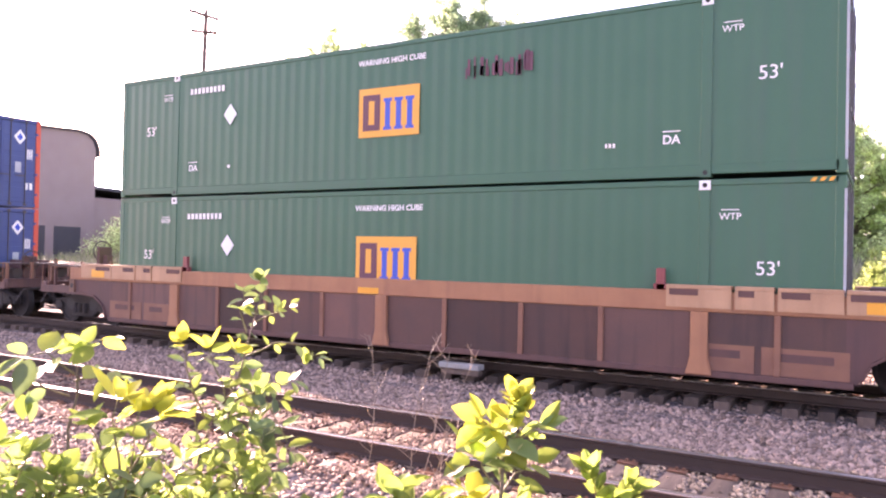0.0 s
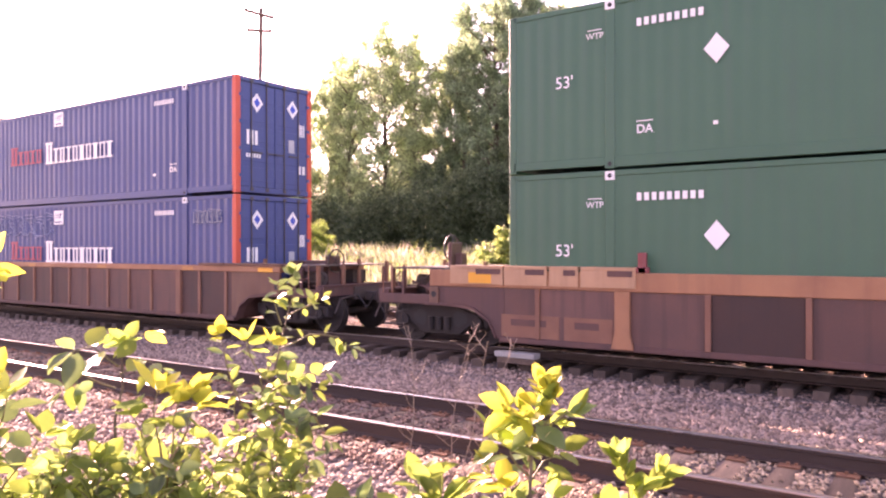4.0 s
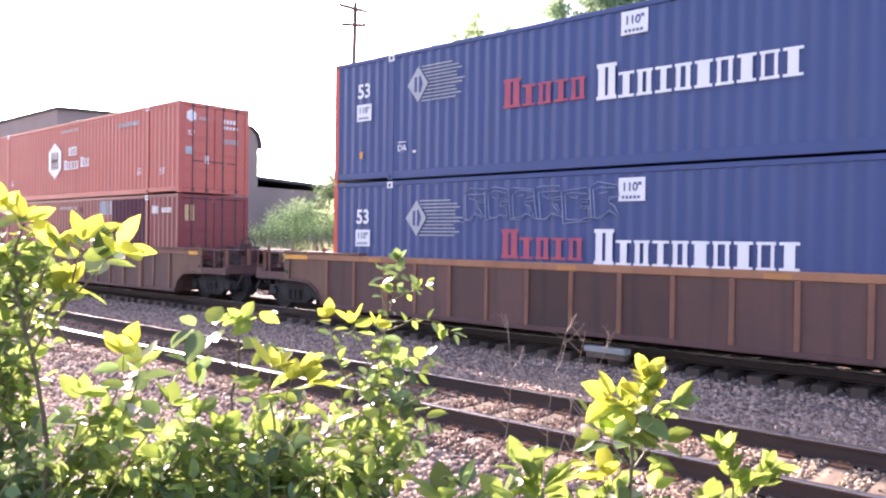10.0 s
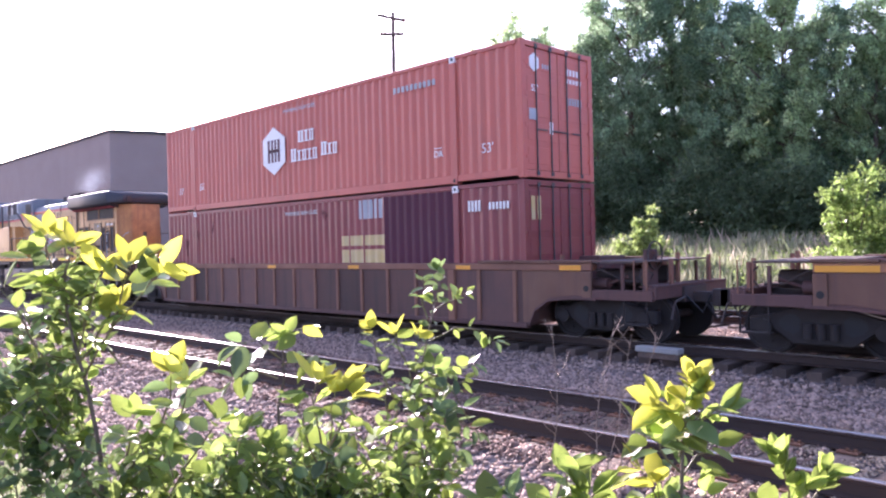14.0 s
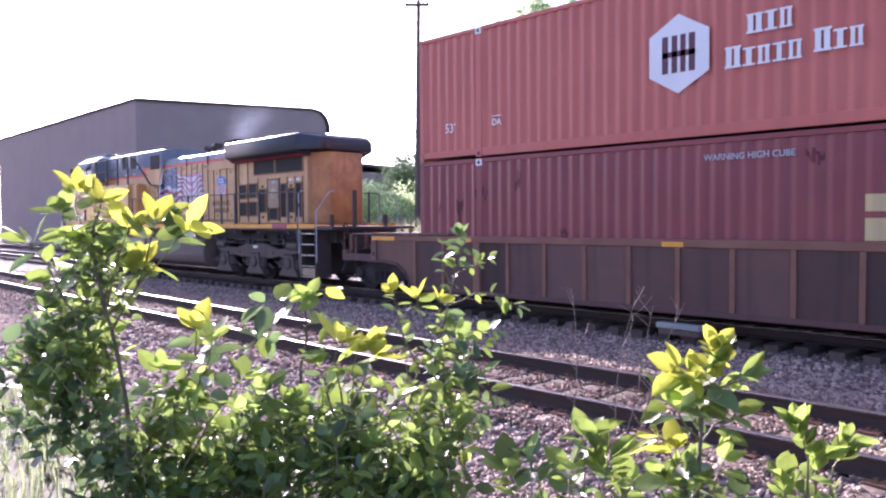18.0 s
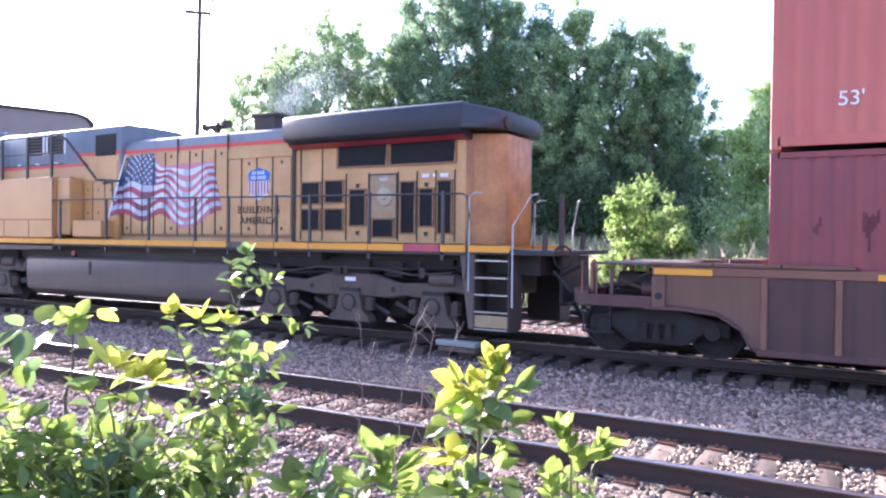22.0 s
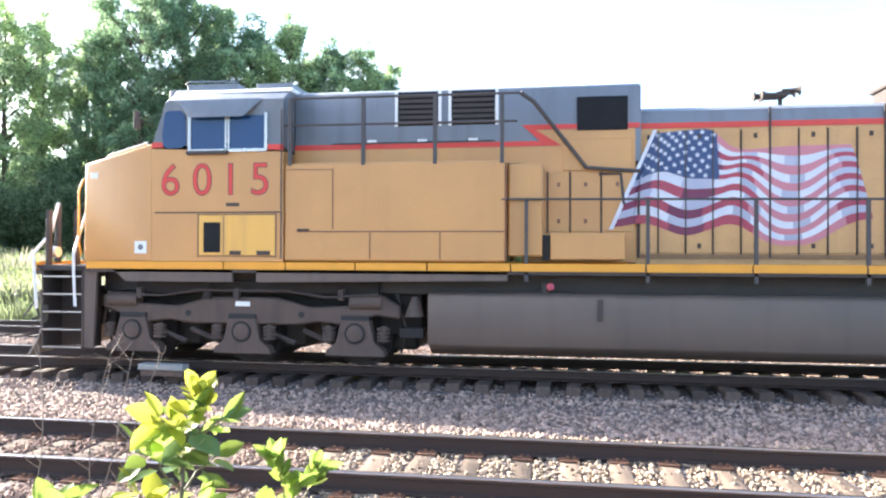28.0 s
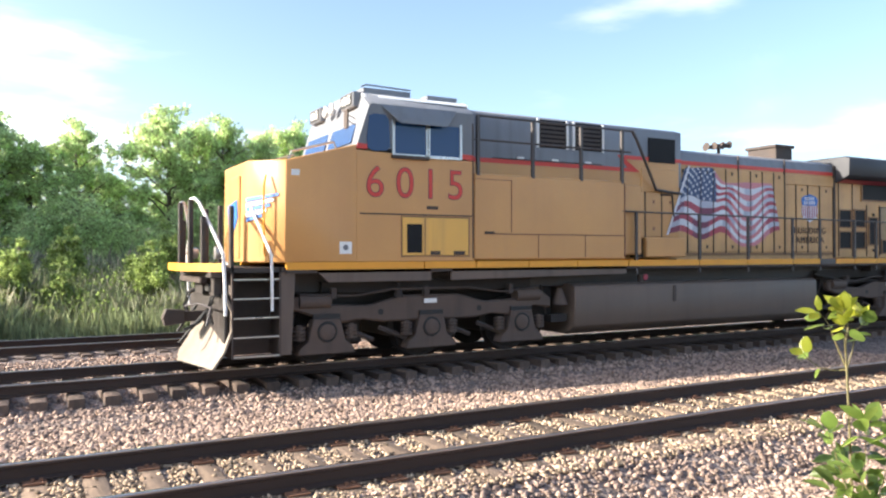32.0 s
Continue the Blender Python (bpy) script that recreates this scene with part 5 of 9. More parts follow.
part("deck", Shape().box(-10.66, 11.75, -1.5, 1.5, 1.68, 1.76), PILOT_SHADE_BLACK, loco)


def sill(side):
    ya, yb = sorted((side * 1.53, side * 1.45))
    part("sill", Shape().box(-9.75, 10.05, ya, yb, 1.66, 1.72), GRIME, loco)
    y0, y1 = sorted((side * 1.538, side * 1.46))
    cuts = [-9.75, -7.2, -6.1, -4.9, -3.7, -2.35, -0.25, 1.33, 2.95, 4.0, 4.62, 5.4, 6.35, 7.85, 8.7, 9.5, 10.05]
    for i, (a, b) in enumerate(zip(cuts, cuts[1:])):
        m = RAILING if i == 9 else (FADED_RED if i == 14 else YELLOW)
        part("sill_stripe", Shape().box(a + 0.012, b - 0.012, y0, y1, 1.715, 1.84), m, loco, "yellow reflective sill stripe" if m is YELLOW else "")
    skirt = [(-9.25, 1.72), (-9.0, 1.5), (-7.05, 1.5), (-7.05, 1.72)]
    part("skirt", Shape().prism(skirt, ya, yb), SKIRT, loco, "dusty grey skirt under the cab")
    part("skirt", Shape().prism([(-6.62, 1.72), (-6.62, 1.5), (-2.4, 1.56), (-2.4, 1.72)], ya, yb), SKIRT, loco)


both(sill)


# nose and cab
def cab_section(x, z_low, z_mid, z_top):
    return [(x, -S_CAB, z_low), (x, -S_CAB, z_mid), (x, -1.22, z_top), (x, 1.22, z_top), (x, S_CAB, z_mid), (x, S_CAB, z_low)]


cab = part("cab", Shape().loft([cab_section(-8.52, 1.84, 3.78, 3.79), cab_section(-6.15, 1.84, 3.7, 3.71)]), ARMOUR, loco, "yellow lower cab", bevel=0.015)
part("cab_top", Shape().loft([[(-8.5, -S_CAB, 3.86), (-8.5, -1.3, 3.87), (-8.5, 1.3, 3.87), (-8.5, S_CAB, 3.86), (-8.5, S_CAB, 3.84), (-8.5, -S_CAB, 3.84)], [(-8.27, -S_CAB, 4.56), (-8.27, -1.22, 4.78), (-8.27, 1.22, 4.78), (-8.27, S_CAB, 4.56), (-8.45, S_CAB, 3.84), (-8.45, -S_CAB, 3.84)], [(-8.2, -S_CAB, 4.6), (-8.2, -1.2, 4.83), (-8.2, 1.2, 4.83), (-8.2, S_CAB, 4.6), (-8.2, S_CAB, 3.83), (-8.2, -S_CAB, 3.83)], [(-6.15, -S_CAB, 4.58), (-6.15, -1.2, 4.8), (-6.15, 1.2, 4.8), (-6.15, S_CAB, 4.58), (-6.15, S_CAB, 3.75), (-6.15, -S_CAB, 3.75)]]), LOCO_GREY, cab, "grey upper cab")
part("cab_roof", Shape().loft([[(x, -1.3, 4.76), (x, -1.18, 4.84), (x, 1.18, 4.84), (x, 1.3, 4.76)] for x in (-8.26, -6.12)]), WHITE, cab, "pale cab roof", bevel=0.01)
both(lambda side: parts("cab_stripe", [Shape().prism(q, *sorted((side * (S_CAB + 0.006), side * (S_CAB - 0.03)))) for q in ([(-8.515, 3.8), (-8.49, 3.89), (-8.31, 3.88), (-8.31, 3.79)], [(-6.42, 3.73), (-6.42, 3.82), (-6.15, 3.81), (-6.15, 3.72)])], STRIPE_RED, cab, "thin red stripe"))
nose = Shape()
low = [(-8.5, -S_CAB), (-9.77, -S_CAB), (-10.22, -0.8), (-10.22, 0.8), (-9.77, S_CAB), (-8.5, S_CAB)]
top = [(-8.5, -S_CAB, 3.87), (-9.75, -S_CAB, 3.53), (-10.2, -0.8, 3.57), (-10.2, 0.8, 3.57), (-9.75, S_CAB, 3.53), (-8.5, S_CAB, 3.87)]
nose.loft([[(x, y, 1.84) for x, y in low], top])
nose_part = part("nose", nose, ARMOUR, loco, "yellow short nose with chamfered front", bevel=0.02)
part("nose_door", Shape().box(-10.25, -10.2, -0.42, 0.32, 1.9, 3.35), ARMOUR, nose_part, bevel=0.02)
parts("nose_rail", Shape().tube([(-10.02, -1.26, 1.95), (-10.05, -1.3, 2.2), (-10.05, -1.3, 3.1), (-10.0, -1.25, 3.3)], 0.018, 6), YELLOW, nose_part)
part("nose_emblem", Shape().prism([(-0.62, 0.12), (0.05, 0.2), (0.1, -0.1), (-0.1, -0.3), (-0.3, -0.42), (-0.36, -0.2), (-0.55, -0.22)], -0.003, 0.004), SHIELD_BLUE, nose_part, "plain blue and white winged emblem", at=pose(-10.262, -0.3, 2.72, 0, 0, -90))
for k in range(5):
    bar = [(-0.42, 0.16 - k * 0.085), (0.3 - k * 0.09, 0.24 - k * 0.085), (0.3 - k * 0.09, 0.29 - k * 0.085), (-0.42, 0.23 - k * 0.085)]
    part("emblem_feather", Shape().prism(bar, -0.004, 0.004), WHITE if k % 2 else SHIELD_BLUE, nose_part, at=pose(-10.0, -1.176, 2.7, 0, 0, -58.9))
parts("nose_rail", Shape().tube([(-9.6, -1.2, 3.58), (-9.55, -1.2, 3.72), (-8.8, -1.2, 3.93), (-8.75, -1.2, 3.82)], 0.022, 6).tube([(-9.55, 0.7, 3.6), (-9.5, 0.7, 3.73), (-8.9, 0.7, 3.92), (-8.85, 0.7, 3.8)], 0.018, 6), STEEL, nose_part)
part("nose_plate", Shape().box(-9.66, -9.52, -S_CAB - 0.004, -S_CAB, 3.28, 3.38), WHITE, nose_part)
# windscreens
for y0, y1 in ((-1.28, -0.1), (0.1, 1.28)):
    part("windscreen", Shape().add([(-8.52, y0, 3.92), (-8.52, y1, 3.92), (-8.3, y1, 4.56), (-8.3, y0, 4.56), (-8.49, y0, 3.92), (-8.49, y1, 3.92), (-8.265, y1, 4.56), (-8.265, y0, 4.56)], [(0, 1, 2, 3), (7, 6, 5, 4), (0, 4, 5, 1), (1, 5, 6, 2), (2, 6, 7, 3), (3, 7, 4, 0)]), GLASS, cab, "windscreen pane with sky blue in its colour")
parts("number_board", [Shape().box(-8.42, -8.1, -1.15, -0.55, 4.59, 4.87), Shape().box(-8.42, -8.1, 0.55, 1.15, 4.59, 4.87)], LOCO_GREY, cab, bevel=0.02)
for y in (-0.85, 0.85):
    part("number_board_glass", Shape().box(-8.428, -8.42, y - 0.27, y + 0.27, 4.62, 4.84), BLACK, cab)
    lettering("6015", 0.2, WHITE, cab, -8.434, y, 4.73, 0.004, 1.0, turn=-90)
parts("headlight", [Shape().disc((-8.42, 0.16, 4.7), (-1, 0, 0), [(0, 0.12), (0.05, 0.12), (0.06, 0.09), (0.03, 0.05)], 16), Shape().disc((-8.42, -0.16, 4.7), (-1, 0, 0), [(0, 0.12), (0.05, 0.12), (0.06, 0.09), (0.03, 0.05)], 16)], STEEL, cab, "paired round headlights")
part("mirror", Shape().box(-8.75, -8.72, -1.72, -1.56, 4.1, 4.42).tube([(-8.5, -1.5, 4.2), (-8.73, -1.64, 4.25)], 0.012, 5).tube([(-8.5, -1.5, 4.3), (-8.73, -1.64, 4.35)], 0.012, 5), GRIME, cab, bevel=0.01)


def cab_windows(side):
    y0, y1 = sorted((side * (S_CAB + 0.012), side * (S_CAB - 0.05)))
    part("side_window", Shape().prism([(-8.3, 3.82), (-8.32, 4.0), (-8.27, 4.38), (-8.2, 4.42), (-7.98, 4.42), (-7.9, 4.34), (-7.88, 3.86), (-7.94, 3.79), (-8.2, 3.77)], y0, y1), GLASS, cab, "rounded quarter window")
    for x0, x1 in ((-7.8, -7.16), (-7.1, -6.46)):
        pane = part("side_window", Shape().box(x0, x1, y0, y1, 3.75, 4.31), GLASS, cab, "sliding window with sky blue in its colour")
        fr = Shape()
        ya, yb = sorted((side * (S_CAB + 0.03), side * (S_CAB - 0.02)))
        for a, b, c, d in ((x0 - 0.04, x0 + 0.01, 3.71, 4.35), (x1 - 0.01, x1 + 0.04, 3.71, 4.35), (x0, x1, 3.7, 3.75)):
            fr.box(a, b, ya, yb, c, d)
        part("window_frame", fr, STEEL, pane)
    yo = side * (S_CAB + 0.16)
    part("sun_shade", Shape().add([(-8.05, side * S_CAB, 4.6), (-6.52, side * S_CAB, 4.6), (-6.8, yo, 4.29), (-7.75, yo, 4.29), (-8.05, side * S_CAB, 4.58), (-6.52, side * S_CAB, 4.58), (-6.8, yo, 4.27), (-7.75, yo, 4.27)], [(0, 1, 2, 3), (7, 6, 5, 4), (0, 4, 5, 1), (1, 5, 6, 2), (2, 6, 7, 3), (3, 7, 4, 0)]), LOCO_GREY, cab, "grey sun shade over the windows")
    part("arm_rest", Shape().box(-7.85, -7.12, *sorted((side * S_CAB, side * (S_CAB + 0.07))), 3.66, 3.72), GRIME, cab)
    ys, ye = sorted((side * (S_CAB + 0.012), side * (S_CAB - 0.01)))
    part("battery_door", Shape().box(-7.64, -6.28, ys, ye, 1.95, 2.63), ARMOUR_NEW, cab, "brighter yellow equipment door", bevel=0.008)
    yr = sorted((side * (S_CAB + 0.009), side * (S_CAB - 0.01)))
    part("door_rim", Shape().box(-7.665, -7.64, *yr, 1.92, 2.66).box(-6.28, -6.255, *yr, 1.92, 2.66).box(-7.64, -6.28, *yr, 2.63, 2.655).box(-7.64, -6.28, *yr, 1.925, 1.95), DOOR_EDGE, cab)
    part("door_edge", Shape().box(-7.2, -7.18, *sorted((side * (S_CAB + 0.015), side * S_CAB)), 1.96, 2.62), DOOR_EDGE, cab)
    part("vent", Shape().box(-7.55, -7.25, *sorted((side * (S_CAB + 0.016), side * S_CAB)), 2.0, 2.51), GRILLE, cab)
    parts("latch", Shape().box(-7.08, -6.88, *sorted((side * (S_CAB + 0.018), side * S_CAB)), 1.96, 2.03).box(-6.6, -6.36, *sorted((side * (S_CAB + 0.018), side * S_CAB)), 1.96, 2.03).box(-7.15, -6.92, *sorted((side * (S_CAB + 0.01), side * S_CAB)), 2.78, 2.84), GRIME, cab)
    parts("seam", Shape().box(-8.45, -6.2, *sorted((side * (S_CAB + 0.008), side * S_CAB)), 2.668, 2.69).box(-6.19, -6.165, *sorted((side * (S_CAB + 0.006), side * S_CAB)), 1.9, 4.4), GRIME, cab)
    part("sticker", Shape().box(-8.82, -8.6, *sorted((side * (S_CAB + 0.005), side * S_CAB)), 1.98, 2.19), WHITE, cab, "square white sticker")


both(cab_windows)
part("sticker", Shape().disc((-8.71, -S_CAB - 0.005, 2.09), (0, -1, 0), [(0, 0.05), (0.002, 0.05)], 12), LOCO_GREY, cab)
for digit, x in (("6", -8.165), ("0", -7.585), ("1", -7.075), ("5", -6.55)):
    lettering(digit, 0.77, STRIPE_RED, cab, x, -S_CAB - 0.008, 3.21, -0.004, 0.98, label="red road number with dark edges")
    lettering(digit, 0.77, LOGO_BROWN, cab, x, -S_CAB - 0.005, 3.21, 0.008, 0.98)
parts("roof_unit", [Shape().box(-8.15, -7.2, -1.0, 0.6, 4.83, 4.99).tube([(-8.2, -1.0, 4.99), (-8.1, -1.0, 5.04), (-7.2, -1.0, 5.02)], 0.02, 5), Shape().box(-6.85, -6.2, -1.0, 0.45, 4.81, 4.97).tube([(-6.8, -0.4, 4.95), (-6.6, -0.4, 5.04), (-6.3, -0.4, 4.95)], 0.02, 5)], LOCO_GREY, cab, "grey roof air unit", bevel=0.015)


# equipment cabinet behind the cab, wide below and narrow above
def equipment(side):
    ya, yb = sorted((side * (S_CAB - 0.03), side * 0.4))
    body = part("equipment_cabinet", Shape().box(-6.14, -2.42, ya, yb, 1.86, 3.5), ARMOUR, loco, "plain yellow equipment cabinet", bevel=0.03)
    yo, yi = sorted((side * (S_CAB - 0.02), side * (S_CAB - 0.05)))
    parts("seam", Shape().box(-5.9, -2.45, yo, yi, 2.345, 2.365).box(-5.3, -5.285, yo, yi, 2.4, 3.4).box(-6.1, -5.3, yo, yi, 3.38, 3.392).box(-2.44, -2.42, yo, yi, 1.9, 3.45), RIB_RUST, body)
    part("hinge", Shape().box(-5.9, -5.7, *sorted((side * S_CAB, side * (S_CAB - 0.03))), 2.36, 2.4), GRIME, body)
    yc, yd = sorted((side * 1.42, side * 0.4))
    part("air_box", Shape().box(-2.4, -1.85, yc, yd, 1.95, 3.45), ARMOUR, loco, "tall yellow box", bevel=0.03)
    part("low_box", Shape().box(-1.72, -0.55, yc, yd, 1.9, 2.33), ARMOUR, loco, "low yellow box", bevel=0.02)
    part("low_panel", Shape().box(-1.85, -1.72, *sorted((side * 1.3, side * 0.4)), 1.9, 2.3), BLACK, loco)
    # upper grey hood with louvres
    part("upper_hood", Shape().bar([(side * 0.0, 3.5), (side * (S_HOOD + 0.1), 3.5), (side * (S_HOOD + 0.1), 4.74), (side * 0.84, 4.81), (side * 0.0, 4.83)], -6.13, -0.28), LOCO_GREY, loco, "grey upper hood", bevel=0.015)
    y2, y3 = sorted((side * (S_HOOD + 0.112), side * (S_HOOD + 0.05)))
    part("hood_stripe", Shape().prism([(-6.13, 3.77), (-6.13, 3.86), (-1.9, 3.86), (-2.2, 4.13), (-0.3, 4.13), (-0.3, 4.05), (-1.98, 4.05), (-1.55, 3.78)], y2, y3), STRIPE_RED, loco, "red stripe that steps up")
    part("hood_lower", Shape().prism([(-6.13, 3.5), (-6.13, 3.77), (-1.6, 3.775), (-2.02, 4.045), (-0.37, 4.045), (-0.37, 1.86), (-2.2, 1.86), (-2.2, 3.5)], *sorted((side * (S_HOOD + 0.106), side * 0.5))), ARMOUR, loco, "yellow lower hood side")
    for x0, x1 in ((-4.3, -3.6), (-3.38, -2.64)):
        yy = side * (S_HOOD + 0.13)
        fr = parts("louvre_frame", Shape().box(x0 - 0.05, x0, *sorted((yy, side * (S_HOOD + 0.08))), 4.15, 4.74).box(x1, x1 + 0.05, *sorted((yy, side * (S_HOOD + 0.08))), 4.15, 4.74), WHITE, loco, "pale bolted louvre frame")[0]
        part("louvre_back", Shape().box(x0, x1, *sorted((side * (S_HOOD + 0.104), side * (S_HOOD + 0.09))), 4.16, 4.73), GRILLE, fr)
        for k in range(6):
            z = 4.18 + k * 0.09
            part("slat", Shape().add([(x0, side * (S_HOOD + 0.106), z + 0.06), (x1, side * (S_HOOD + 0.106), z + 0.06), (x1, yy, z), (x0, yy, z), (x0, side * (S_HOOD + 0.106), z + 0.066), (x1, side * (S_HOOD + 0.106), z + 0.066), (x1, yy, z + 0.012), (x0, yy, z + 0.012)], [(0, 1, 2, 3), (7, 6, 5, 4), (2, 6, 7, 3), (0, 4, 5, 1)]), GRIME, fr)
    part("vent", Shape().box(-1.3, -0.49, *sorted((side * (S_HOOD + 0.12), side * (S_HOOD + 0.08))), 4.02, 4.57), GRILLE, loco, "black square vent")
    parts("cable_duct", Shape().tube([(-2.2, side * 1.5, 4.57), (-2.0, side * 1.4, 4.45), (-1.15, side * 1.12, 3.4), (-0.3, side * 1.05, 3.34)], 0.035, 6).tube([(-0.95, side * 1.06, 3.3), (-0.6, side * 1.06, 3.3), (-0.55, side * 1.06, 2.8)], 0.025, 6), RAILING, loco)
    part("access_panel", Shape().box(-1.52, -0.42, *sorted((side * (S_HOOD + 0.125), side * S_HOOD)), 3.36, 3.88), ARMOUR, loco, bevel=0.01)
    for a, b in ((-1.76, -1.43), (-1.39, -0.93), (-0.89, -0.42)):
        d = part("hood_door", Shape().box(a, b, *sorted((side * (S_HOOD + 0.122), side * S_HOOD)), 2.36, 3.33), ARMOUR, loco, bevel=0.006)
        for z in (2.5, 3.1):
            part("latch", Shape().box((a + b) / 2 - 0.025, (a + b) / 2 + 0.025, *sorted((side * (S_HOOD + 0.13), side * S_HOOD)), z, z + 0.07), RIB_RUST, d)
    for x in (-1.78, -1.41, -0.91):
        part("door_gap", Shape().box(x - 0.012, x + 0.012, *sorted((side * (S_HOOD + 0.118), side * S_HOOD)), 2.34, 3.35), GRIME, loco)
    part("grab_line", Shape().tube([(-5.44, side * (S_HOOD + 0.13), 3.87), (-2.65, side * (S_HOOD + 0.13), 3.88)], 0.01, 5), GRIME, loco)
    for x in (-4.75, -3.88, -3.01):
        part("sticker", Shape().box(x - 0.08, x + 0.08, *sorted((side * (S_HOOD + 0.116), side * S_HOOD)), 3.89, 3.93), WHITE, loco)
    for x in (-4.66, -3.49):
        part("seam", Shape().box(x - 0.007, x + 0.007, *sorted((side * (S_CAB - 0.02), side * (S_CAB - 0.05))), 1.9, 2.34), RIB_RUST, body)
    # upper railing
    rail = Shape().tube([(-6.05, side * 1.5, 4.58), (-2.2, side * 1.5, 4.57)], 0.02, 6).tube([(-6.2, side * 1.5, 4.13), (-2.25, side * 1.5, 4.12)], 0.02, 6)
    up = parts("upper_railing", rail, RAILING, loco, "grey railing along the cabinet top")[0]
    for x in (-6.04, -4.78, -3.58, -2.49):
        part("post", Shape().box(x - 0.03, x + 0.03, *sorted((side * 1.53, side * 1.47)), 3.45, 4.58), RAILING, up)


both(equipment)

# engine hood
engine = part("engine_hood", Shape().bar([(-S_HOOD, 1.84), (-S_HOOD, 4.15), (-0.86, 4.33), (-0.6, 4.42), (0.6, 4.42), (0.86, 4.33), (S_HOOD, 4.15), (S_HOOD, 1.84)], -0.36, 5.46), ARMOUR_OLD, loco, "yellow engine hood with many doors")
part("hood_roof", Shape().bar([(-0.94, 4.13), (-0.875, 4.335), (-0.61, 4.43), (0.61, 4.43), (0.875, 4.335), (0.94, 4.13)], -0.34, 5.45), LOCO_GREY, engine, "grey rounded hood roof")


def hood_side(side):
    y0, y1 = sorted((side * (S_HOOD + 0.012), side * (S_HOOD - 0.02)))
    part("hood_stripe", Shape().box(-0.34, 5.45, y0, y1, 4.04, 4.13), STRIPE_RED, engine, "red stripe under the roof")
    doors = [-0.3, 0.0, 0.43, 0.85, 1.28, 1.72, 2.15, 2.58, 3.01, 3.42, 3.86, 4.33, 4.81, 5.35]
    for i, (a, b) in enumerate(zip(doors, doors[1:])):
        if i:
            part("door_gap", Shape().box(a - 0.009, a + 0.009, *sorted((side * (S_HOOD + 0.033), side * (S_HOOD - 0.01))), 2.0, 4.0 if a < 3.4 else 3.74), GRIME, engine)
        d = part("hood_door", Shape().box(a + 0.012, b - 0.012, *sorted((side * (S_HOOD + 0.018), side * (S_HOOD - 0.01))), 2.02, 3.98 if a < 3.4 else 3.72), ARMOUR_OLD, engine, bevel=0.006)
        for z in ((2.1, 3.86) if a < 3.4 else (2.1, 3.58)):
            if i % 2 == 0:
                parts("latch", Shape().box((a + b) / 2 - 0.028, (a + b) / 2 + 0.028, *sorted((side * (S_HOOD + 0.028), side * S_HOOD)), z, z + 0.075), GRIME, d)
    part("hood_band", Shape().box(3.43, 5.4, *sorted((side * (S_HOOD + 0.03), side * S_HOOD)), 3.74, 3.98), ARMOUR_OLD, engine, bevel=0.008)
    part("foot_band", Shape().box(-0.32, 5.36, *sorted((side * (S_HOOD + 0.022), side * S_HOOD)), 1.93, 2.0), DOOR_EDGE, engine, "dirty strip at the foot of the doors")
    parts("seam", Shape().box(1.705, 1.735, *sorted((side * (S_HOOD + 0.025), side * S_HOOD)), 1.95, 4.35).box(3.405, 3.435, *sorted((side * (S_HOOD + 0.035), side * S_HOOD)), 1.95, 4.35).box(-0.33, -0.29, *sorted((side * (S_HOOD + 0.03), side * S_HOOD)), 1.95, 4.3).box(5.38, 5.46, *sorted((side * (S_HOOD + 0.035), side * S_HOOD)), 1.86, 4.3), GRIME, engine)


both(hood_side)


part("exhaust_outlet", Shape().box(3.75, 4.4, -0.45, 0.45, 4.4, 4.78).box(3.7, 4.45, -0.49, 0.49, 4.76, 4.84), GRIME, engine, "sooty exhaust stack", bevel=0.015)
horn = Shape()
for dy, dx, ln in ((-0.16, -1, 0.34), (0.0, -1, 0.44), (0.16, -1, 0.3), (-0.08, 1, 0.3), (0.1, 1, 0.26)):
    horn.disc((2.12, dy, 4.74 + 0.04 * dx), (dx, 0, 0), [(0.0, 0.03), (ln * 0.7, 0.035), (ln * 0.9, 0.06), (ln, 0.1)], 12)
horn.box(2.02, 2.22, -0.2, 0.2, 4.68, 4.74).box(2.09, 2.15, -0.03, 0.03, 4.4, 4.68)
part("air_horn", horn, GRIME, loco, "cluster of air horns")


# flag mural on the near side
FY = -S_HOOD - 0.024


def mural_y(x):
    """The wall steps out ahead of the engine doors."""
    return -S_HOOD - 0.132 if x < -0.33 else FY



def flag_edge(u, places, heights):
    """A smooth line through a few heights."""
    return sum(float(np.interp(u + d * 0.02, places, heights)) for d in (-2, -1, 0, 1, 2)) / 5


def flag_point(u, k):
    """A point of the waving cloth: u along its length, k of 13 stripes down."""
    top_z = flag_edge(u, (0, 0.31, 0.39, 0.48, 0.69, 1.0), (3.96, 4.03, 3.72, 3.67, 3.72, 3.73))
    low_z = flag_edge(u, (0, 0.14, 0.3, 0.48, 0.63, 0.78, 0.91, 1.0), (2.42, 2.52, 2.27, 2.53, 2.13, 2.16, 2.5, 2.58))
    c = flag_edge(u, (0, 0.34, 0.62, 1.0), (0.52, 0.38, 0.54, 0.54))
    q = c * k / 7 if k <= 7 else c + (1 - c) * (k - 7) / 6
    x = (-0.08 - 0.68 * q) + u * (3.0 + 1.0 * q)
    wave = 0.11 * math.sin(2 * math.pi * (u * 2.3 + 0.12 * q + 0.05)) * min(1.0, 5 * q * (1 - q)) * min(1.0, u * 6)
    return x, mural_y(x), top_z + (low_z - top_z) * q + wave


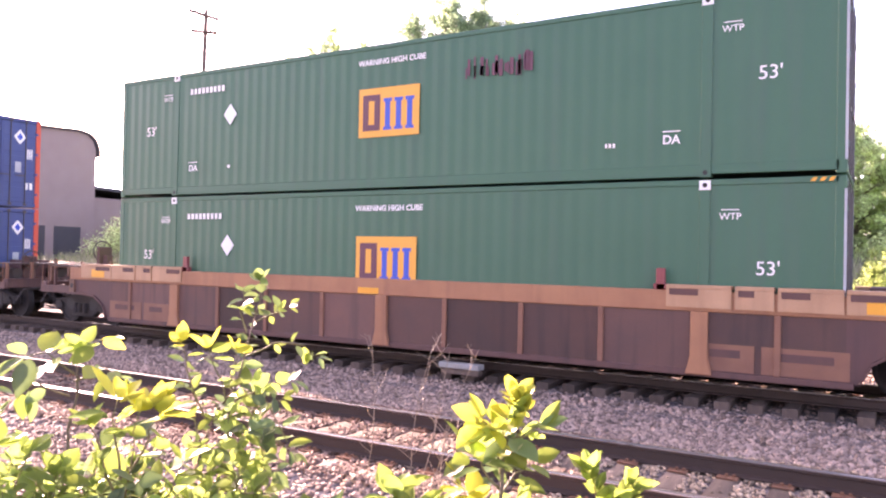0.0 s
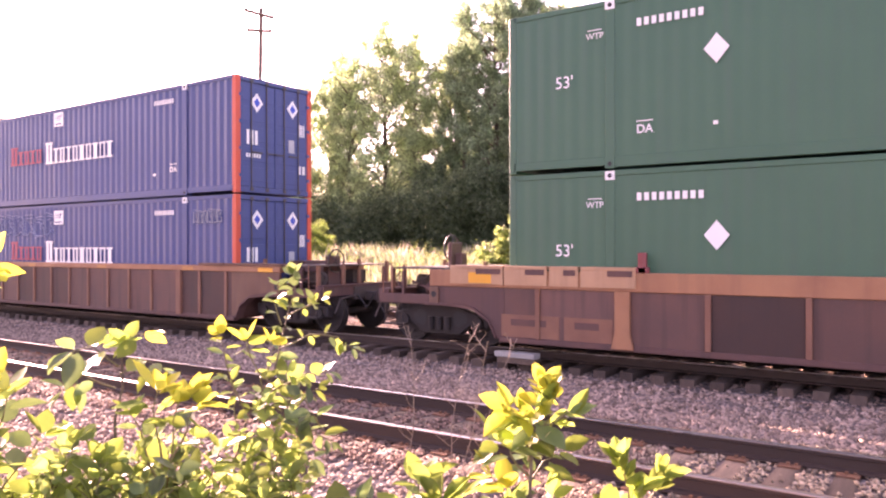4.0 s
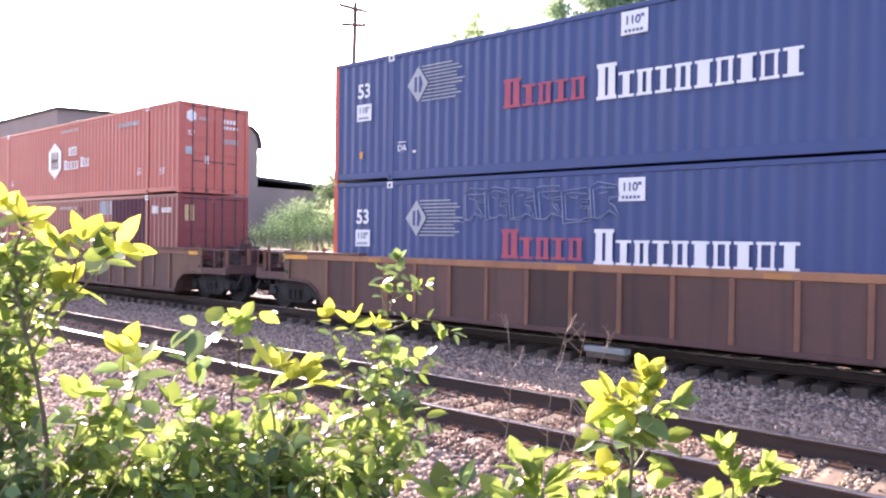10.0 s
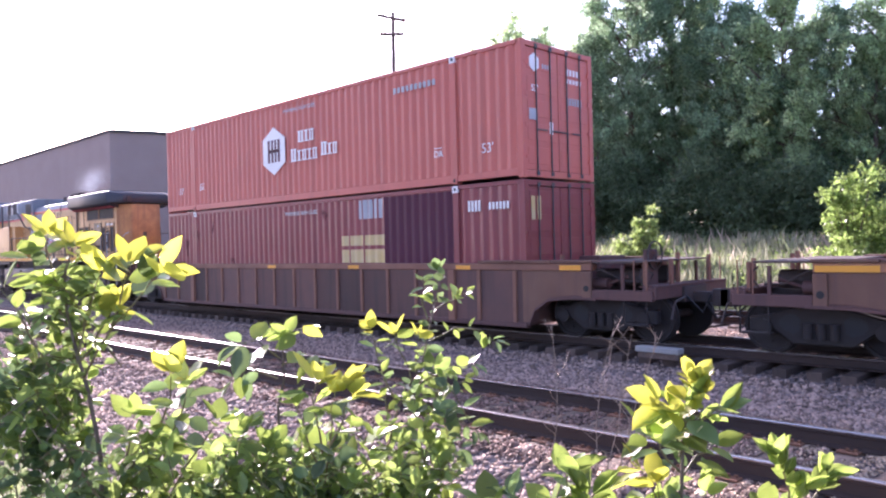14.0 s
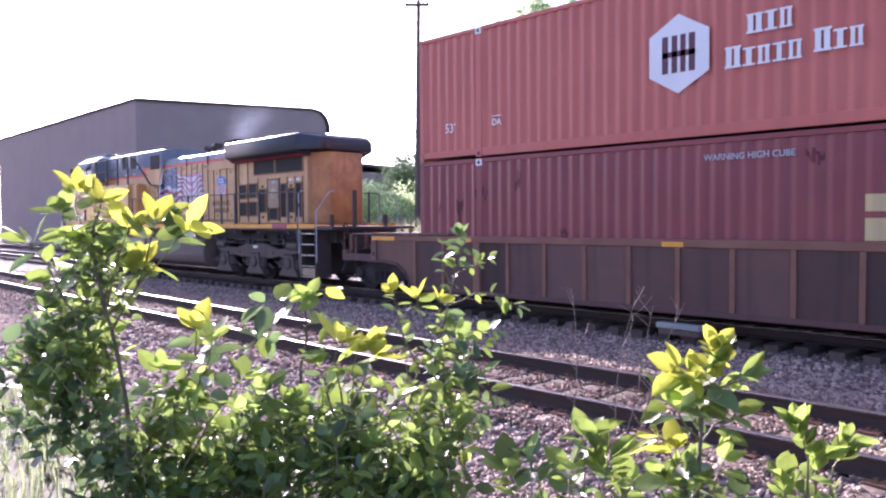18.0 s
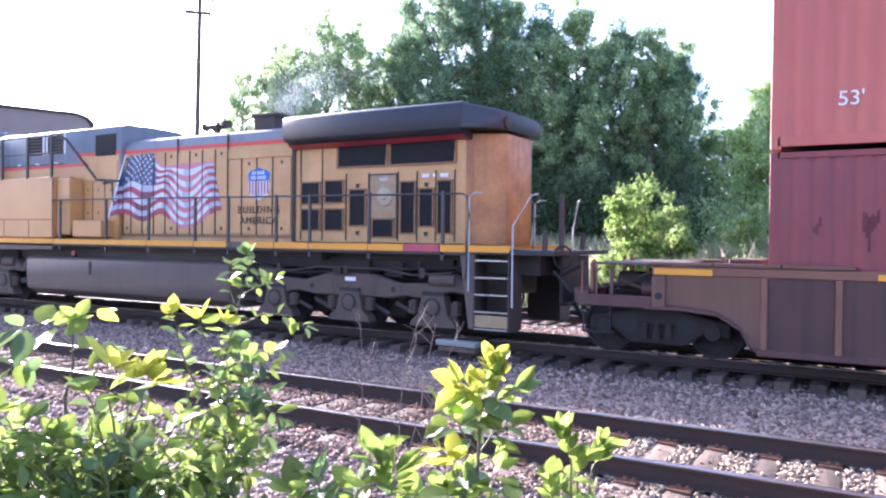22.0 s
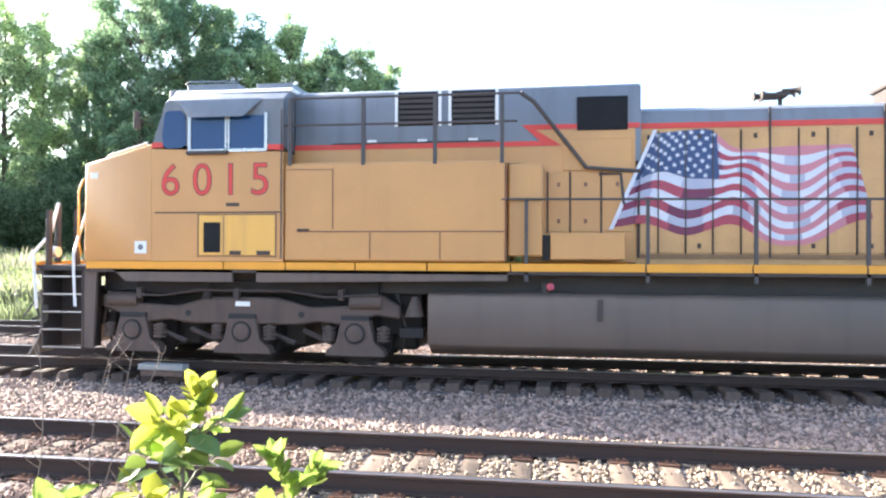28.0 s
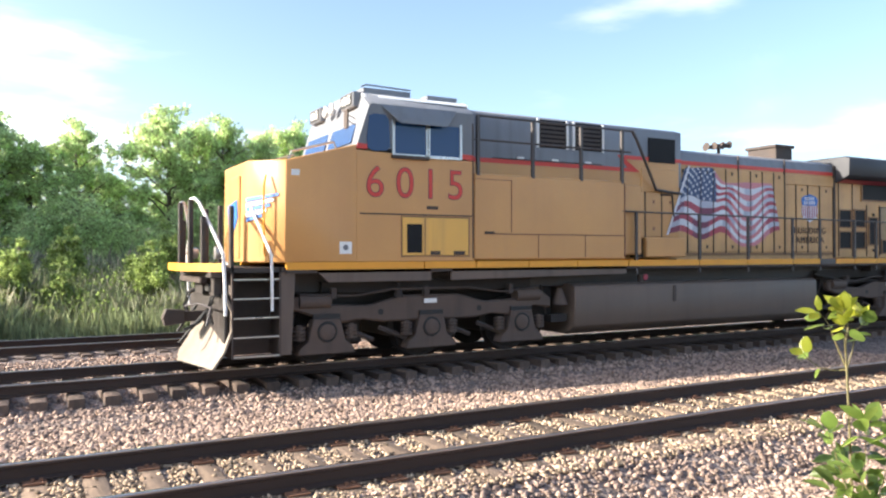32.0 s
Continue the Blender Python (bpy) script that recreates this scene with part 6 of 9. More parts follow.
def flag_strip(k, u0, u1, n=30):
    """Stripe k of 13, between two parts of the length."""
    v = [flag_point(u0 + (u1 - u0) * i / n, j) for i in range(n + 1) for j in (k, k + 1)]
    return Shape().add(v, [(2 * i, 2 * i + 1, 2 * i + 3, 2 * i + 2) for i in range(n)])


mural = part("flag_mural", flag_strip(0, 0.33, 1.0), FLAG_PALE_RED, loco, "painted waving flag with stars and stripes")
FOLDS = (((0.0, 0.09), FLAG_GREY, FLAG_SHADE_RED), ((0.09, 0.22), FLAG_WHITE, FLAG_RED), ((0.22, 0.36), FLAG_GREY, FLAG_SHADE_RED), ((0.36, 0.48), FLAG_WHITE, FLAG_RED), ((0.48, 0.55), FLAG_GREY, FLAG_RED), ((0.55, 0.68), FLAG_WHITE, FLAG_PALE_RED), ((0.68, 0.75), FLAG_GREY, FLAG_PALE_RED), ((0.75, 0.9), FLAG_WHITE, FLAG_PALE_RED), ((0.9, 1.0), FLAG_GREY, FLAG_RED))
for k in range(1, 13):
    for (u0, u1), pale, dark in FOLDS:
        u0, u1 = u0 and u0 + 0.012 * (k % 5) - 0.02, u1 if u1 == 1.0 else u1 + 0.012 * (k % 5) - 0.02
        u0 = max(u0, 0.3) if k < 7 else u0
        if u1 - u0 > 0.01:
            part("flag_stripe", flag_strip(k, u0, u1, 10), pale if k % 2 else dark, mural)
canton = Shape()
rows = [flag_strip(k, 0.0, 0.33 + 0.008 * k, 10).v for k in range(7)]
lines = [[r[2 * i] for i in range(11)] for r in rows] + [[rows[6][2 * i + 1] for i in range(11)]]
canton.add([(x, y - 0.003, z) for line in lines for x, y, z in line], [(j * 11 + i, (j + 1) * 11 + i, (j + 1) * 11 + i + 1, j * 11 + i + 1) for j in range(7) for i in range(10)])
part("flag_canton", canton, FLAG_BLUE, mural)
stars = Shape()
for row in range(9):
    for col in range(6 - row % 2):
        u = 0.03 + (col + 0.5 * (row % 2)) * 0.057
        x, y_, z = flag_point(u, 0.4 + row * 0.76)
        pts = [(x + math.sin(t * math.pi / 5) * (0.05 if t % 2 == 0 else 0.02), mural_y(x) - 0.007, z + math.cos(t * math.pi / 5) * (0.05 if t % 2 == 0 else 0.02)) for t in range(10)]
        stars.add(pts + [(x, mural_y(x) - 0.007, z)], [(i, (i + 1) % 10, 10) for i in range(10)])
parts("flag_star", stars, FLAG_WHITE, mural)
part("flag_pole_edge", Shape().add([(-0.09, mural_y(-1) - 0.002, 4.0), (-0.03, mural_y(-1) - 0.002, 4.0), (-0.72, mural_y(-1) - 0.002, 2.4), (-0.79, mural_y(-1) - 0.002, 2.4)], [(0, 1, 2, 3)]), FLAG_WHITE, mural)

# shield and slogan
out = [(-0.33, 0.22), (-0.24, 0.3), (-0.14, 0.32), (0, 0.36), (0.14, 0.32), (0.24, 0.3), (0.33, 0.22), (0.3, 0.06), (-0.3, 0.06)]
shield = part("shield", Shape().prism(out, -0.004, 0.004), SHIELD_BLUE, loco, "blue shield over red and white upright stripes", at=pose(4.4, FY, 3.16))
low_part = [(-0.3, 0.055), (0.3, 0.055), (0.33, -0.1), (0.26, -0.28), (0.1, -0.33), (0, -0.38), (-0.1, -0.33), (-0.26, -0.28), (-0.33, -0.1)]
part("shield_field", Shape().prism(low_part, -0.004, 0.004), FLAG_WHITE, shield)
for k in range(7):
    x = -0.27 + k * 0.09
    part("shield_stripe", Shape().box(x - 0.02, x + 0.02, -0.007, -0.005, -0.28 + abs(x) * 0.2, 0.05), FLAG_RED, shield)
bars(shield, FLAG_WHITE, 0, -0.006, 0.24, 0.4, 0.08, 5)
bars(shield, FLAG_WHITE, 0, -0.006, 0.13, 0.46, 0.08, 7)
for shift in (-0.007, 0.007):
    lettering("BUILDING", 0.235, GRIME, loco, 4.4 + shift, FY - 0.008 - abs(shift + 0.007) * 0.15, 2.56, 0.0, 1.02, gap=1.24, label="dark slogan lettering")
    lettering("AMERICA", 0.235, GRIME, loco, 4.4 + shift, FY - 0.008 - abs(shift + 0.007) * 0.15, 2.315, 0.0, 1.02, gap=1.2)

# radiator section
radiator = part("radiator_body", Shape().box(5.46, 9.72, -S_HOOD, S_HOOD, 1.84, 4.0), ARMOUR_OLD, loco, "yellow radiator compartment", bevel=0.03)
part("rear_hood_end", Shape().loft([[(x, -h, 1.84), (x, -h, 3.98), (x, h, 3.98), (x, h, 1.84)] for x, h in ((9.7, S_HOOD - 0.004), (10.4, 0.6), (10.42, 0.58))]), ARMOUR_END, radiator, "orange-yellow chamfered rear end", bevel=0.02)
part("radiator_wing", Shape().bar([(-1.0, 3.86), (-1.36, 4.03), (-1.38, 4.48), (-1.25, 4.54), (1.25, 4.54), (1.38, 4.48), (1.36, 4.03), (1.0, 3.86)], 5.46, 9.82), RADIATOR_GREY, radiator, "dark overhanging radiator wings", bevel=0.02)
both(lambda side: part("wing_stripe", Shape().add([(5.47, side * 1.22, 3.93), (9.8, side * 1.22, 3.93), (9.8, side * 1.0, 3.857), (5.47, side * 1.0, 3.857)], [(0, 1, 2, 3)]), FLAG_RED, radiator, "dull red stripe under the wings"))
part("wing_end", Shape().loft([[(x, -h, 4.03), (x, -h, 4.46 - d), (x, -h + 0.12, 4.52 - d), (x, h - 0.12, 4.52 - d), (x, h, 4.46 - d), (x, h, 4.03)] for x, h, d in ((9.82, 1.36, 0.0), (10.45, 0.95, 0.14))]), RADIATOR_GREY, radiator, "dark sloping rear end of the wings", bevel=0.015)
part("rear_lamp", Shape().disc((10.42, -0.72, 4.16), (1, 0, 0), [(0, 0.12), (0.08, 0.12), (0.09, 0.08)], 14), GRIME, radiator)


def radiator_side(side):
    y0, y1 = sorted((side * (S_HOOD + 0.014), side * (S_HOOD - 0.02)))
    for a, b in ((6.66, 7.88), (7.99, 9.48)):
        sc = part("screen", Shape().prism([(a, 3.45), (b - 0.04, 3.45), (b, 3.95), (a, 3.95)], y0, y1), GRILLE, radiator, "black wire screen")
        fr = Shape()
        for p, q, r_, t in ((a - 0.05, b + 0.03, 3.41, 3.45), (a - 0.05, a, 3.45, 3.96), (b, b + 0.04, 3.45, 3.96)):
            fr.box(p, q, *sorted((side * (S_HOOD + 0.03), side * S_HOOD)), r_, t)
        part("screen_frame", fr, DOOR_EDGE, sc)
    for a, b, c, d in ((5.66, 6.14, 2.69, 3.13), (6.32, 6.77, 2.71, 3.15), (5.66, 6.14, 2.12, 2.55), (6.31, 6.77, 2.12, 2.55), (6.97, 7.35, 2.22, 2.95), (8.25, 8.56, 2.07, 3.08), (8.69, 8.98, 2.21, 2.93), (9.11, 9.4, 2.07, 3.08), (7.56, 8.05, 1.99, 2.33)):
        g = part("filter_screen", Shape().box(a, b, y0, y1, c, d), GRILLE, radiator, "black intake screen")
        fr = Shape()
        yo, yi = sorted((side * (S_HOOD + 0.03), side * S_HOOD))
        fr.box(a - 0.035, a, yo, yi, c - 0.03, d + 0.03).box(b, b + 0.035, yo, yi, c - 0.03, d + 0.03).box(a, b, yo, yi, d, d + 0.03).box(a, b, yo, yi, c - 0.03, c)
        part("screen_frame", fr, DOOR_EDGE, g)
        if d - c < 0.8 and a > 6.9 and c > 2.0:
            for z in (c - 0.15, d + 0.1):
                part("latch", Shape().box((a + b) / 2 - 0.045, (a + b) / 2 + 0.045, *sorted((side * (S_HOOD + 0.035), side * S_HOOD)), z, z + 0.03).box((a + b) / 2 - 0.025, (a + b) / 2 + 0.025, *sorted((side * (S_HOOD + 0.045), side * S_HOOD)), z - 0.05, z), PILOT_SHADE_BLACK, g, bevel=0.004)
    dr = part("access_door", Shape().box(7.48, 8.13, *sorted((side * (S_HOOD + 0.025), side * S_HOOD)), 2.36, 3.24), CAP, radiator, "grimy access door", bevel=0.01)
    part("door_rim", Shape().box(7.45, 7.48, *sorted((side * (S_HOOD + 0.03), side * S_HOOD)), 1.95, 3.27).box(8.13, 8.16, *sorted((side * (S_HOOD + 0.03), side * S_HOOD)), 1.95, 3.27).box(7.48, 8.13, *sorted((side * (S_HOOD + 0.03), side * S_HOOD)), 3.24, 3.27), PILOT_SHADE_BLACK, dr)
    part("sticker", Shape().box(7.72, 7.92, *sorted((side * (S_HOOD + 0.028), side * S_HOOD)), 3.12, 3.19), FADED_WHITE, dr)
    for x, z, w in ((8.83, 3.16, 0.16), (9.25, 3.16, 0.18), (9.02, 3.16, 0.05)):
        part("sticker", Shape().box(x - w / 2, x + w / 2, *sorted((side * (S_HOOD + 0.034), side * S_HOOD)), z, z + 0.07), WHITE, radiator, "small white sticker")
    part("round_cap", Shape().disc((7.85, side * (S_HOOD + 0.025), 2.8), (0, side, 0), [(0, 0.2), (0.02, 0.19), (0.035, 0.07), (0.06, 0.05)], 9), CAP_PALE, dr, "dirty round cap")
    for x in (5.62, 6.22, 6.86, 7.44, 8.17, 8.62, 9.05, 9.48):
        parts("seam", Shape().box(x - 0.01, x + 0.01, *sorted((side * (S_HOOD + 0.02), side * S_HOOD)), 1.9, 3.3 if x > 6.8 else 3.86), GRIME, radiator)


both(radiator_side)


# walkway railings
def railing(side):
    y = side * 1.5
    rail = Shape().tube([(-2.5, y, 2.87), (9.95, y, 2.79), (10.06, y, 2.74), (10.1, y, 2.4), (10.02, y, 1.2)], 0.02, 7)
    top_rail = part("handrail", rail, RAILING, loco, "grey handrail along the walkway")
    for x in (-2.1, -0.22, 1.38, 2.97, 4.02, 5.44, 6.36, 7.87, 9.55):
        part("post", Shape().box(x - 0.028, x + 0.028, *sorted((y + side * 0.03, y - side * 0.02)), 1.55, 2.85), RAILING, top_rail)
    parts("handrail", Shape().tube([(10.98, y, 0.75), (10.98, y, 2.2), (11.2, y * 0.8, 2.75), (11.28, y * 0.72, 2.78)], 0.018, 7).tube([(10.1, y, 1.0), (10.1, y, 2.72), (10.2, y, 2.8), (10.36, y, 2.8)], 0.016, 7), FADED_WHITE, loco, "white grab rail at the rear steps")
    parts("handrail", Shape().tube([(-9.97, y, 1.05), (-9.98, y * 1.02, 1.6), (-9.99, y * 1.02, 1.96), (-10.08, y * 0.8, 2.4), (-10.15, y * 0.61, 2.75)], 0.026, 7).tube([(-10.72, y, 1.0), (-10.74, y * 1.02, 1.6), (-10.76, y * 1.02, 1.98), (-10.8, y * 0.68, 2.34), (-10.95, y * 0.42, 2.84), (-11.0, y * 0.36, 2.92), (-11.06, y * 0.3, 2.9)], 0.028, 7), WHITE, loco, "white grab rail at the steps")
    part("rail_post", Shape().box(-11.1, -11.02, *sorted((y * 0.34, y * 0.27)), 1.8, 2.9).box(-10.98, -10.9, *sorted((y * 0.62, y * 0.56)), 1.8, 2.6), PILOT_SHADE_BLACK, loco, "black end post", bevel=0.01)
    # stepwells
    for x0, x1, name in ((-10.62, -9.82, "front"), (10.2, 10.92, "rear")):
        well = part("step_well", Shape().box(x0 + 0.03, x1 - 0.03, *sorted((side * 0.98, side * 0.95)), 0.3, 1.76), GRIME, loco, "dark step well")
        for e0 in (x0, x1 - 0.03):
            part("well_side", Shape().box(e0, e0 + 0.03, *sorted((side * 1.5, side * 0.95)), 0.3, 1.76), GRIME, well)
        if name == "rear":
            part("kick_plate", Shape().box(x0 + 0.03, x1 - 0.03, *sorted((side * 1.49, side * 1.46)), 0.36, 0.58), CAP, well, "dirty lowest step plate")
        for k in range(5):
            z = 0.3 + k * 0.31
            part("tread", Shape().box(x0 + 0.03, x1 - 0.03, *sorted((side * 1.5, side * (1.3 - 0.0 * k))), z, z + 0.035), PILOT_SHADE_BLACK, well)
            part("tread_edge", Shape().box(x0 + 0.03, x1 - 0.03, *sorted((side * 1.51, side * 1.49)), z + 0.018, z + 0.04), STEEL, well)
        part("side_plate", Shape().prism([(x1 if name == "front" else x0 - 0.3, 1.76), (x1 + 0.25 if name == "front" else x0, 1.76), (x1 + 0.18 if name == "front" else x0, 0.32), (x1 if name == "front" else x0 - 0.1, 0.32)], *sorted((side * 1.48, side * 1.42))), SKIRT, well)
        if name == "rear":
            part("deck_edge", Shape().box(x0 - 0.1, x1, *sorted((side * 1.52, side * 1.44)), 1.72, 1.84), YELLOW, well)


both(railing)

# pilot, plough and front platform
for ex, label in ((-1, "worn steel snow plough"), (1, "dark end sheet")):
    part("pilot", Shape().box(*sorted((ex * 10.66, ex * 10.72)) if ex < 0 else (11.55, 11.62), -1.4 if ex < 0 else -0.7, 1.4 if ex < 0 else 0.7, 0.55 if ex < 0 else 0.8, 1.34 if ex < 0 else 1.66), PILOT_SHADE_BLACK, loco, bevel=0.01)
    parts("end_post", Shape().box(*sorted((ex * 10.62, ex * 10.56)) if ex < 0 else (11.5, 11.56), -0.62, -0.5, 1.75, 2.8).box(*sorted((ex * 10.62, ex * 10.56)) if ex < 0 else (11.5, 11.56), 0.5, 0.62, 1.75, 2.8 if ex < 0 else 2.1).box(*sorted((ex * 10.62, ex * 10.56)) if ex < 0 else (11.5, 11.56), -1.4, -1.3, 1.75, 2.75 if ex < 0 else 2.1), GRIME, loco)
plough = Shape()
rings = []
for y, dx in ((-1.48, 0.0), (-0.8, -0.14), (0.0, -0.3), (0.8, -0.14), (1.48, 0.0)):
    prof = [(-10.72, 1.3), (-10.62, 1.05), (-10.62, 0.75), (-10.74, 0.42), (-10.92, 0.16)]
    rings.append([(x + dx * (1.3 - z) * 0.8, y, z) for x, z in prof] + [(x + 0.035 + dx * (1.3 - z) * 0.8, y, z) for x, z in reversed(prof)])
plough.loft(rings)
part("snow_plough", plough, PLOUGH, loco, "curved worn steel snow plough")
part("coupler", Shape().box(-11.15, -10.7, -0.1, 0.1, 0.82, 1.0).prism([(-11.42, 0.76), (-11.46, 0.9), (-11.4, 1.05), (-11.1, 1.02), (-11.1, 0.8)], -0.17, 0.02).box(-11.36, -11.1, 0.02, 0.15, 0.8, 1.0), GRIME, loco, bevel=0.01)
part("cut_lever", Shape().tube([(-11.1, -0.2, 1.1), (-10.95, -0.6, 1.15), (-10.9, -1.3, 1.12), (-11.0, -1.45, 0.85)], 0.02, 6), RAILING, loco)
front = [(-10.64, -1.5), (-10.72, -1.5), (-11.22, -0.7), (-11.22, 0.7), (-10.72, 1.5), (-10.64, 1.5)]
platform = part("front_platform", Shape().loft([[(x, y, z) for x, y in front] for z in (1.71, 1.765)]), PILOT_SHADE_BLACK, loco, "black front walkway")
part("platform_edge", Shape().loft([[(x - 0.012, y * 1.006, z) for x, y in front[1:5]] + [(x + 0.02, y * 0.97, z) for x, y in reversed(front[1:5])] for z in (1.7, 1.83)]), YELLOW, platform, "yellow edge of the walkway")
part("pilot_beam", Shape().box(-10.92, -10.72, -1.35, 1.35, 1.6, 1.7).box(-10.84, -10.7, -1.2, -1.0, 1.3, 1.6).box(-10.84, -10.7, -0.3, 0.3, 1.3, 1.6), PILOT_SHADE_BLACK, loco, bevel=0.01)
part("anti_climber", Shape().box(-11.0, -10.86, -0.9, 0.9, 1.5, 1.6), GRIME, loco, bevel=0.015)
part("pilot_socket", Shape().box(-10.86, -10.7, -0.9, -0.6, 1.36, 1.5), BLACK, loco, bevel=0.02)
parts("hose_bracket", [Shape().tube([(-10.72, y, 1.32), (-10.85, y, 1.28), (-10.92, y - 0.03, 1.05), (-10.86, y - 0.05, 0.85)], 0.024, 6) for y in (-1.2, -1.05, 0.75, 0.95)], BLACK, loco)
parts("air_hose", [Shape().tube([(-10.75, -0.5, 1.1), (-11.1, -0.55, 0.7), (-11.25, -0.5, 0.5)], 0.025, 6), Shape().tube([(-10.75, -0.75, 1.2), (-11.0, -0.8, 0.85), (-11.25, -0.9, 0.75)], 0.025, 6), Shape().tube([(-10.75, 0.5, 1.1), (-11.1, 0.55, 0.6)], 0.025, 6)], BLACK, loco)
part("coupler", Shape().box(11.6, 11.9, -0.1, 0.1, 0.8, 1.02).box(11.85, 12.15, -0.18, 0.16, 0.74, 1.08), GRIME, loco, bevel=0.01)
parts("air_hose", [Shape().tube([(11.6, -0.5, 1.2), (11.95, -0.55, 0.75), (12.1, -0.45, 0.65)], 0.03, 6), Shape().tube([(11.6, -0.8, 1.3), (12.0, -0.85, 1.5), (11.95, -0.8, 1.7)], 0.03, 6), Shape().tube([(11.6, -1.1, 1.4), (11.95, -1.15, 1.05)], 0.03, 6), Shape().tube([(11.65, -0.3, 0.95), (11.85, -0.35, 0.5), (12.05, -0.3, 0.42), (12.2, -0.25, 0.75)], 0.03, 6)], BLACK, loco)
part("cable_socket", Shape().ring((11.75, -1.05, 1.65), (0.3, 1, 0), 0.2, 0.025, 14, 6), BLACK, loco, "looped black cable")
parts("ditch_light", [Shape().disc((-10.66, -1.0, 2.0), (-1, 0, 0), [(0, 0.1), (0.12, 0.11), (0.13, 0.08)], 12), Shape().disc((-10.66, 1.0, 2.0), (-1, 0, 0), [(0, 0.1), (0.12, 0.11), (0.13, 0.08)], 12)], STEEL, loco)

# tank
tank_outline = [(-1.1, 0.32), (-1.42, 0.5), (-1.45, 0.85), (-1.45, 1.3), (-1.35, 1.36), (1.35, 1.36), (1.45, 1.3), (1.45, 0.85), (1.42, 0.5), (1.1, 0.32)]
tank = part("fuel_tank", Shape().bar(tank_outline, -3.7, 3.97), TANK_GREY, loco, "dusty grey fuel tank", bevel=0.02)
both(lambda side: parts("filler", Shape().box(-0.98, -0.9, *sorted((side * 1.47, side * 1.44)), 0.93, 1.28).tube([(-1.8, side * 1.3, 1.36), (-1.8, side * 1.3, 1.52)], 0.07, 10), GRIME, tank))
both(lambda side: part("valve", Shape().disc((-1.72, side * 1.34, 1.47), (0, side, 0), [(0, 0.065), (0.05, 0.065), (0.06, 0.03)], 8), FADED_RED, tank, "red emergency valve"))
both(lambda side: part("bell", Shape().disc((-3.95, side * 1.25, 0.95), (0, 0, 1), [(0, 0.17), (0.08, 0.14), (0.2, 0.1), (0.32, 0.05)], 14), TRUCK_GREY, tank))


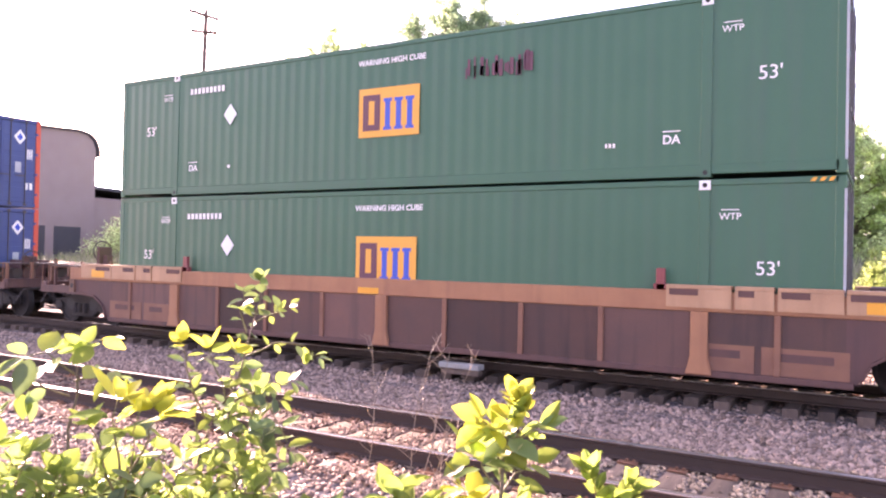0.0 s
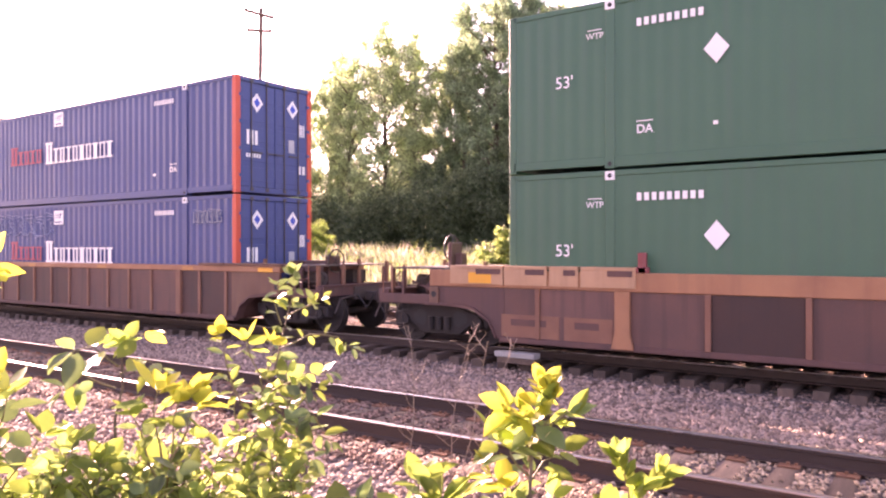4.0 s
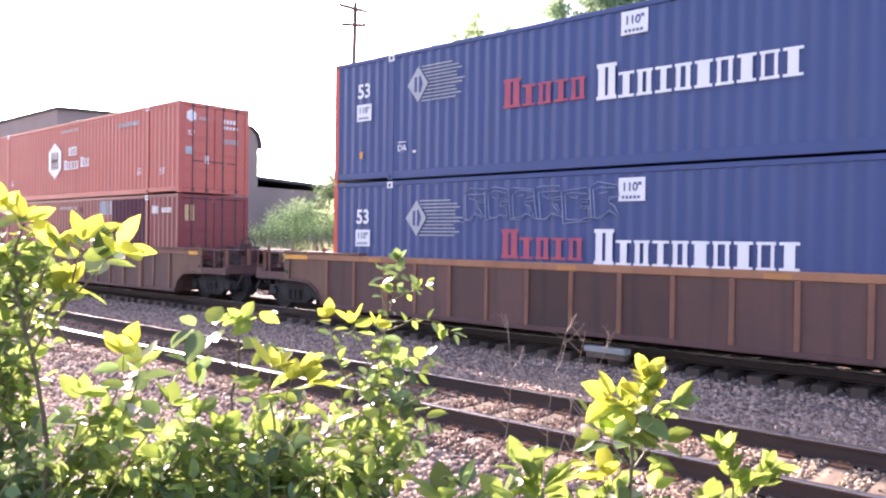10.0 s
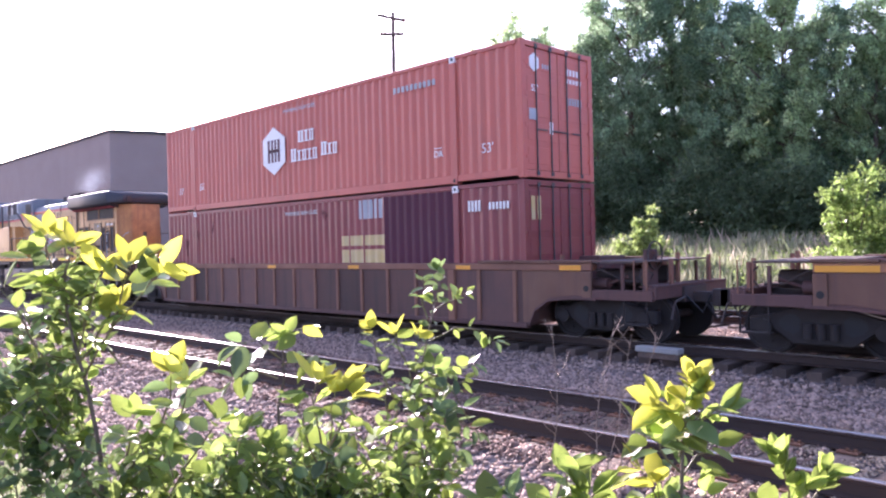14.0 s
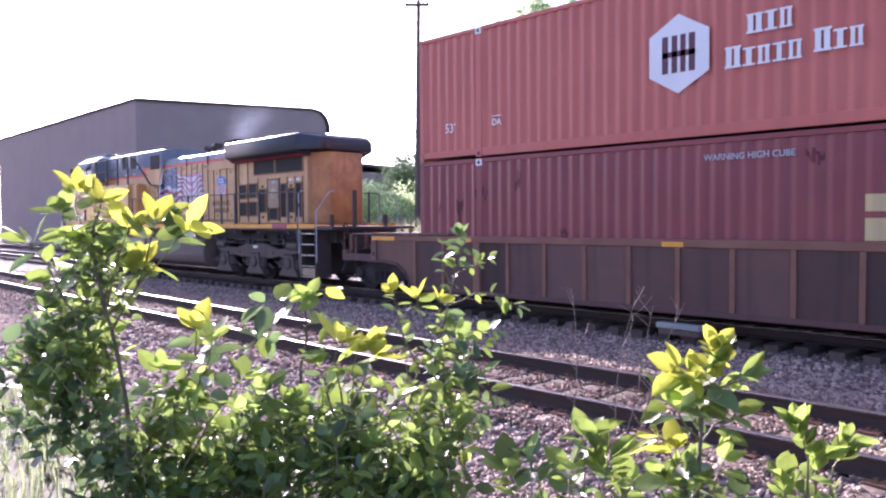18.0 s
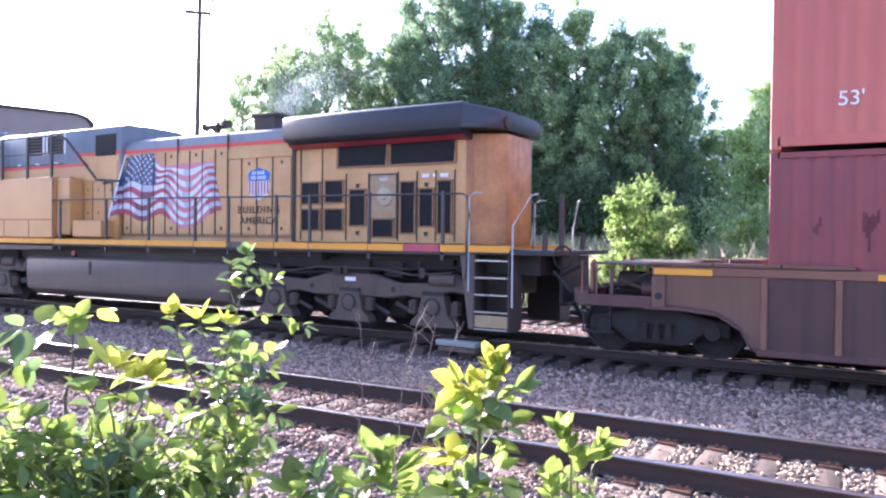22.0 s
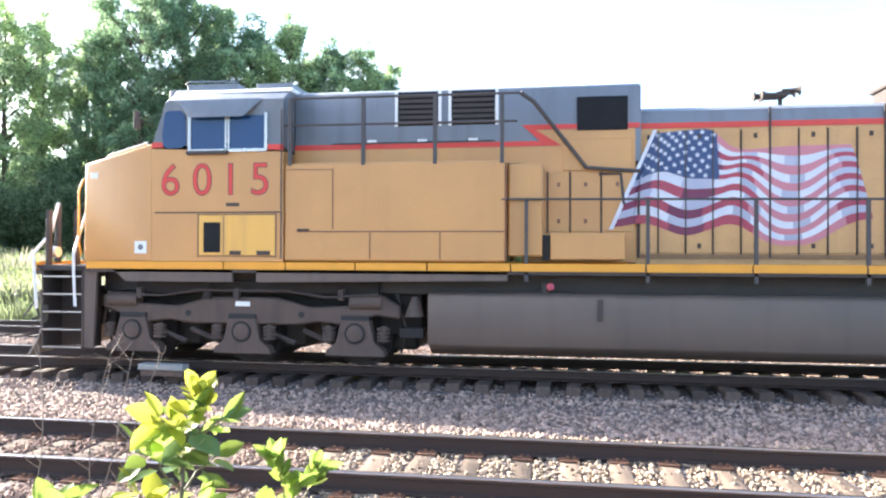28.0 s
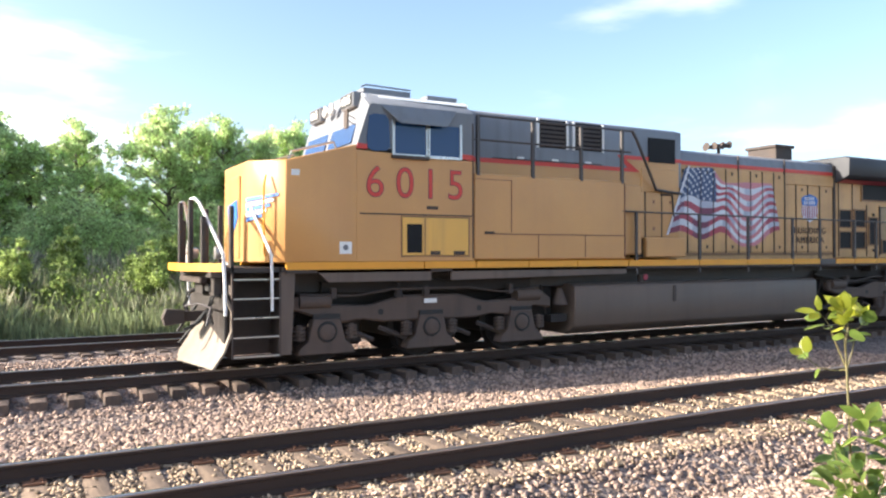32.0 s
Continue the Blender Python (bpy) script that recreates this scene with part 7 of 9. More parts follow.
def loco_truck(x, axles):
    t = part("truck", Shape().box(-1.6, 1.6, -0.6, 0.6, 0.75, 1.0), GRIME, loco, "three-axle truck in dusty grey", bevel=0.02, at=pose(x, 0, RIDE))
    for ax in axles:
        WHEELS.append((wheel_part(t, ax - x, 0.535), ax - x, 0.535))
        part("traction_motor", Shape().box(ax - x + 0.14, ax - x + 0.95, -0.62, 0.62, 0.26, 0.92), PILOT_SHADE_BLACK, t, "dark traction motor", bevel=0.06)
        part("brake_hanger", Shape().box(ax - x - 0.72, ax - x - 0.58, -0.95, 0.95, 0.42, 0.9), PILOT_SHADE_BLACK, t, bevel=0.02)
    for side in (-1, 1):
        ya, yb = sorted((side * 1.3, side * 1.12))
        outl = [(-2.62, 1.2), (-2.62, 0.98), (-2.35, 0.9), (-1.85, 0.72), (-1.35, 0.78), (-0.95, 0.72), (-0.5, 0.72), (0.5, 0.72), (0.95, 0.72), (1.35, 0.78), (1.85, 0.72), (2.35, 0.9), (2.75, 0.85), (2.75, 1.05), (2.45, 1.24), (2.0, 1.06), (1.2, 1.02), (0.6, 1.18), (-0.6, 1.18), (-1.2, 1.02), (-2.0, 1.06), (-2.3, 1.22)]
        fr = part("side_frame", Shape().prism(outl, ya, yb), TRUCK_GREY, t, "cast side frame", bevel=0.03)
        for ax in axles:
            q = ax - x
            box = [(q - 0.52, 0.22), (q - 0.48, 0.33), (q - 0.33, 0.45), (q - 0.24, 0.82), (q + 0.24, 0.82), (q + 0.33, 0.45), (q + 0.48, 0.33), (q + 0.52, 0.22)]
            part("journal_box", Shape().prism(box, *sorted((side * 1.36, side * 1.1))), TRUCK_GREY, t, bevel=0.012)
            part("bearing_ring", Shape().ring((q, side * 1.365, 0.6), (0, side, 0), 0.16, 0.022, 22, 6), BLACK, t, "dark bearing ring")
            part("bearing_cap", Shape().disc((q, side * 1.355, 0.6), (0, side, 0), [(0, 0.145), (0.03, 0.14), (0.045, 0.1), (0.05, 0.03)], 18), TRUCK_GREY, t)
            part("pedestal_gap", Shape().box(q - 0.24, q + 0.24, *sorted((side * 1.345, side * 1.28)), 0.822, 0.9), BLACK, t)
            for e in (-1, 1):
                sp = Shape()
                for k in range(4):
                    sp.disc((q + e * 0.47, side * 1.26, 0.47 + k * 0.062), (0, 0, 1), [(0, 0.11), (0.036, 0.11)], 12)
                part("spring", sp.tube([(q + e * 0.47, side * 1.26, 0.46), (q + e * 0.47, side * 1.26, 0.72)], 0.06, 8), TRUCK_GREY, t)
        for q in (-1.0, 1.05):
            part("frame_hole", Shape().disc((q, side * 1.301, 0.9), (0, side, 0), [(0, 0.055), (0.004, 0.055)], 14), BLACK, t)
        part("frame_label", Shape().box(-0.13, 0.13, *sorted((side * 1.31, side * 1.3)), 1.03, 1.11), WHITE, t, "small pale plate")
        for q in (-2.3, 2.1):
            part("brake_cylinder", Shape().tube([(q - 0.2, side * 1.25, 1.12), (q + 0.35, side * 1.25, 1.12)], 0.13, 12), TRUCK_GREY, t)
        part("brake_pipe", Shape().tube([(-2.5, side * 1.34, 1.24), (-1.5, side * 1.34, 1.2), (-0.8, side * 1.34, 1.3), (0.8, side * 1.34, 1.3), (1.5, side * 1.34, 1.2), (2.4, side * 1.34, 1.26)], 0.022, 6), GRIME, t)
        parts("sand_pipe", [Shape().tube([(-2.6, side * 1.1, 1.3), (-2.75, side * 1.05, 0.7), (-2.65, side * 0.9, 0.25)], 0.025, 6), Shape().tube([(2.65, side * 1.1, 1.3), (2.8, side * 1.05, 0.7), (2.7, side * 0.9, 0.25)], 0.025, 6)], GRIME, t)
        parts("brake_rigging", [Shape().tube([(q - 0.3, side * 1.18, 0.62), (q + 0.25, side * 1.18, 0.4)], 0.045, 6) for q in (-1.35, -0.7, 0.65, 1.35)], GRIME, t)
        parts("pipe_bracket", [Shape().box(q - 0.05, q + 0.05, *sorted((side * 1.36, side * 1.25)), 1.15, 1.34) for q in (-1.9, -0.1, 1.75)], GRIME, t, bevel=0.01)


loco_truck(-6.95, (-8.97, -6.95, -4.95))
loco_truck(7.27, (5.28, 7.27, 9.25))
# Under-floor gear, coloured near-black so the shaded gap stays dark.
parts("under_gear", [Shape().box(4.0, 4.75, -1.0, 1.0, 0.62, 1.4), Shape().box(-4.6, -3.9, -0.9, 0.9, 0.62, 1.4), Shape().box(-9.0, -4.6, -1.15, -1.0, 1.3, 1.5), Shape().box(4.4, 9.6, -1.15, -1.0, 1.35, 1.55), Shape().tube([(4.2, -1.2, 1.45), (5.6, -1.25, 1.2), (9.8, -1.25, 1.42)], 0.03, 6), Shape().box(4.3, 4.7, -1.3, -1.0, 0.55, 0.65), Shape().box(-4.2, -3.8, -1.3, -1.05, 0.6, 0.75), Shape().box(6.3, 6.6, -1.4, -1.15, 1.5, 1.68), Shape().box(6.9, 7.1, -1.42, -1.2, 1.22, 1.36), Shape().tube([(8.95, -1.3, 1.18), (8.95, -1.3, 1.5)], 0.05, 8), Shape().tube([(-7.6, -1.3, 1.2), (-7.6, -1.3, 1.45)], 0.09, 8, 0.04), Shape().box(7.2, 7.7, -1.25, -0.9, 1.15, 1.5), Shape().box(8.1, 8.5, -1.25, -0.9, 1.2, 1.5)], SHADE_STEEL, loco)


# ---- thin exhaust haze over the stack, in drifting puffs of fine flecks ----
haze = thing("exhaust_smoke", "thin pale exhaust haze drifting over the stack", "smoke", kind="stuff")
PUFFS = []


def puff(count, spread, seed):
    rng = np.random.default_rng(seed)
    c = rng.normal(0, 1, (count, 3)) * np.array(spread)
    swirl = np.sin(c[:, 0] * 9 + seed) * np.cos(c[:, 2] * 8 + c[:, 0] * 5)
    c[:, 2] += 0.09 * swirl
    v = (c[:, None, :] + rng.normal(0, 0.003, (count, 3, 3))).reshape(-1, 3)
    ob = new("puff", raw_mesh("puff", v, np.arange(count * 3).reshape(-1, 3), SMOKE))
    ob.parent = haze
    return tagged(ob, kind="stuff")


for count, spread, seed, lean, rise in ((9500, (0.26, 0.22, 0.16), 11, (0.25, 0.3), (-0.05, 0.45)), (12000, (0.38, 0.3, 0.22), 12, (0.75, 0.62), (-0.15, 1.1)), (6500, (0.5, 0.36, 0.26), 13, (1.35, 0.78), (-0.3, 2.1))):
    PUFFS.append((puff(count, spread, seed), lean, rise))


# ---- beyond the tracks: building, poles, trees, meadow ----
hall = thing("warehouse", "long brown hall with rounded roof edge and lower wing", "building", at=pose(-60, 0, -0.2))
prof = [(24.0, 0.0), (42.0, 0.0), (42.0, 11.0), (41.75, 11.7), (41.2, 12.2), (40.4, 12.4), (24.0, 11.6)]
part("wall", Shape().bar(prof, -40, 0), WALL_BROWN, hall, "pale brown wall")
part("roof_edge", Shape().bar([(23.9, 11.6), (40.4, 12.36), (41.3, 12.18), (41.85, 11.7), (42.12, 11.0), (42.12, 10.4), (42.35, 10.4), (42.3, 11.1), (42.0, 11.85), (41.4, 12.35), (40.4, 12.55), (23.9, 11.8)], -40.2, 0.2), ROOF_DARK, hall, "dark rounded roof edge")
part("wing_wall", Shape().box(-38, -0.5, 42.0, 62.0, 0, 6.9), WALL_BROWN, hall)
part("wing_roof", Shape().bar([(42.0, 7.6), (62.3, 6.8), (62.3, 7.1), (42.0, 7.9)], -38.4, 0.0), ROOF_DARK, hall)
for k in range(5):
    part("door_panel", Shape().box(-0.05, 0.04, 25.5 + k * 3.2, 27.9 + k * 3.2, 0, 4.2), ROOF_DARK, hall, "dark loading door")

pole = thing("utility_pole", "tall creosoted timber pole with two cross-arms", "utility pole", at=pose(-36.73, 33.0, -0.3))
part("pole_shaft", Shape().tube([(-0.35, 0, 0), (0.0, 0, 17.4)], 0.2, 12, 0.12), POLE_WOOD, pole)
for z, half, drop in ((17.0, 0.95, 0.28), (15.95, 0.8, 0.06)):
    a = Vector((half * 0.85, half * 0.5, -drop))
    arm = part("cross_arm", Shape().tube([Vector((0, -0.15, z)) - a, Vector((0, -0.15, z)) + a], 0.1, 6), POLE_WOOD, pole)
    for q in (-0.9, -0.55, 0.55, 0.9):
        c = Vector((0, -0.15, z + 0.07)) + a * q
        part("insulator", Shape().disc(c, (0, 0, 1), [(0, 0.03), (0.06, 0.05), (0.12, 0.05), (0.16, 0.02)], 8), GRIME, arm)
mast = thing("radio_mast", "thin distant steel mast", "mast", at=pose(-98.0, 60.0, -0.2))
part("mast_shaft", Shape().tube([(0, 0, 0), (-0.3, 0, 33)], 0.13, 6, 0.07), RAILING, mast)


def leaf_cloud(centres, radii, per, size, rng, squash=0.85):
    """Leaf blades scattered round centres, as arrays of corners and faces."""
    n = int(np.sum(per))
    which = np.repeat(np.arange(len(centres)), per)
    d = rng.normal(size=(n, 3))
    d /= np.linalg.norm(d, axis=1, keepdims=True)
    r = radii[which] * rng.uniform(0.1, 1.0, n) ** 0.6 * rng.choice([1.0, 1.0, 1.0, 1.35], n)
    p = centres[which] + d * r[:, None] * np.array([1, 1, squash])
    u = rng.normal(size=(n, 3)) + d * 0.6
    u /= np.linalg.norm(u, axis=1, keepdims=True)
    w = np.cross(u, rng.normal(size=(n, 3)))
    w /= np.linalg.norm(w, axis=1, keepdims=True)
    s = size * rng.uniform(0.6, 1.4, n)[:, None]
    v = np.stack([p - u * s * 0.7 + w * s * 0.55, p + u * s, p - u * s * 0.5 - w * s * 0.6], 1).reshape(-1, 3)
    return v, np.arange(3 * n).reshape(-1, 3)


def make_tree(label, height, spread, base, seed, leaves, material, size, group, full=1.0):
    """A tapered trunk with limbs and twigs, and a crown of many small leaves in uneven clumps."""
    rng = np.random.default_rng(seed)
    r = random.Random(seed)
    t = thing("tree", label, "tree", group)
    lean = Vector((r.uniform(-0.06, 0.06), r.uniform(-0.06, 0.06), 1))
    wood = Shape()
    th = height * 0.9
    line = [Vector((0, 0, 0)) + lean * (th * k / 6) + Vector((r.uniform(-0.12, 0.12), r.uniform(-0.12, 0.12), 0)) * (k / 6) for k in range(7)]
    wood.tube(line, height * 0.015 + 0.05, 9, 0.03)
    centres, radii = [], []
    limbs = int(16 + height * 1.5)
    for i in range(limbs):
        q = (i + r.uniform(0, 0.9)) / limbs
        f = base + (1 - base) * q
        a = i * 2.4 + r.uniform(-0.6, 0.6)
        lobe = 0.82 + 0.3 * noise.noise((math.cos(a) * 1.3 + seed, math.sin(a) * 1.3, f * 4))
        reach = spread * lobe * (0.3 + 0.78 * math.sin(math.pi * min(1, 0.2 + q * 0.74))) * r.uniform(0.7, 1.1)
        if q > 0.92:
            reach *= 0.55
        s = lean * (height * f * 0.84)
        rise = reach * r.uniform(0.2, 0.65) + height * 0.03
        e = s + Vector((math.cos(a) * reach, math.sin(a) * reach, rise))
        m = (s + e) / 2 + Vector((0, 0, reach * 0.1))
        wood.tube([s, m, e], 0.03 + 0.012 * reach, 5, 0.012)
        for k in range(int((9 + reach * 2.2) * full)):
            f2 = 0.12 + 0.93 * r.random() ** 0.65
            c = s + (e - s) * f2 + Vector((r.gauss(0, 1), r.gauss(0, 1), r.gauss(0.25, 0.85))) * (0.14 + 0.1 * reach)
            centres.append(c)
            radii.append(r.uniform(0.2, 0.55) * (0.5 + spread * 0.12))
            if k % 3 == 0:
                wood.tube([s + (e - s) * f2 * 0.85, c], 0.016, 3, 0.006)
    for k in range(8):
        centres.append(lean * height * r.uniform(0.86, 0.97) + Vector((r.gauss(0, 0.35), r.gauss(0, 0.35), 0)))
        radii.append(r.uniform(0.3, 0.5))
    centres, radii = np.array([tuple(c) for c in centres]), np.array(radii)
    share = radii ** 2.4
    per = np.maximum(6, (leaves * share / share.sum()).astype(int))
    v, f = leaf_cloud(centres, radii, per, size, rng)
    part("trunk", wood, BARK, t, "grey-brown trunk and limbs")
    crown = new("crown", raw_mesh("crown", v, f, material))
    crown.parent = t
    return t


W_LINE = "trees behind the meadow"
tall = make_tree("tall dark broadleaf tree with an open crown", 17.0, 3.9, 0.2, 11, 46000, TREE_DARK, 0.092, W_LINE)
round_a = make_tree("dark green broadleaf tree in the tree line", 14.0, 3.6, 0.14, 12, 40000, TREE_DARK, 0.092, W_LINE)
round_b = make_tree("mid-green broadleaf tree in the tree line", 13.2, 3.3, 0.12, 13, 36000, TREE_MID, 0.092, W_LINE)
light_a = make_tree("young light green tree at the meadow's edge", 8.6, 2.7, 0.05, 14, 21000, TREE_LIGHT, 0.095, W_LINE)
light_b = make_tree("young mid-green tree at the meadow's edge", 8.2, 2.6, 0.04, 15, 21000, TREE_LIGHT, 0.095, W_LINE)
airy = make_tree("thin pale tree with sparse foliage", 14.0, 3.4, 0.16, 16, 26000, TREE_MID, 0.085, W_LINE, 1.0)
TREE_TOP = {t.name: max(v.co.z for v in t.children[1].data.vertices) - 0.25 for t in (tall, round_a, round_b, light_a, light_b, airy)}


def tree_at(x, y, top, wide, turn, src):
    """The pose that puts a tree's root on the ground and its crown's top at a height."""
    z = ground_height(x, y) - 0.05
    return pose(x, y, z, 0, 0, turn) @ Matrix.Diagonal((wide, wide, (top - z) / TREE_TOP[src.name], 1))


FIRST = ((tall, -24.3, 41.0, 17.9, 1.0, 0), (round_a, -17.8, 41.5, 14.9, 1.0, 0), (round_b, -14.9, 40.5, 14.3, 1.0, 0), (light_a, -3.7, 41.5, 9.3, 1.0, 0), (light_b, -5.4, 42.0, 9.6, 0.9, 0), (airy, -33.0, 41.0, 16.6, 1.0, 0))
PLACED = [tree_at(x, y, top, wide, turn, src) for src, x, y, top, wide, turn in FIRST]
for src, x, y, top, wide, turn in (
        (round_a, -43.6, 42, 10.4, 0.6, 40), (airy, -41.0, 41, 13.6, 0.85, 100), (round_b, -38.4, 42, 15.5, 0.8, 200), (airy, -36.3, 41, 14.6, 0.8, 50), (airy, -31.2, 42, 15.7, 0.9, 10), (airy, -29.2, 43, 15.0, 0.9, 150), (round_a, -27.4, 42, 16.3, 0.6, 250),
        (tall, -22.0, 42, 17.5, 0.8, 120), (round_b, -20.2, 43, 16.3, 0.7, 70), (round_a, -12.9, 42, 13.6, 0.8, 130), (round_b, -11.1, 41, 12.9, 0.75, 250), (round_a, -9.9, 42, 12.0, 0.58, 310),
        (round_b, -35.0, 46, 9.6, 0.8, 30), (round_a, -30.4, 47, 10.2, 0.9, 15), (round_b, -26.0, 46, 11.2, 0.9, 95), (round_a, -21.4, 47, 11.0, 0.9, 205), (round_b, -17.0, 46, 10.4, 0.9, 160), (round_a, -13.4, 46, 9.8, 0.8, 330), (round_b, -10.6, 45, 8.6, 0.6, 20),
        (light_b, -7.2, 43, 7.6, 0.9, 60), (light_a, -1.5, 42, 8.0, 0.95, 140), (light_b, 0.5, 42, 7.0, 0.9, 200), (light_a, 2.5, 42, 7.9, 0.95, 330), (light_a, 6.8, 42, 8.8, 1.0, 75), (light_b, 8.2, 43, 8.4, 0.9, 90), (light_a, 9.6, 42, 8.6, 0.9, 300), (light_b, 4.4, 44, 5.6, 0.9, 220), (light_b, 13.4, 44, 8.8, 1.0, 30), (light_a, 11.6, 43, 8.0, 0.9, 180), (light_b, 17.0, 43, 8.6, 1.0, 110),
        (light_a, 20.0, 43, 8.2, 1.0, 10), (light_b, 23.5, 42, 8.6, 1.0, 170), (light_a, 27.0, 44, 8.8, 1.0, 260), (light_b, 31.0, 43, 9.0, 1.1, 330), (light_a, 36.0, 44, 9.4, 1.1, 80), (light_b, 42.0, 45, 9.4, 1.1, 50), (light_a, 49.0, 46, 9.4, 1.1, 180)):
    copy_thing(src, tree_at(x, y, top, wide, turn, src))
for (src, *_), m in zip(FIRST, PLACED):
    src.matrix_basis = m


def thicket(name, label, x0, x1, y0, y1, height, count, size, seed, material):
    rng = np.random.default_rng(seed)
    n = count // 40
    x, y = rng.uniform(x0, x1, n), rng.uniform(y0, y1, n)
    top = np.array([height * (0.7 + 0.5 * noise.noise((a * 0.35, b * 0.2, seed * 1.7))) for a, b in zip(x, y)])
    z = rng.uniform(0.0, 1.0, n) ** 0.8 * top + np.array([ground_height(0, b) for b in y])
    v, f = leaf_cloud(np.stack([x, y, z], 1), rng.uniform(0.5, 1.0, n), np.full(n, 40), size, rng)
    return tagged(new(name, raw_mesh(name, v, f, material)), label, "undergrowth", kind="stuff")


thicket("undergrowth", "leafy undergrowth below the tall trees, coloured as in shade", -46, -8, 37.0, 41, 6.6, 150000, 0.1, 5, UNDERGROWTH_SHADED)
thicket("undergrowth", "leafy undergrowth below young trees", -9, 48, 37.5, 42, 3.9, 95000, 0.085, 6, TREE_LIGHT)
thicket("undergrowth", "leafy growth behind the tall trees, coloured as in shade", -55, -8, 44, 48, 7.5, 80000, 0.12, 25, UNDERGROWTH_SHADED)
thicket("far_woods", "distant woods behind the tree line", -120, 130, 62, 75, 7.0, 30000, 0.45, 7, TREE_DARK)
thicket("bramble", "light green brambles at the meadow's edge", -48, -38, 33, 37, 4.4, 18000, 0.1, 8, TREE_LIGHT)


def make_bush(label, height, width, seed, leaves, material):
    rng = np.random.default_rng(seed)
    r = random.Random(seed)
    b = thing("bush", label, "bush", "bushes in the meadow")
    wood = Shape()
    centres, radii = [], []
    for i in range(16):
        a, f = i * 2.4, r.uniform(0.25, 1.0)
        wide = width * 0.5 * math.sin(math.pi * (0.25 + 0.62 * f)) * r.uniform(0.4, 1.0)
        e = Vector((math.cos(a) * wide, math.sin(a) * wide, height * f * 0.93))
        wood.tube([(0, 0, 0), (e.x * 0.4, e.y * 0.4, e.z * 0.6), tuple(e)], 0.03, 5, 0.008)
        for k in range(3):
            q = r.uniform(0.55, 1.0)
            centres.append((e.x * q + r.gauss(0, 0.1), e.y * q + r.gauss(0, 0.1), e.z * q + r.gauss(0, 0.12)))
            radii.append(r.uniform(0.22, 0.42) * width / 2.4)
    per = np.full(len(centres), leaves // len(centres))
    v, f = leaf_cloud(np.array(centres), np.array(radii), per, 0.07, rng)
    part("stem", wood, BARK, b)
    c = new("crown", raw_mesh("crown", v, f, material))
    c.parent = b
    return b


bush = make_bush("yellow-green leafy bush in the tall grass", 4.3, 2.9, 21, 10000, BUSH_LEAF)
bush.matrix_basis = pose(-7.4, 25.1, ground_height(-7.4, 25.1) - 0.03)
small = make_bush("small light green bush in the tall grass", 3.3, 2.1, 22, 6000, BUSH_LIGHT)
small.matrix_basis = pose(-15.2, 26.5, ground_height(-15.2, 26.5) - 0.03)
for x, y, k, turn, src in ((1.2, 28.0, 0.95, 60, small), (4.6, 28.5, 1.0, 130, small), (6.6, 28.2, 0.95, 200, small), (3.2, 27.0, 0.75, 10, small), (-2.2, 30.0, 0.9, 300, small), (9.5, 27.5, 0.7, 90, small), (12.5, 29.0, 0.85, 10, small), (-30.0, 31.0, 0.8, 45, bush), (16.0, 29.0, 0.9, 250, small), (-0.3, 26.0, 0.85, 20, small), (0.9, 25.2, 0.62, 140, small), (3.5, 25.6, 0.85, 75, small), (5.2, 25.8, 0.7, 220, small), (7.4, 25.4, 0.75, 310, small), (10.8, 25.6, 0.8, 160, small), (-7.0, 28.6, 1.2, 100, small), (-0.4, 28.4, 0.8, 240, small), (-4.9, 33.0, 0.9, 15, small), (14.2, 26.0, 0.8, 50, small), (18.5, 26.2, 0.85, 190, small)):
    copy_thing(src, pose(x, y, ground_height(x, y) - 0.03, 0, 0, turn) @ Matrix.Scale(k * 0.9, 4))


def grass(label, count, x0, x1, y0, y1, h0, h1, width, seed, material):
    """Upright bent blades."""
    rng = np.random.default_rng(seed)
    x, y = rng.uniform(x0, x1, count), rng.uniform(y0, y1, count)
    patch = np.array([0.75 + 0.5 * noise.noise((a * 0.4, b * 0.4, seed)) for a, b in zip(x, y)])
    z = np.array([ground_height(0, b) for b in y])
    h = rng.uniform(h0, h1, count) * patch
    a = rng.uniform(0, 6.28, count)
    dx, dy = np.cos(a) * width, np.sin(a) * width
    lx, ly = rng.normal(0, 0.16, count) * h, rng.normal(0, 0.16, count) * h
    p0 = np.stack([x - dx, y - dy, z], 1)
    p1 = np.stack([x + dx, y + dy, z], 1)
    p2 = np.stack([x + dx * 0.8 + lx * 0.4, y + dy * 0.8 + ly * 0.4, z + h * 0.6], 1)
    p3 = np.stack([x + lx, y + ly, z + h], 1)
    v = np.stack([p0, p1, p2, p3], 1).reshape(-1, 3)
    return tagged(new("meadow_grass", raw_mesh("meadow_grass", v, np.arange(4 * count).reshape(-1, 4), material)), label, "grass", kind="stuff")


grass("tall pale meadow grass gone to seed", 90000, -48, 40, 23.6, 35, 0.8, 1.75, 0.011, 1, GRASS)
grass("green grass along the track edge", 42000, -40, 30, 21.9, 25.5, 0.4, 1.1, 0.012, 2, GRASS_GREEN)
grass("green stems among the meadow grass", 52000, -48, 40, 24, 36, 0.8, 1.7, 0.014, 3, GRASS_GREEN)
grass("dry pale seed stalks above the meadow grass", 4000, -48, 40, 26, 36, 1.3, 2.0, 0.008, 9, SEED_STALK)
grass("short grass on the bank", 24000, -9, 9, -4, 2.4, 0.08, 0.3, 0.006, 4, GRASS_GREEN)
thicket("meadow_weeds", "leafy green weeds among the meadow grass", -48, 40, 23.2, 34, 1.3, 110000, 0.05, 17, BUSH_LEAF)


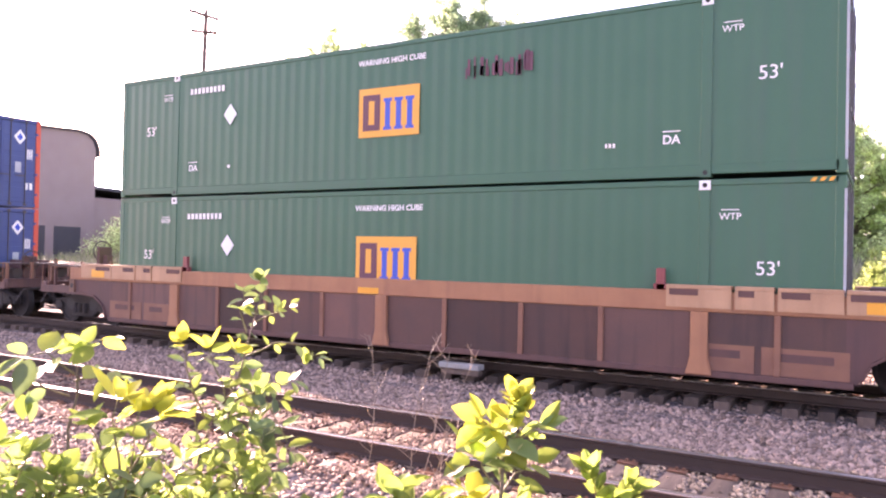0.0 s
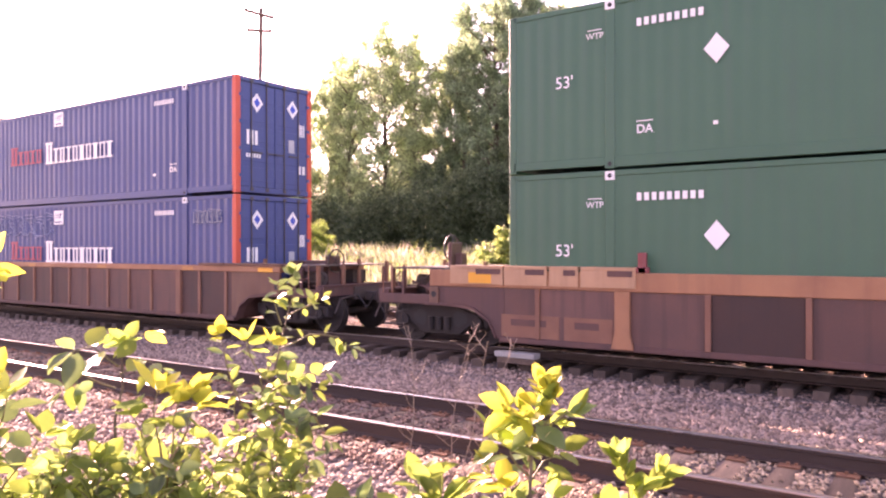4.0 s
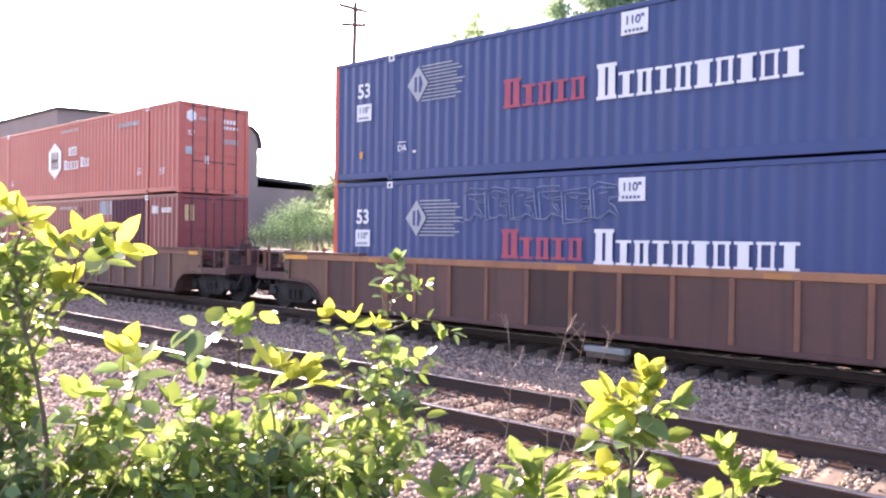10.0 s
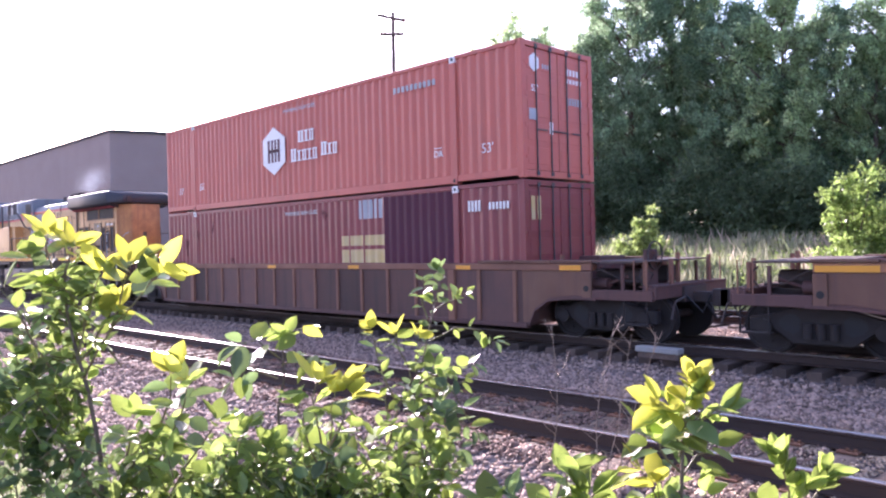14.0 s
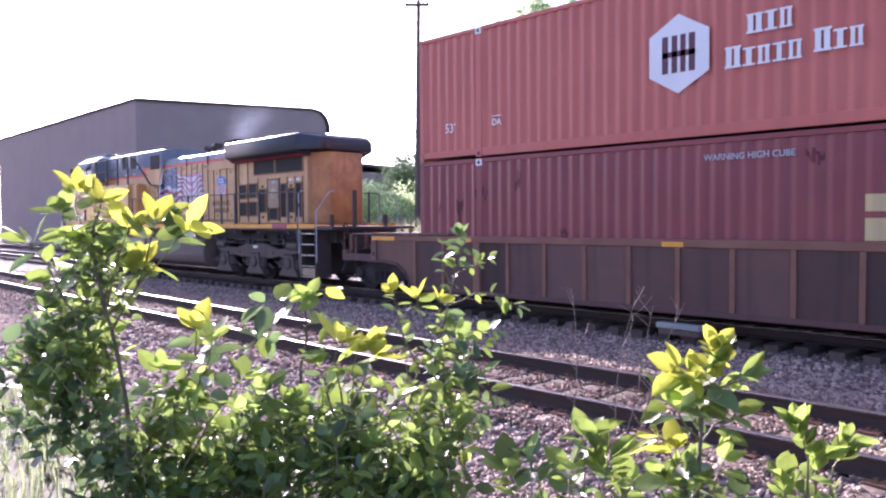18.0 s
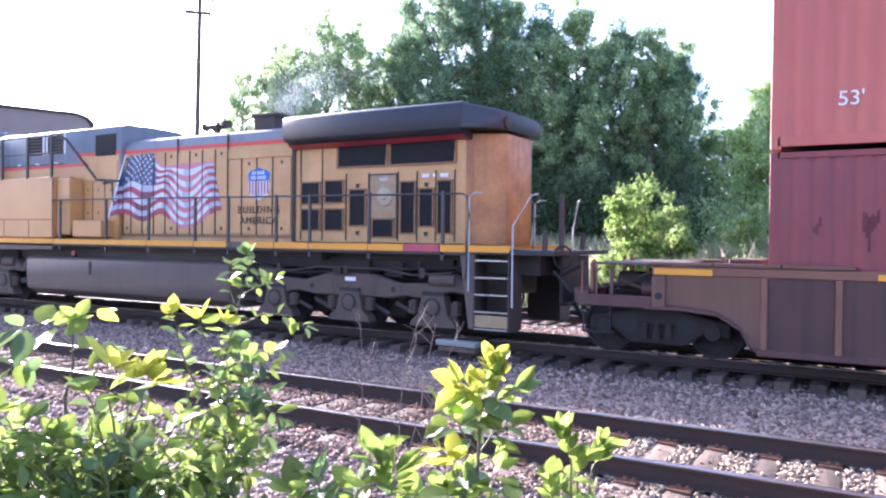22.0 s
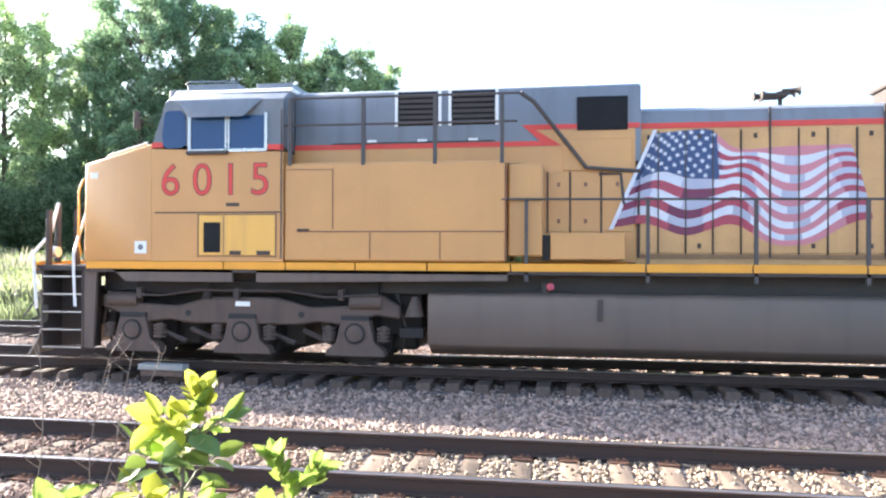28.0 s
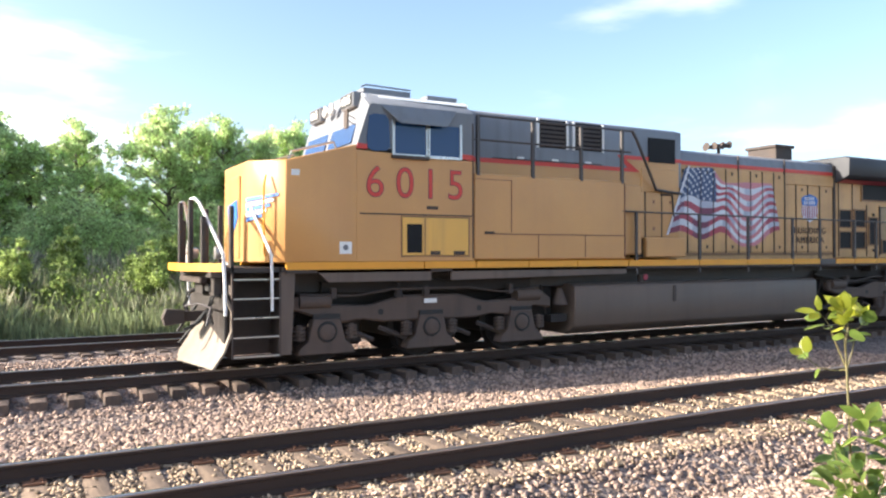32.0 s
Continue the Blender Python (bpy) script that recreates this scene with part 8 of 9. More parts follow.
# ---- shrubs before the camera ----
def blade_mesh(name, material, width, fold, droop):
    """One ovate leaf of length 1 along x on a short stalk, folded a little at its rib."""
    run = ((0.1, 0.0), (0.22, 0.6), (0.4, 0.96), (0.6, 0.98), (0.8, 0.62), (1.0, 0.0))
    rib = [(x, 0, -fold * (1 - abs(2 * x - 1.1)) - droop * x * x) for x, w in run]
    left = [(x, width * w, fold * w * 0.6 - droop * x * x * 0.8) for x, w in run[1:-1]]
    right = [(x, -y, z) for x, y, z in left]
    stalk = [(0, 0.012, 0), (0, -0.012, 0)]
    s = Shape()
    f = [(0, 1, 6), (1, 2, 7, 6), (2, 3, 8, 7), (3, 4, 9, 8), (4, 5, 9), (0, 10, 1), (1, 10, 11, 2), (2, 11, 12, 3), (3, 12, 13, 4), (4, 13, 5), (14, 15, 0)]
    s.add(rib + left + right + stalk, f)
    me = bpy.data.meshes.new(name)
    me.from_pydata(s.v, [], s.f)
    me.materials.append(material)
    me.shade_smooth()
    return me


BLADES = {
    "young": [blade_mesh("leaf", LEAF_ONE, 0.27, 0.05, 0.1), blade_mesh("leaf", LEAF_ONE, 0.24, 0.09, 0.22), blade_mesh("leaf", LEAF_ONE, 0.3, 0.03, 0.15)],
    "yellow": [blade_mesh("leaf", YELLOW_ONE, 0.28, 0.05, 0.05), blade_mesh("leaf", YELLOW_ONE, 0.25, 0.1, 0.12)],
    "old": [blade_mesh("leaf", OLD_ONE, 0.28, 0.05, 0.15), blade_mesh("leaf", OLD_ONE, 0.25, 0.07, 0.3)],
    "folded": [blade_mesh("leaf", LEAF_ONE, 0.17, 0.22, 0.02), blade_mesh("leaf", LEAF_ONE, 0.2, 0.16, 0.1)]}


def leaf_pose(p, direction, roll, length):
    d = Vector(direction).normalized()
    side = Vector((0, 0, 1)).cross(d)
    side = side.normalized() if side.length > 0.1 else Vector((0, 1, 0))
    up = d.cross(side)
    m = Matrix((d, side, up)).transposed().to_4x4()
    return Matrix.Translation(p) @ m @ Matrix.Rotation(roll, 4, "X") @ Matrix.Scale(length, 4)


def along(pts, f):
    """The point at a share f of a broken line, and the line's direction there."""
    k = min(int(f * (len(pts) - 1)), len(pts) - 2)
    return pts[k] + (pts[k + 1] - pts[k]) * (f * (len(pts) - 1) - k), (pts[k + 1] - pts[k]).normalized()


def bough(shrub, r, points, leaves, length, start=0.35, tip="yellow", rest=("young", "young", "old"), crown=3, thick=0.005, rise=0.5, wood=None):
    """A stem through the points; leaves alternate on it from a share of its length on, and a tuft closes it."""
    pts = [Vector(p) for p in points]
    soft = []
    for i in range(len(pts) - 1):
        soft += [pts[i], (pts[i] + pts[i + 1]) / 2 + Vector((r.uniform(-1, 1), r.uniform(-1, 1), r.uniform(-0.5, 0.5))) * 0.012]
    soft.append(pts[-1])
    stem = part("stem", Shape().tube(soft, thick, 6, thick * 0.3), wood or STEM, shrub)
    turn = r.uniform(0, 6.28)
    leaves = round(leaves * 1.35)
    for i in range(leaves + crown):
        f = start + (1 - start) * (i + r.uniform(0.2, 0.8)) / leaves if i < leaves else 1.0
        p, d = along(soft, min(f, 1.0))
        u = d.orthogonal().normalized()
        a = turn + i * 2.4 + r.uniform(-0.5, 0.5)
        out = u * math.cos(a) + d.cross(u) * math.sin(a)
        lift = rise + r.uniform(-0.45, 0.35) if i < leaves else r.uniform(0.7, 1.9)
        kind = tip if i >= leaves or f > 0.9 else r.choice(rest)
        way = out + d * lift + Vector((0, 0, -0.12))
        size = length * r.uniform(0.85, 1.4) * (0.75 if f < start + 0.15 else 1.0)
        piece("leaf", r.choice(BLADES[kind]), stem, leaf_pose(p, way, r.uniform(-1.0, 1.0), size))
    return stem


def leaf_mass(shrub, r, boxes, count, length, material, name="foliage", per=7):
    """Leafy side shoots that grow in the given volumes; their leaves are too many to pick apart."""
    protos = []
    for w, fold, droop in ((0.27, 0.05, 0.14), (0.24, 0.1, 0.25), (0.3, 0.03, 0.08)):
        proto = blade_mesh("tmp", material, w, fold, droop)
        proto.calc_loop_triangles()
        protos.append((np.array([v.co[:] for v in proto.vertices]), np.array([tuple(q.vertices) for q in proto.loop_triangles])))
        bpy.data.meshes.remove(proto)
    vs, fs, n = [], [], 0
    twigs = Shape()
    sizes = [b[3] * b[4] * b[5] for b in boxes]
    count = round(count * 1.25)
    while n < count:
        cx, cy, cz, rx, ry, rz = r.choices(boxes, sizes)[0]
        while True:
            q = Vector((r.uniform(-1, 1), r.uniform(-1, 1), r.uniform(-1, 1)))
            if q.length < 1:
                break
        tip = Vector((cx + q.x * rx, cy + q.y * ry, cz + q.z * rz))
        way = Vector((q.x * 0.7 + r.gauss(0, 0.5), q.y * 0.7 + r.gauss(0, 0.5), r.uniform(0.1, 1.1))).normalized()
        run = r.uniform(0.08, 0.2)
        foot = tip - way * run
        bow = (foot + tip) / 2 + Vector((r.uniform(-0.015, 0.015), r.uniform(-0.015, 0.015), 0.01))
        twigs.tube([foot, bow, tip], 0.0022, 4, 0.0008)
        flip = r.uniform(0, 6.28)
        u = way.orthogonal().normalized()
        w = way.cross(u)
        for i in range(per):
            f = i / per
            p = tip + (bow - tip) * (f * 2) if f < 0.5 else bow + (foot - bow) * (f * 2 - 1)
            a = flip + i * 2.4 + r.uniform(-0.5, 0.5)
            out = (u * math.cos(a) + w * math.sin(a)) + way * (1.1 - 0.9 * f + r.uniform(-0.4, 0.4))
            m = leaf_pose(p, out, r.uniform(-1.1, 1.1), length * r.uniform(0.65, 1.4) * (0.7 if i == 0 else 1.0))
            pv, pf = r.choice(protos)
            vs.append(pv @ np.array(m.to_3x3()).T + np.array(m.translation))
            fs.append(pf + len(pv) * n)
            n += 1
    ob = new(name, raw_mesh(name, np.concatenate(vs), np.concatenate(fs), material, True))
    ob.parent = shrub
    tagged(ob, kind="stuff")
    tagged(part("twig", twigs, STEM, shrub), kind="stuff")


def shrub_thing(label):
    return thing("shrub", label, "shrub", "shrubs on the bank")


r = random.Random(31)
A = shrub_thing("leafy shrub with glowing yellow-green shoots")
foot, low = (-0.98, 1.84, 0.25), (-0.98, 1.87, 1.29)
bough(A, r, (foot, low, (-0.974, 1.88, 1.46), (-0.965, 1.89, 1.55), (-0.95, 1.91, 1.6)), 14, 0.06, 0.82, "yellow", ("yellow", "young"), 9, 0.007, 0.8, BARK)
bough(A, r, ((-0.975, 1.88, 1.45), (-1.0, 1.86, 1.52), (-1.02, 1.84, 1.545)), 3, 0.085, 0.5, "yellow", ("yellow",), 4, 0.004, 0.6)
bough(A, r, ((-0.974, 1.88, 1.47), (-0.93, 1.92, 1.5), (-0.9, 1.952, 1.515)), 4, 0.07, 0.2, "folded", ("young", "old"), 0, 0.004, 0.6)
piece("leaf", BLADES["folded"][0], A.children[-1], leaf_pose(Vector((-0.905, 1.947, 1.51)), (0.04, 0.045, 0.075), 1.1, 0.11))
bough(A, r, ((-0.98, 1.87, 1.36), (-1.02, 1.84, 1.42), (-1.045, 1.82, 1.45)), 4, 0.085, 0.25, "young", ("young", "old"), 3, 0.004, 0.4)
bough(A, r, ((-0.98, 1.87, 1.34), (-0.95, 1.9, 1.4), (-0.92, 1.93, 1.43)), 5, 0.075, 0.2, "young", ("old", "folded"), 3, 0.004, 0.3)
bough(A, r, ((-0.98, 1.87, 1.4), (-0.96, 1.88, 1.48), (-0.965, 1.87, 1.53)), 6, 0.09, 0.1, "young", ("young", "old"), 2, 0.004, 0.2)
bough(A, r, ((-0.975, 1.88, 1.42), (-0.98, 1.86, 1.49), (-0.985, 1.85, 1.52)), 5, 0.08, 0.2, "yellow", ("yellow", "young"), 3, 0.004, 0.7)
bough(A, r, ((-0.974, 1.88, 1.44), (-0.945, 1.9, 1.5), (-0.935, 1.905, 1.55)), 5, 0.075, 0.2, "yellow", ("young",), 4, 0.004, 0.8)
for dx, dy, z, tone in ((-0.08, -0.06, 1.36, "yellow"), (-0.04, -0.05, 1.33, "yellow"), (0.05, 0.04, 1.3, "young"), (-0.1, -0.05, 1.24, "young"), (0.02, -0.06, 1.26, "young"), (0.08, 0.06, 1.2, "old")):
    bough(A, r, ((-0.98, 1.86, z - 0.2), (-0.98 + dx * 0.6, 1.87 + dy * 0.6, z - 0.08), (-0.98 + dx, 1.87 + dy, z)), 6, 0.075, 0.2, tone, ("young", "old"), 3, 0.004, 0.5)
leaf_mass(A, r, [(-1.0, 1.84, 1.2, 0.11, 0.11, 0.14), (-0.99, 1.83, 1.0, 0.13, 0.13, 0.15)], 150, 0.07, LEAF)
B = shrub_thing("low young shrub with folded pale leaves")
for line, tone, n in ((((-0.73, 2.0, 0.25), (-0.75, 2.01, 1.25), (-0.77, 2.0, 1.41)), "folded", 9), (((-0.72, 2.02, 0.25), (-0.71, 2.05, 1.25), (-0.68, 2.09, 1.36)), "folded", 9), (((-0.73, 2.0, 0.25), (-0.735, 2.03, 1.22), (-0.73, 2.03, 1.33)), "young", 8), (((-0.74, 2.0, 0.25), (-0.79, 1.98, 1.15), (-0.8, 1.97, 1.27)), "young", 7)):
    bough(B, r, line, n, 0.065, 0.8, tone, ("folded", "young", "folded"), 4, 0.005, 1.5)
leaf_mass(B, r, [(-0.73, 2.02, 1.18, 0.09, 0.09, 0.1)], 60, 0.06, LEAF)
G = shrub_thing("low broad-leaved shoots on the bank")
for x, y, z, tone, ln in ((-1.245, 1.485, 1.33, "old", 0.08), (-1.285, 1.45, 1.3, "young", 0.085), (-1.14, 1.58, 1.385, "young", 0.085), (-1.1, 1.62, 1.33, "folded", 0.085), (-1.17, 1.555, 1.3, "young", 0.08), (-1.06, 1.655, 1.27, "young", 0.075)):
    bough(G, r, ((-1.17, 1.55, 0.25), (x * 0.6 - 0.468, y * 0.6 + 0.62, z - 0.22), (x, y, z)), 6, ln, 0.84, tone, ("young", "old"), 4, 0.004, 0.8)
leaf_mass(G, r, [(-1.16, 1.56, 1.16, 0.15, 0.15, 0.09)], 70, 0.065, LEAF)
C = shrub_thing("tall thin shrub with small scattered leaves")
bough(C, r, ((-1.9, 1.42, 0.3), (-1.935, 1.445, 1.14), (-1.84, 1.54, 1.29), (-1.796, 1.585, 1.454), (-1.74, 1.641, 1.589), (-1.706, 1.679, 1.804), (-1.7, 1.69, 1.9)), 26, 0.045, 0.5, "old", ("old", "young"), 4, 0.006, 0.4, BARK)
for line, n, ln, tone in ((((-1.72, 1.66, 1.68), (-1.66, 1.72, 1.72), (-1.6, 1.78, 1.71), (-1.567, 1.807, 1.675)), 7, 0.045, "old"), (((-1.72, 1.66, 1.75), (-1.74, 1.65, 1.82), (-1.735, 1.655, 1.87)), 5, 0.045, "old"), (((-1.71, 1.68, 1.78), (-1.66, 1.73, 1.81), (-1.635, 1.75, 1.83)), 5, 0.04, "young"),
                          (((-1.76, 1.62, 1.55), (-1.79, 1.6, 1.65), (-1.8, 1.59, 1.7)), 3, 0.065, "yellow"), (((-1.75, 1.63, 1.58), (-1.75, 1.635, 1.65), (-1.745, 1.64, 1.695)), 3, 0.06, "yellow"), (((-1.8, 1.58, 1.5), (-1.84, 1.545, 1.64), (-1.856, 1.536, 1.72)), 6, 0.05, "yellow"),
                          (((-1.74, 1.64, 1.55), (-1.67, 1.71, 1.6), (-1.62, 1.755, 1.605)), 6, 0.05, "old"), (((-1.76, 1.62, 1.5), (-1.68, 1.69, 1.45), (-1.61, 1.76, 1.39)), 7, 0.06, "old"), (((-1.78, 1.6, 1.46), (-1.7, 1.68, 1.52), (-1.64, 1.735, 1.55)), 6, 0.05, "young"),
                          (((-1.83, 1.55, 1.33), (-1.74, 1.64, 1.36), (-1.65, 1.72, 1.34)), 7, 0.055, "old"), (((-1.82, 1.56, 1.4), (-1.82, 1.56, 1.5), (-1.83, 1.555, 1.58)), 6, 0.055, "young"), (((-1.84, 1.54, 1.28), (-1.72, 1.6, 1.3), (-1.64, 1.64, 1.24)), 8, 0.06, "young")):
    bough(C, r, line, n, ln, 0.2, tone, ("old", "young"), 2 if tone != "yellow" else 4, 0.003, 0.5)
leaf_mass(C, r, [(-1.8, 1.55, 1.4, 0.1, 0.1, 0.1), (-1.68, 1.6, 1.42, 0.09, 0.09, 0.12), (-1.73, 1.64, 1.56, 0.08, 0.08, 0.08), (-1.75, 1.52, 1.24, 0.18, 0.14, 0.1), (-1.75, 1.5, 1.05, 0.22, 0.18, 0.12), (-1.66, 1.6, 1.3, 0.12, 0.12, 0.1)], 380, 0.055, LEAF)
leaf_mass(C, r, [(-1.68, 1.62, 1.5, 0.1, 0.1, 0.14), (-1.74, 1.54, 1.24, 0.18, 0.14, 0.1)], 90, 0.055, LEAF_OLD)
D = shrub_thing("shrub with a bare brown stem and broad top leaves")
bough(D, r, ((-1.99, 1.3, 0.3), (-2.005, 1.311, 1.16), (-2.033, 1.289, 1.33), (-2.027, 1.299, 1.49), (-2.017, 1.314, 1.68), (-2.01, 1.32, 1.71)), 5, 0.08, 0.94, "young", ("old",), 5, 0.0075, 0.3, BARK)
for line, n, ln, tone in ((((-2.017, 1.314, 1.67), (-1.985, 1.345, 1.72), (-1.975, 1.355, 1.735)), 1, 0.08, "yellow"), (((-2.02, 1.31, 1.64), (-2.07, 1.26, 1.7), (-2.11, 1.225, 1.69)), 4, 0.095, "old"), (((-2.02, 1.31, 1.62), (-1.97, 1.355, 1.66), (-1.93, 1.395, 1.63)), 4, 0.07, "old"), (((-2.025, 1.3, 1.58), (-2.09, 1.24, 1.62), (-2.13, 1.205, 1.58)), 4, 0.07, "old")):
    bough(D, r, line, n, ln, 0.3, tone, ("old", "young"), 2, 0.003, 0.2)
E = shrub_thing("bright yellow-green shrub among darker leaves")
for line, n, ln, tone, k in ((((-1.76, 1.25, 0.3), (-1.77, 1.27, 1.25), (-1.745, 1.295, 1.48), (-1.735, 1.302, 1.57)), 6, 0.085, "yellow", 7), (((-1.76, 1.27, 1.4), (-1.78, 1.26, 1.52), (-1.775, 1.265, 1.6)), 3, 0.08, "yellow", 4), (((-1.75, 1.29, 1.42), (-1.72, 1.32, 1.5), (-1.7, 1.335, 1.56)), 3, 0.08, "yellow", 4),
                             (((-1.77, 1.27, 1.35), (-1.8, 1.24, 1.47), (-1.82, 1.22, 1.54)), 3, 0.07, "young", 3), (((-1.75, 1.28, 1.2), (-1.68, 1.36, 1.36), (-1.66, 1.38, 1.44)), 6, 0.07, "young", 3), (((-1.77, 1.26, 1.15), (-1.85, 1.18, 1.35), (-1.87, 1.16, 1.43)), 6, 0.07, "young", 3), (((-1.72, 1.3, 1.05), (-1.6, 1.4, 1.2), (-1.56, 1.44, 1.3)), 7, 0.065, "young", 3)):
    bough(E, r, line, n, ln, 0.35, tone, ("young", "old"), k, 0.004, 0.7)
leaf_mass(E, r, [(-1.74, 1.3, 1.3, 0.17, 0.16, 0.13), (-1.9, 1.33, 1.32, 0.16, 0.16, 0.15), (-1.72, 1.32, 1.1, 0.24, 0.22, 0.14), (-1.55, 1.42, 1.15, 0.18, 0.16, 0.12), (-1.86, 1.12, 1.36, 0.14, 0.14, 0.14)], 780, 0.056, LEAF)
leaf_mass(E, r, [(-1.76, 1.26, 1.4, 0.12, 0.12, 0.1), (-1.8, 1.25, 1.2, 0.2, 0.2, 0.16), (-1.9, 1.15, 1.38, 0.12, 0.12, 0.12)], 330, 0.058, LEAF_OLD)
L = shrub_thing("dense tall shrub of dark leaves with bright shoots")
bough(L, r, ((-2.0, 0.72, 0.35), (-2.02, 0.75, 1.32), (-2.03, 0.75, 1.52), (-2.066, 0.719, 1.73), (-2.09, 0.7, 1.9), (-2.075, 0.72, 2.0)), 14, 0.065, 0.6, "yellow", ("young", "old"), 5, 0.008, 0.5, BARK)
for line, n, ln, tone in ((((-2.05, 0.73, 1.66), (-1.99, 0.79, 1.8), (-1.935, 0.85, 1.89), (-1.9, 0.88, 1.93)), 7, 0.085, "yellow"), (((-2.0, 0.78, 1.78), (-1.98, 0.81, 1.9), (-1.968, 0.82, 1.95)), 4, 0.085, "yellow"), (((-2.06, 0.72, 1.72), (-2.04, 0.75, 1.86), (-2.022, 0.768, 1.93)), 6, 0.075, "yellow"),
                          (((-2.06, 0.72, 1.7), (-2.02, 0.76, 1.78), (-2.0, 0.785, 1.83)), 5, 0.07, "yellow"), (((-2.08, 0.7, 1.8), (-2.13, 0.66, 1.9), (-2.15, 0.645, 1.98)), 7, 0.07, "young"), (((-2.08, 0.7, 1.85), (-2.11, 0.68, 1.95), (-2.12, 0.675, 2.03)), 6, 0.07, "yellow"), (((-2.06, 0.72, 1.62), (-2.15, 0.63, 1.78), (-2.2, 0.58, 1.9)), 8, 0.07, "young"),
                          (((-2.0, 0.77, 1.3), (-1.9, 0.87, 1.55), (-1.885, 0.888, 1.665)), 6, 0.075, "yellow"), (((-1.98, 0.79, 1.3), (-1.87, 0.9, 1.55), (-1.855, 0.917, 1.64)), 6, 0.075, "young"), (((-2.0, 0.77, 1.3), (-1.97, 0.81, 1.48), (-1.955, 0.82, 1.56)), 6, 0.07, "young"), (((-1.96, 0.82, 1.2), (-1.88, 0.92, 1.42), (-1.84, 0.99, 1.53)), 7, 0.065, "young"), (((-2.03, 0.75, 1.35), (-2.12, 0.66, 1.55), (-2.14, 0.64, 1.66)), 8, 0.07, "old"),
                          (((-1.95, 0.9, 1.1), (-1.86, 1.02, 1.36), (-1.83, 1.07, 1.5)), 8, 0.07, "young"), (((-1.94, 0.92, 1.0), (-1.84, 1.08, 1.3), (-1.8, 1.12, 1.44)), 8, 0.07, "young")):
    bough(L, r, line, n, ln, 0.3, tone, ("young", "old"), 4, 0.004, 0.6)
leaf_mass(L, r, [(-2.17, 0.66, 1.78, 0.11, 0.12, 0.14), (-2.2, 0.62, 1.55, 0.16, 0.16, 0.16), (-2.1, 0.72, 1.4, 0.18, 0.16, 0.12), (-2.02, 0.78, 1.22, 0.24, 0.2, 0.16), (-1.9, 0.98, 1.22, 0.2, 0.2, 0.16), (-2.0, 0.85, 0.95, 0.3, 0.28, 0.18)], 1500, 0.05, LEAF_OLD)
leaf_mass(L, r, [(-2.1, 0.72, 1.85, 0.08, 0.09, 0.12), (-2.15, 0.66, 1.6, 0.14, 0.14, 0.18), (-1.95, 0.86, 1.44, 0.13, 0.13, 0.12), (-1.86, 1.02, 1.36, 0.14, 0.14, 0.13), (-1.95, 0.92, 1.2, 0.22, 0.2, 0.16)], 1150, 0.05, LEAF)
F = shrub_thing("young shrub with a bare stem below its leafy head")
bough(F, r, ((2.12, 1.36, 0.3), (2.125, 1.38, 1.2), (2.14, 1.41, 1.7), (2.145, 1.42, 1.8)), 10, 0.07, 0.88, "yellow", ("young",), 8, 0.006, 0.6)
for x, y, z, n in ((2.1, 1.47, 1.79, 4), (2.17, 1.37, 1.78, 4), (2.12, 1.4, 1.75, 4), (2.06, 1.49, 1.66, 2)):
    bough(F, r, ((2.138, 1.405, 1.62), (x * 0.6 + 0.855, y * 0.6 + 0.564, z - 0.04), (x, y, z)), n, 0.06, 0.4, "yellow", ("young",), 3, 0.003, 0.6)
for x, y, z in ((2.15, 1.35, 1.47), (2.1, 1.44, 1.43), (2.19, 1.3, 1.41)):
    bough(F, r, ((2.12, 1.34, 0.3), (2.12, 1.36, 1.1), (x, y, z)), 9, 0.07, 0.7, "young", ("young", "old"), 4, 0.004, 0.6)
leaf_mass(F, r, [(2.13, 1.36, 1.28, 0.13, 0.13, 0.12), (2.13, 1.34, 1.1, 0.18, 0.18, 0.12)], 240, 0.065, LEAF)

twig = thing("dry_weed", "dry bare weed stalk with fine side twigs", "weed")
r = random.Random(9)
for tip in ((-1.55, 2.79, 1.61), (-1.61, 2.735, 1.6), (-1.675, 2.67, 1.63), (-1.85, 2.51, 1.64), (-1.63, 2.72, 1.3)):
    b, t = Vector((-1.86 + r.uniform(-0.04, 0.04), 2.46, -0.1)), Vector(tip)
    pts = [b + (t - b) * (k / 9) + Vector((r.uniform(-0.022, 0.022), r.uniform(-0.022, 0.022), 0)) * min(1, k) for k in range(10)]
    st = part("stalk", Shape().tube(pts, 0.004, 5, 0.0013), DRY, twig)
    for k in range(13):
        i = 4 + k * 5 // 13
        p = pts[i] + (pts[min(i + 1, 9)] - pts[i]) * r.random()
        a = r.uniform(0, 6.28)
        ln = r.uniform(0.06, 0.2)
        m = p + Vector((math.cos(a) * 0.6, math.sin(a) * 0.6, 0.5)) * ln * 0.5
        q = m + Vector((math.cos(a + r.uniform(-0.6, 0.6)) * 0.5, math.sin(a) * 0.5, r.uniform(0.3, 0.9))) * ln * 0.6
        s_ = Shape().tube([p, m, q], 0.0017, 4, 0.0008)
        for e in range(3):
            f = m + (q - m) * (e / 3)
            s_.tube([f, f + Vector((r.uniform(-1, 1), r.uniform(-1, 1), r.uniform(0.2, 1))) * 0.03], 0.0009, 3, 0.0005)
        part("side_twig", s_, DRY, st)


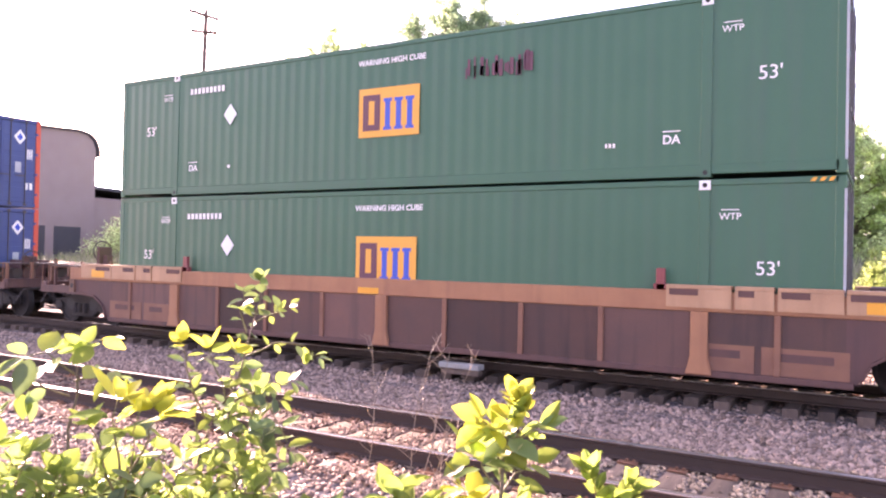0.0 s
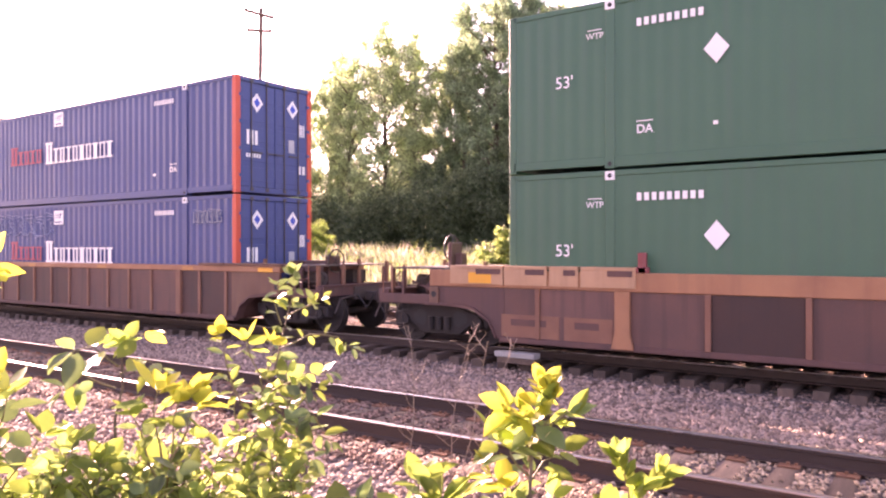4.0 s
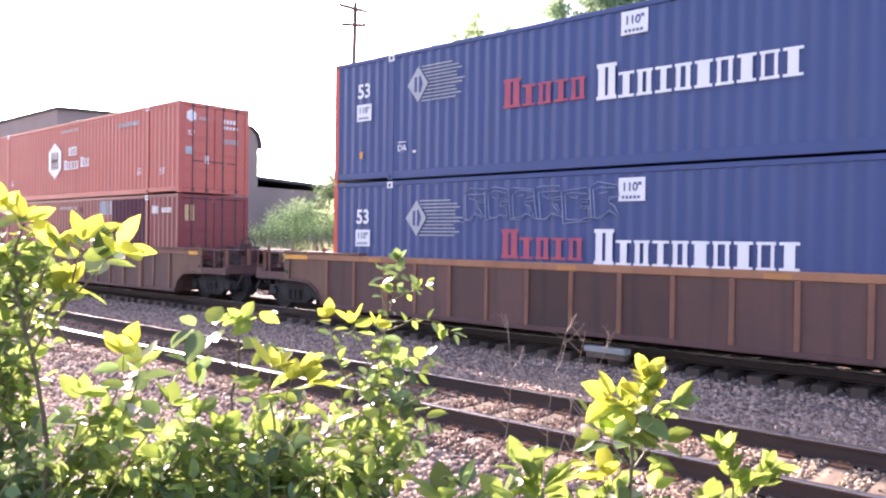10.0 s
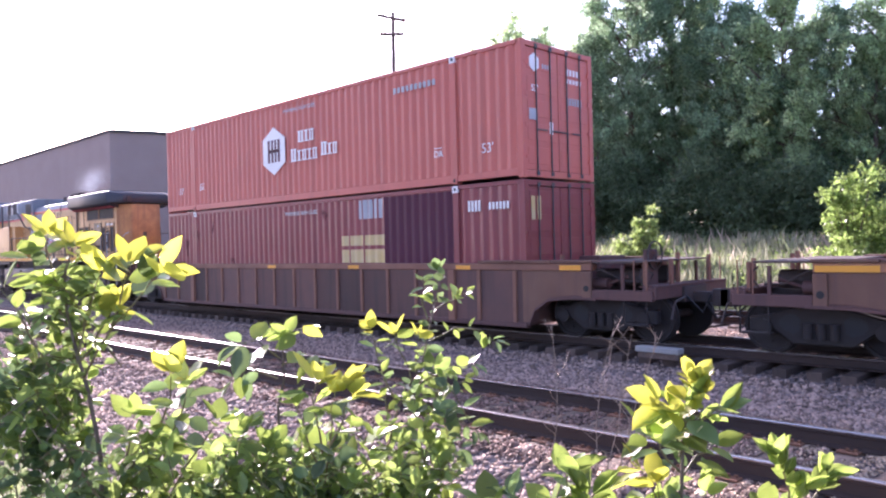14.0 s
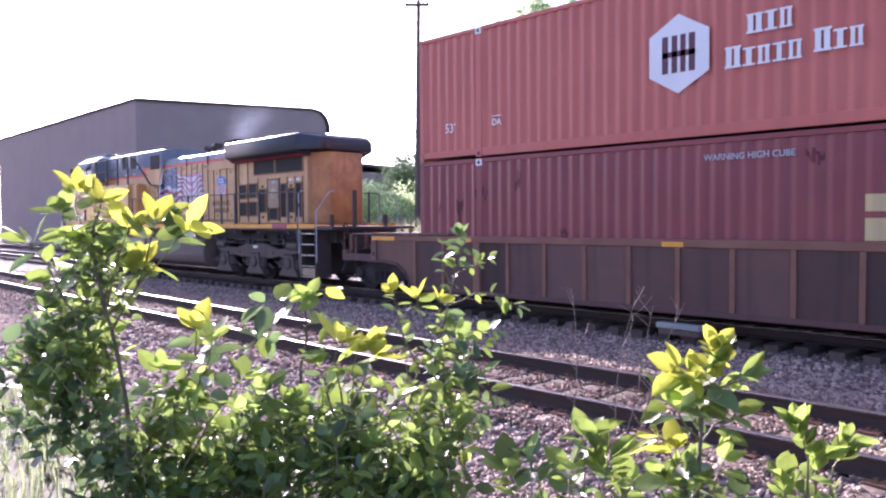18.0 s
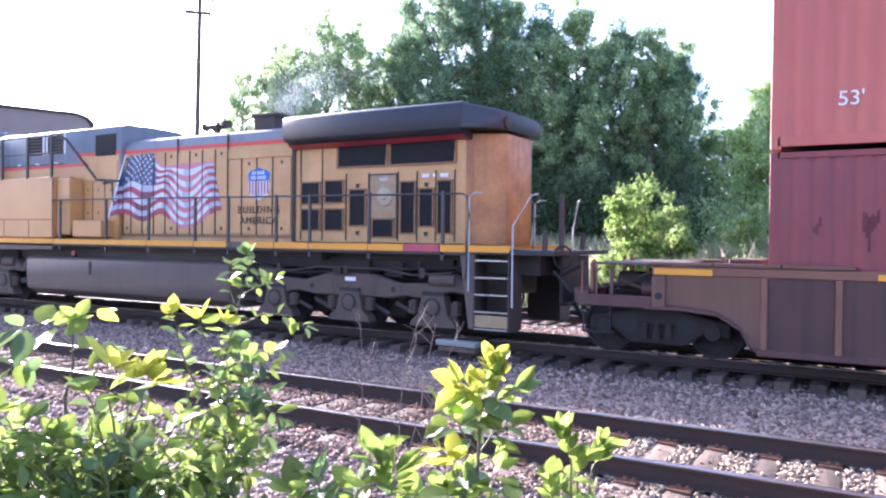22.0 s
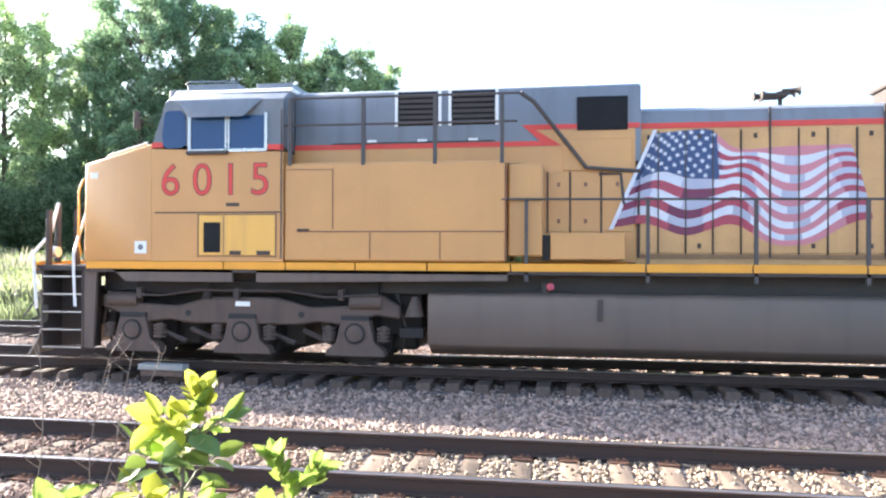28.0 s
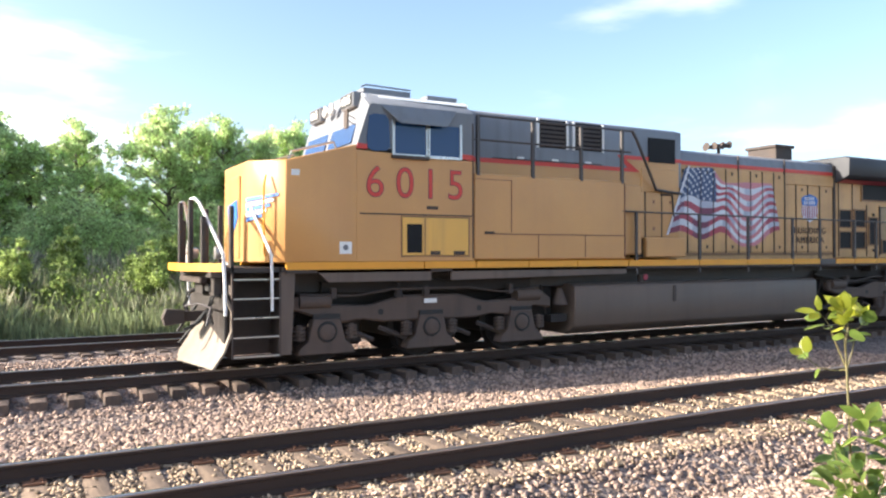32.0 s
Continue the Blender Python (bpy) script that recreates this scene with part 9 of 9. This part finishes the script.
# ---- the nearest loose stones of the bank, one by one ----
r = random.Random(77)
stone_meshes = []
for seed in range(10):
    v = []
    for i in range(5):
        a = i * math.pi * 2 / 5 + r.uniform(-0.35, 0.35)
        v.append((math.cos(a) * r.uniform(0.8, 1.25), math.sin(a) * r.uniform(0.6, 1.0), r.uniform(-0.3, 0.3)))
    v += [(r.uniform(-0.4, 0.4), r.uniform(-0.4, 0.4), r.uniform(0.55, 0.8)), (r.uniform(-0.3, 0.3), r.uniform(-0.3, 0.3), -0.5)]
    stone_meshes.append(raw_mesh("stone", v, [(i, (i + 1) % 5, 5) for i in range(5)] + [((i + 1) % 5, i, 6) for i in range(5)], STONE_ONE))
for i in range(290):
    x, y = r.uniform(-3.6, 4.2), r.uniform(3.3, 5.6)
    piece("stone", r.choice(stone_meshes), ballast, pose(x, y, ground_height(x, y) + 0.055, 0, 0, r.uniform(0, 360)) @ Matrix.Scale(r.uniform(0.035, 0.062), 4))
ROLL = (-0.0741, 48.8380, -0.0473, 1.0999, 7.1637, -13.9085, -9.4987, 16.4142, 5.8698, -6.0800, -1.2880)


# ---- what moves: the train rolls to +x, its wheels turn ----
def travel(t):
    """How far the train has rolled at t seconds, from where it is at 16 s."""
    u = (t - 16) / 16
    return sum(k * u ** i for i, k in enumerate(ROLL))


def motions():
    for ob, x, z in TRAIN:
        walk(ob, [(float(t), pose(x + travel(t), TRACK_Y, z)) for t in range(33)])
    for ob, x, z in TRAIN:
        if ob.name == loco.name:
            walk(haze, [(float(t), pose(x + 4.05 + travel(t), TRACK_Y, z + 4.84)) for t in range(33)])
    for ob, lean, rise in PUFFS:
        early, late = pose(lean[0], 0, lean[1]), pose(rise[0], 0, rise[1], 0, -12, 0)
        walk(ob, [(0.0, early), (22.8, early), (24.0, late), (32.0, late)])
    for w, x, r in WHEELS:
        rows = []
        for k in range(161):
            t = k * 0.2
            rows.append((t, pose(x, 0, r) @ Matrix.Rotation(travel(t) / r, 4, "Y")))
        walk(w, rows)


motions()
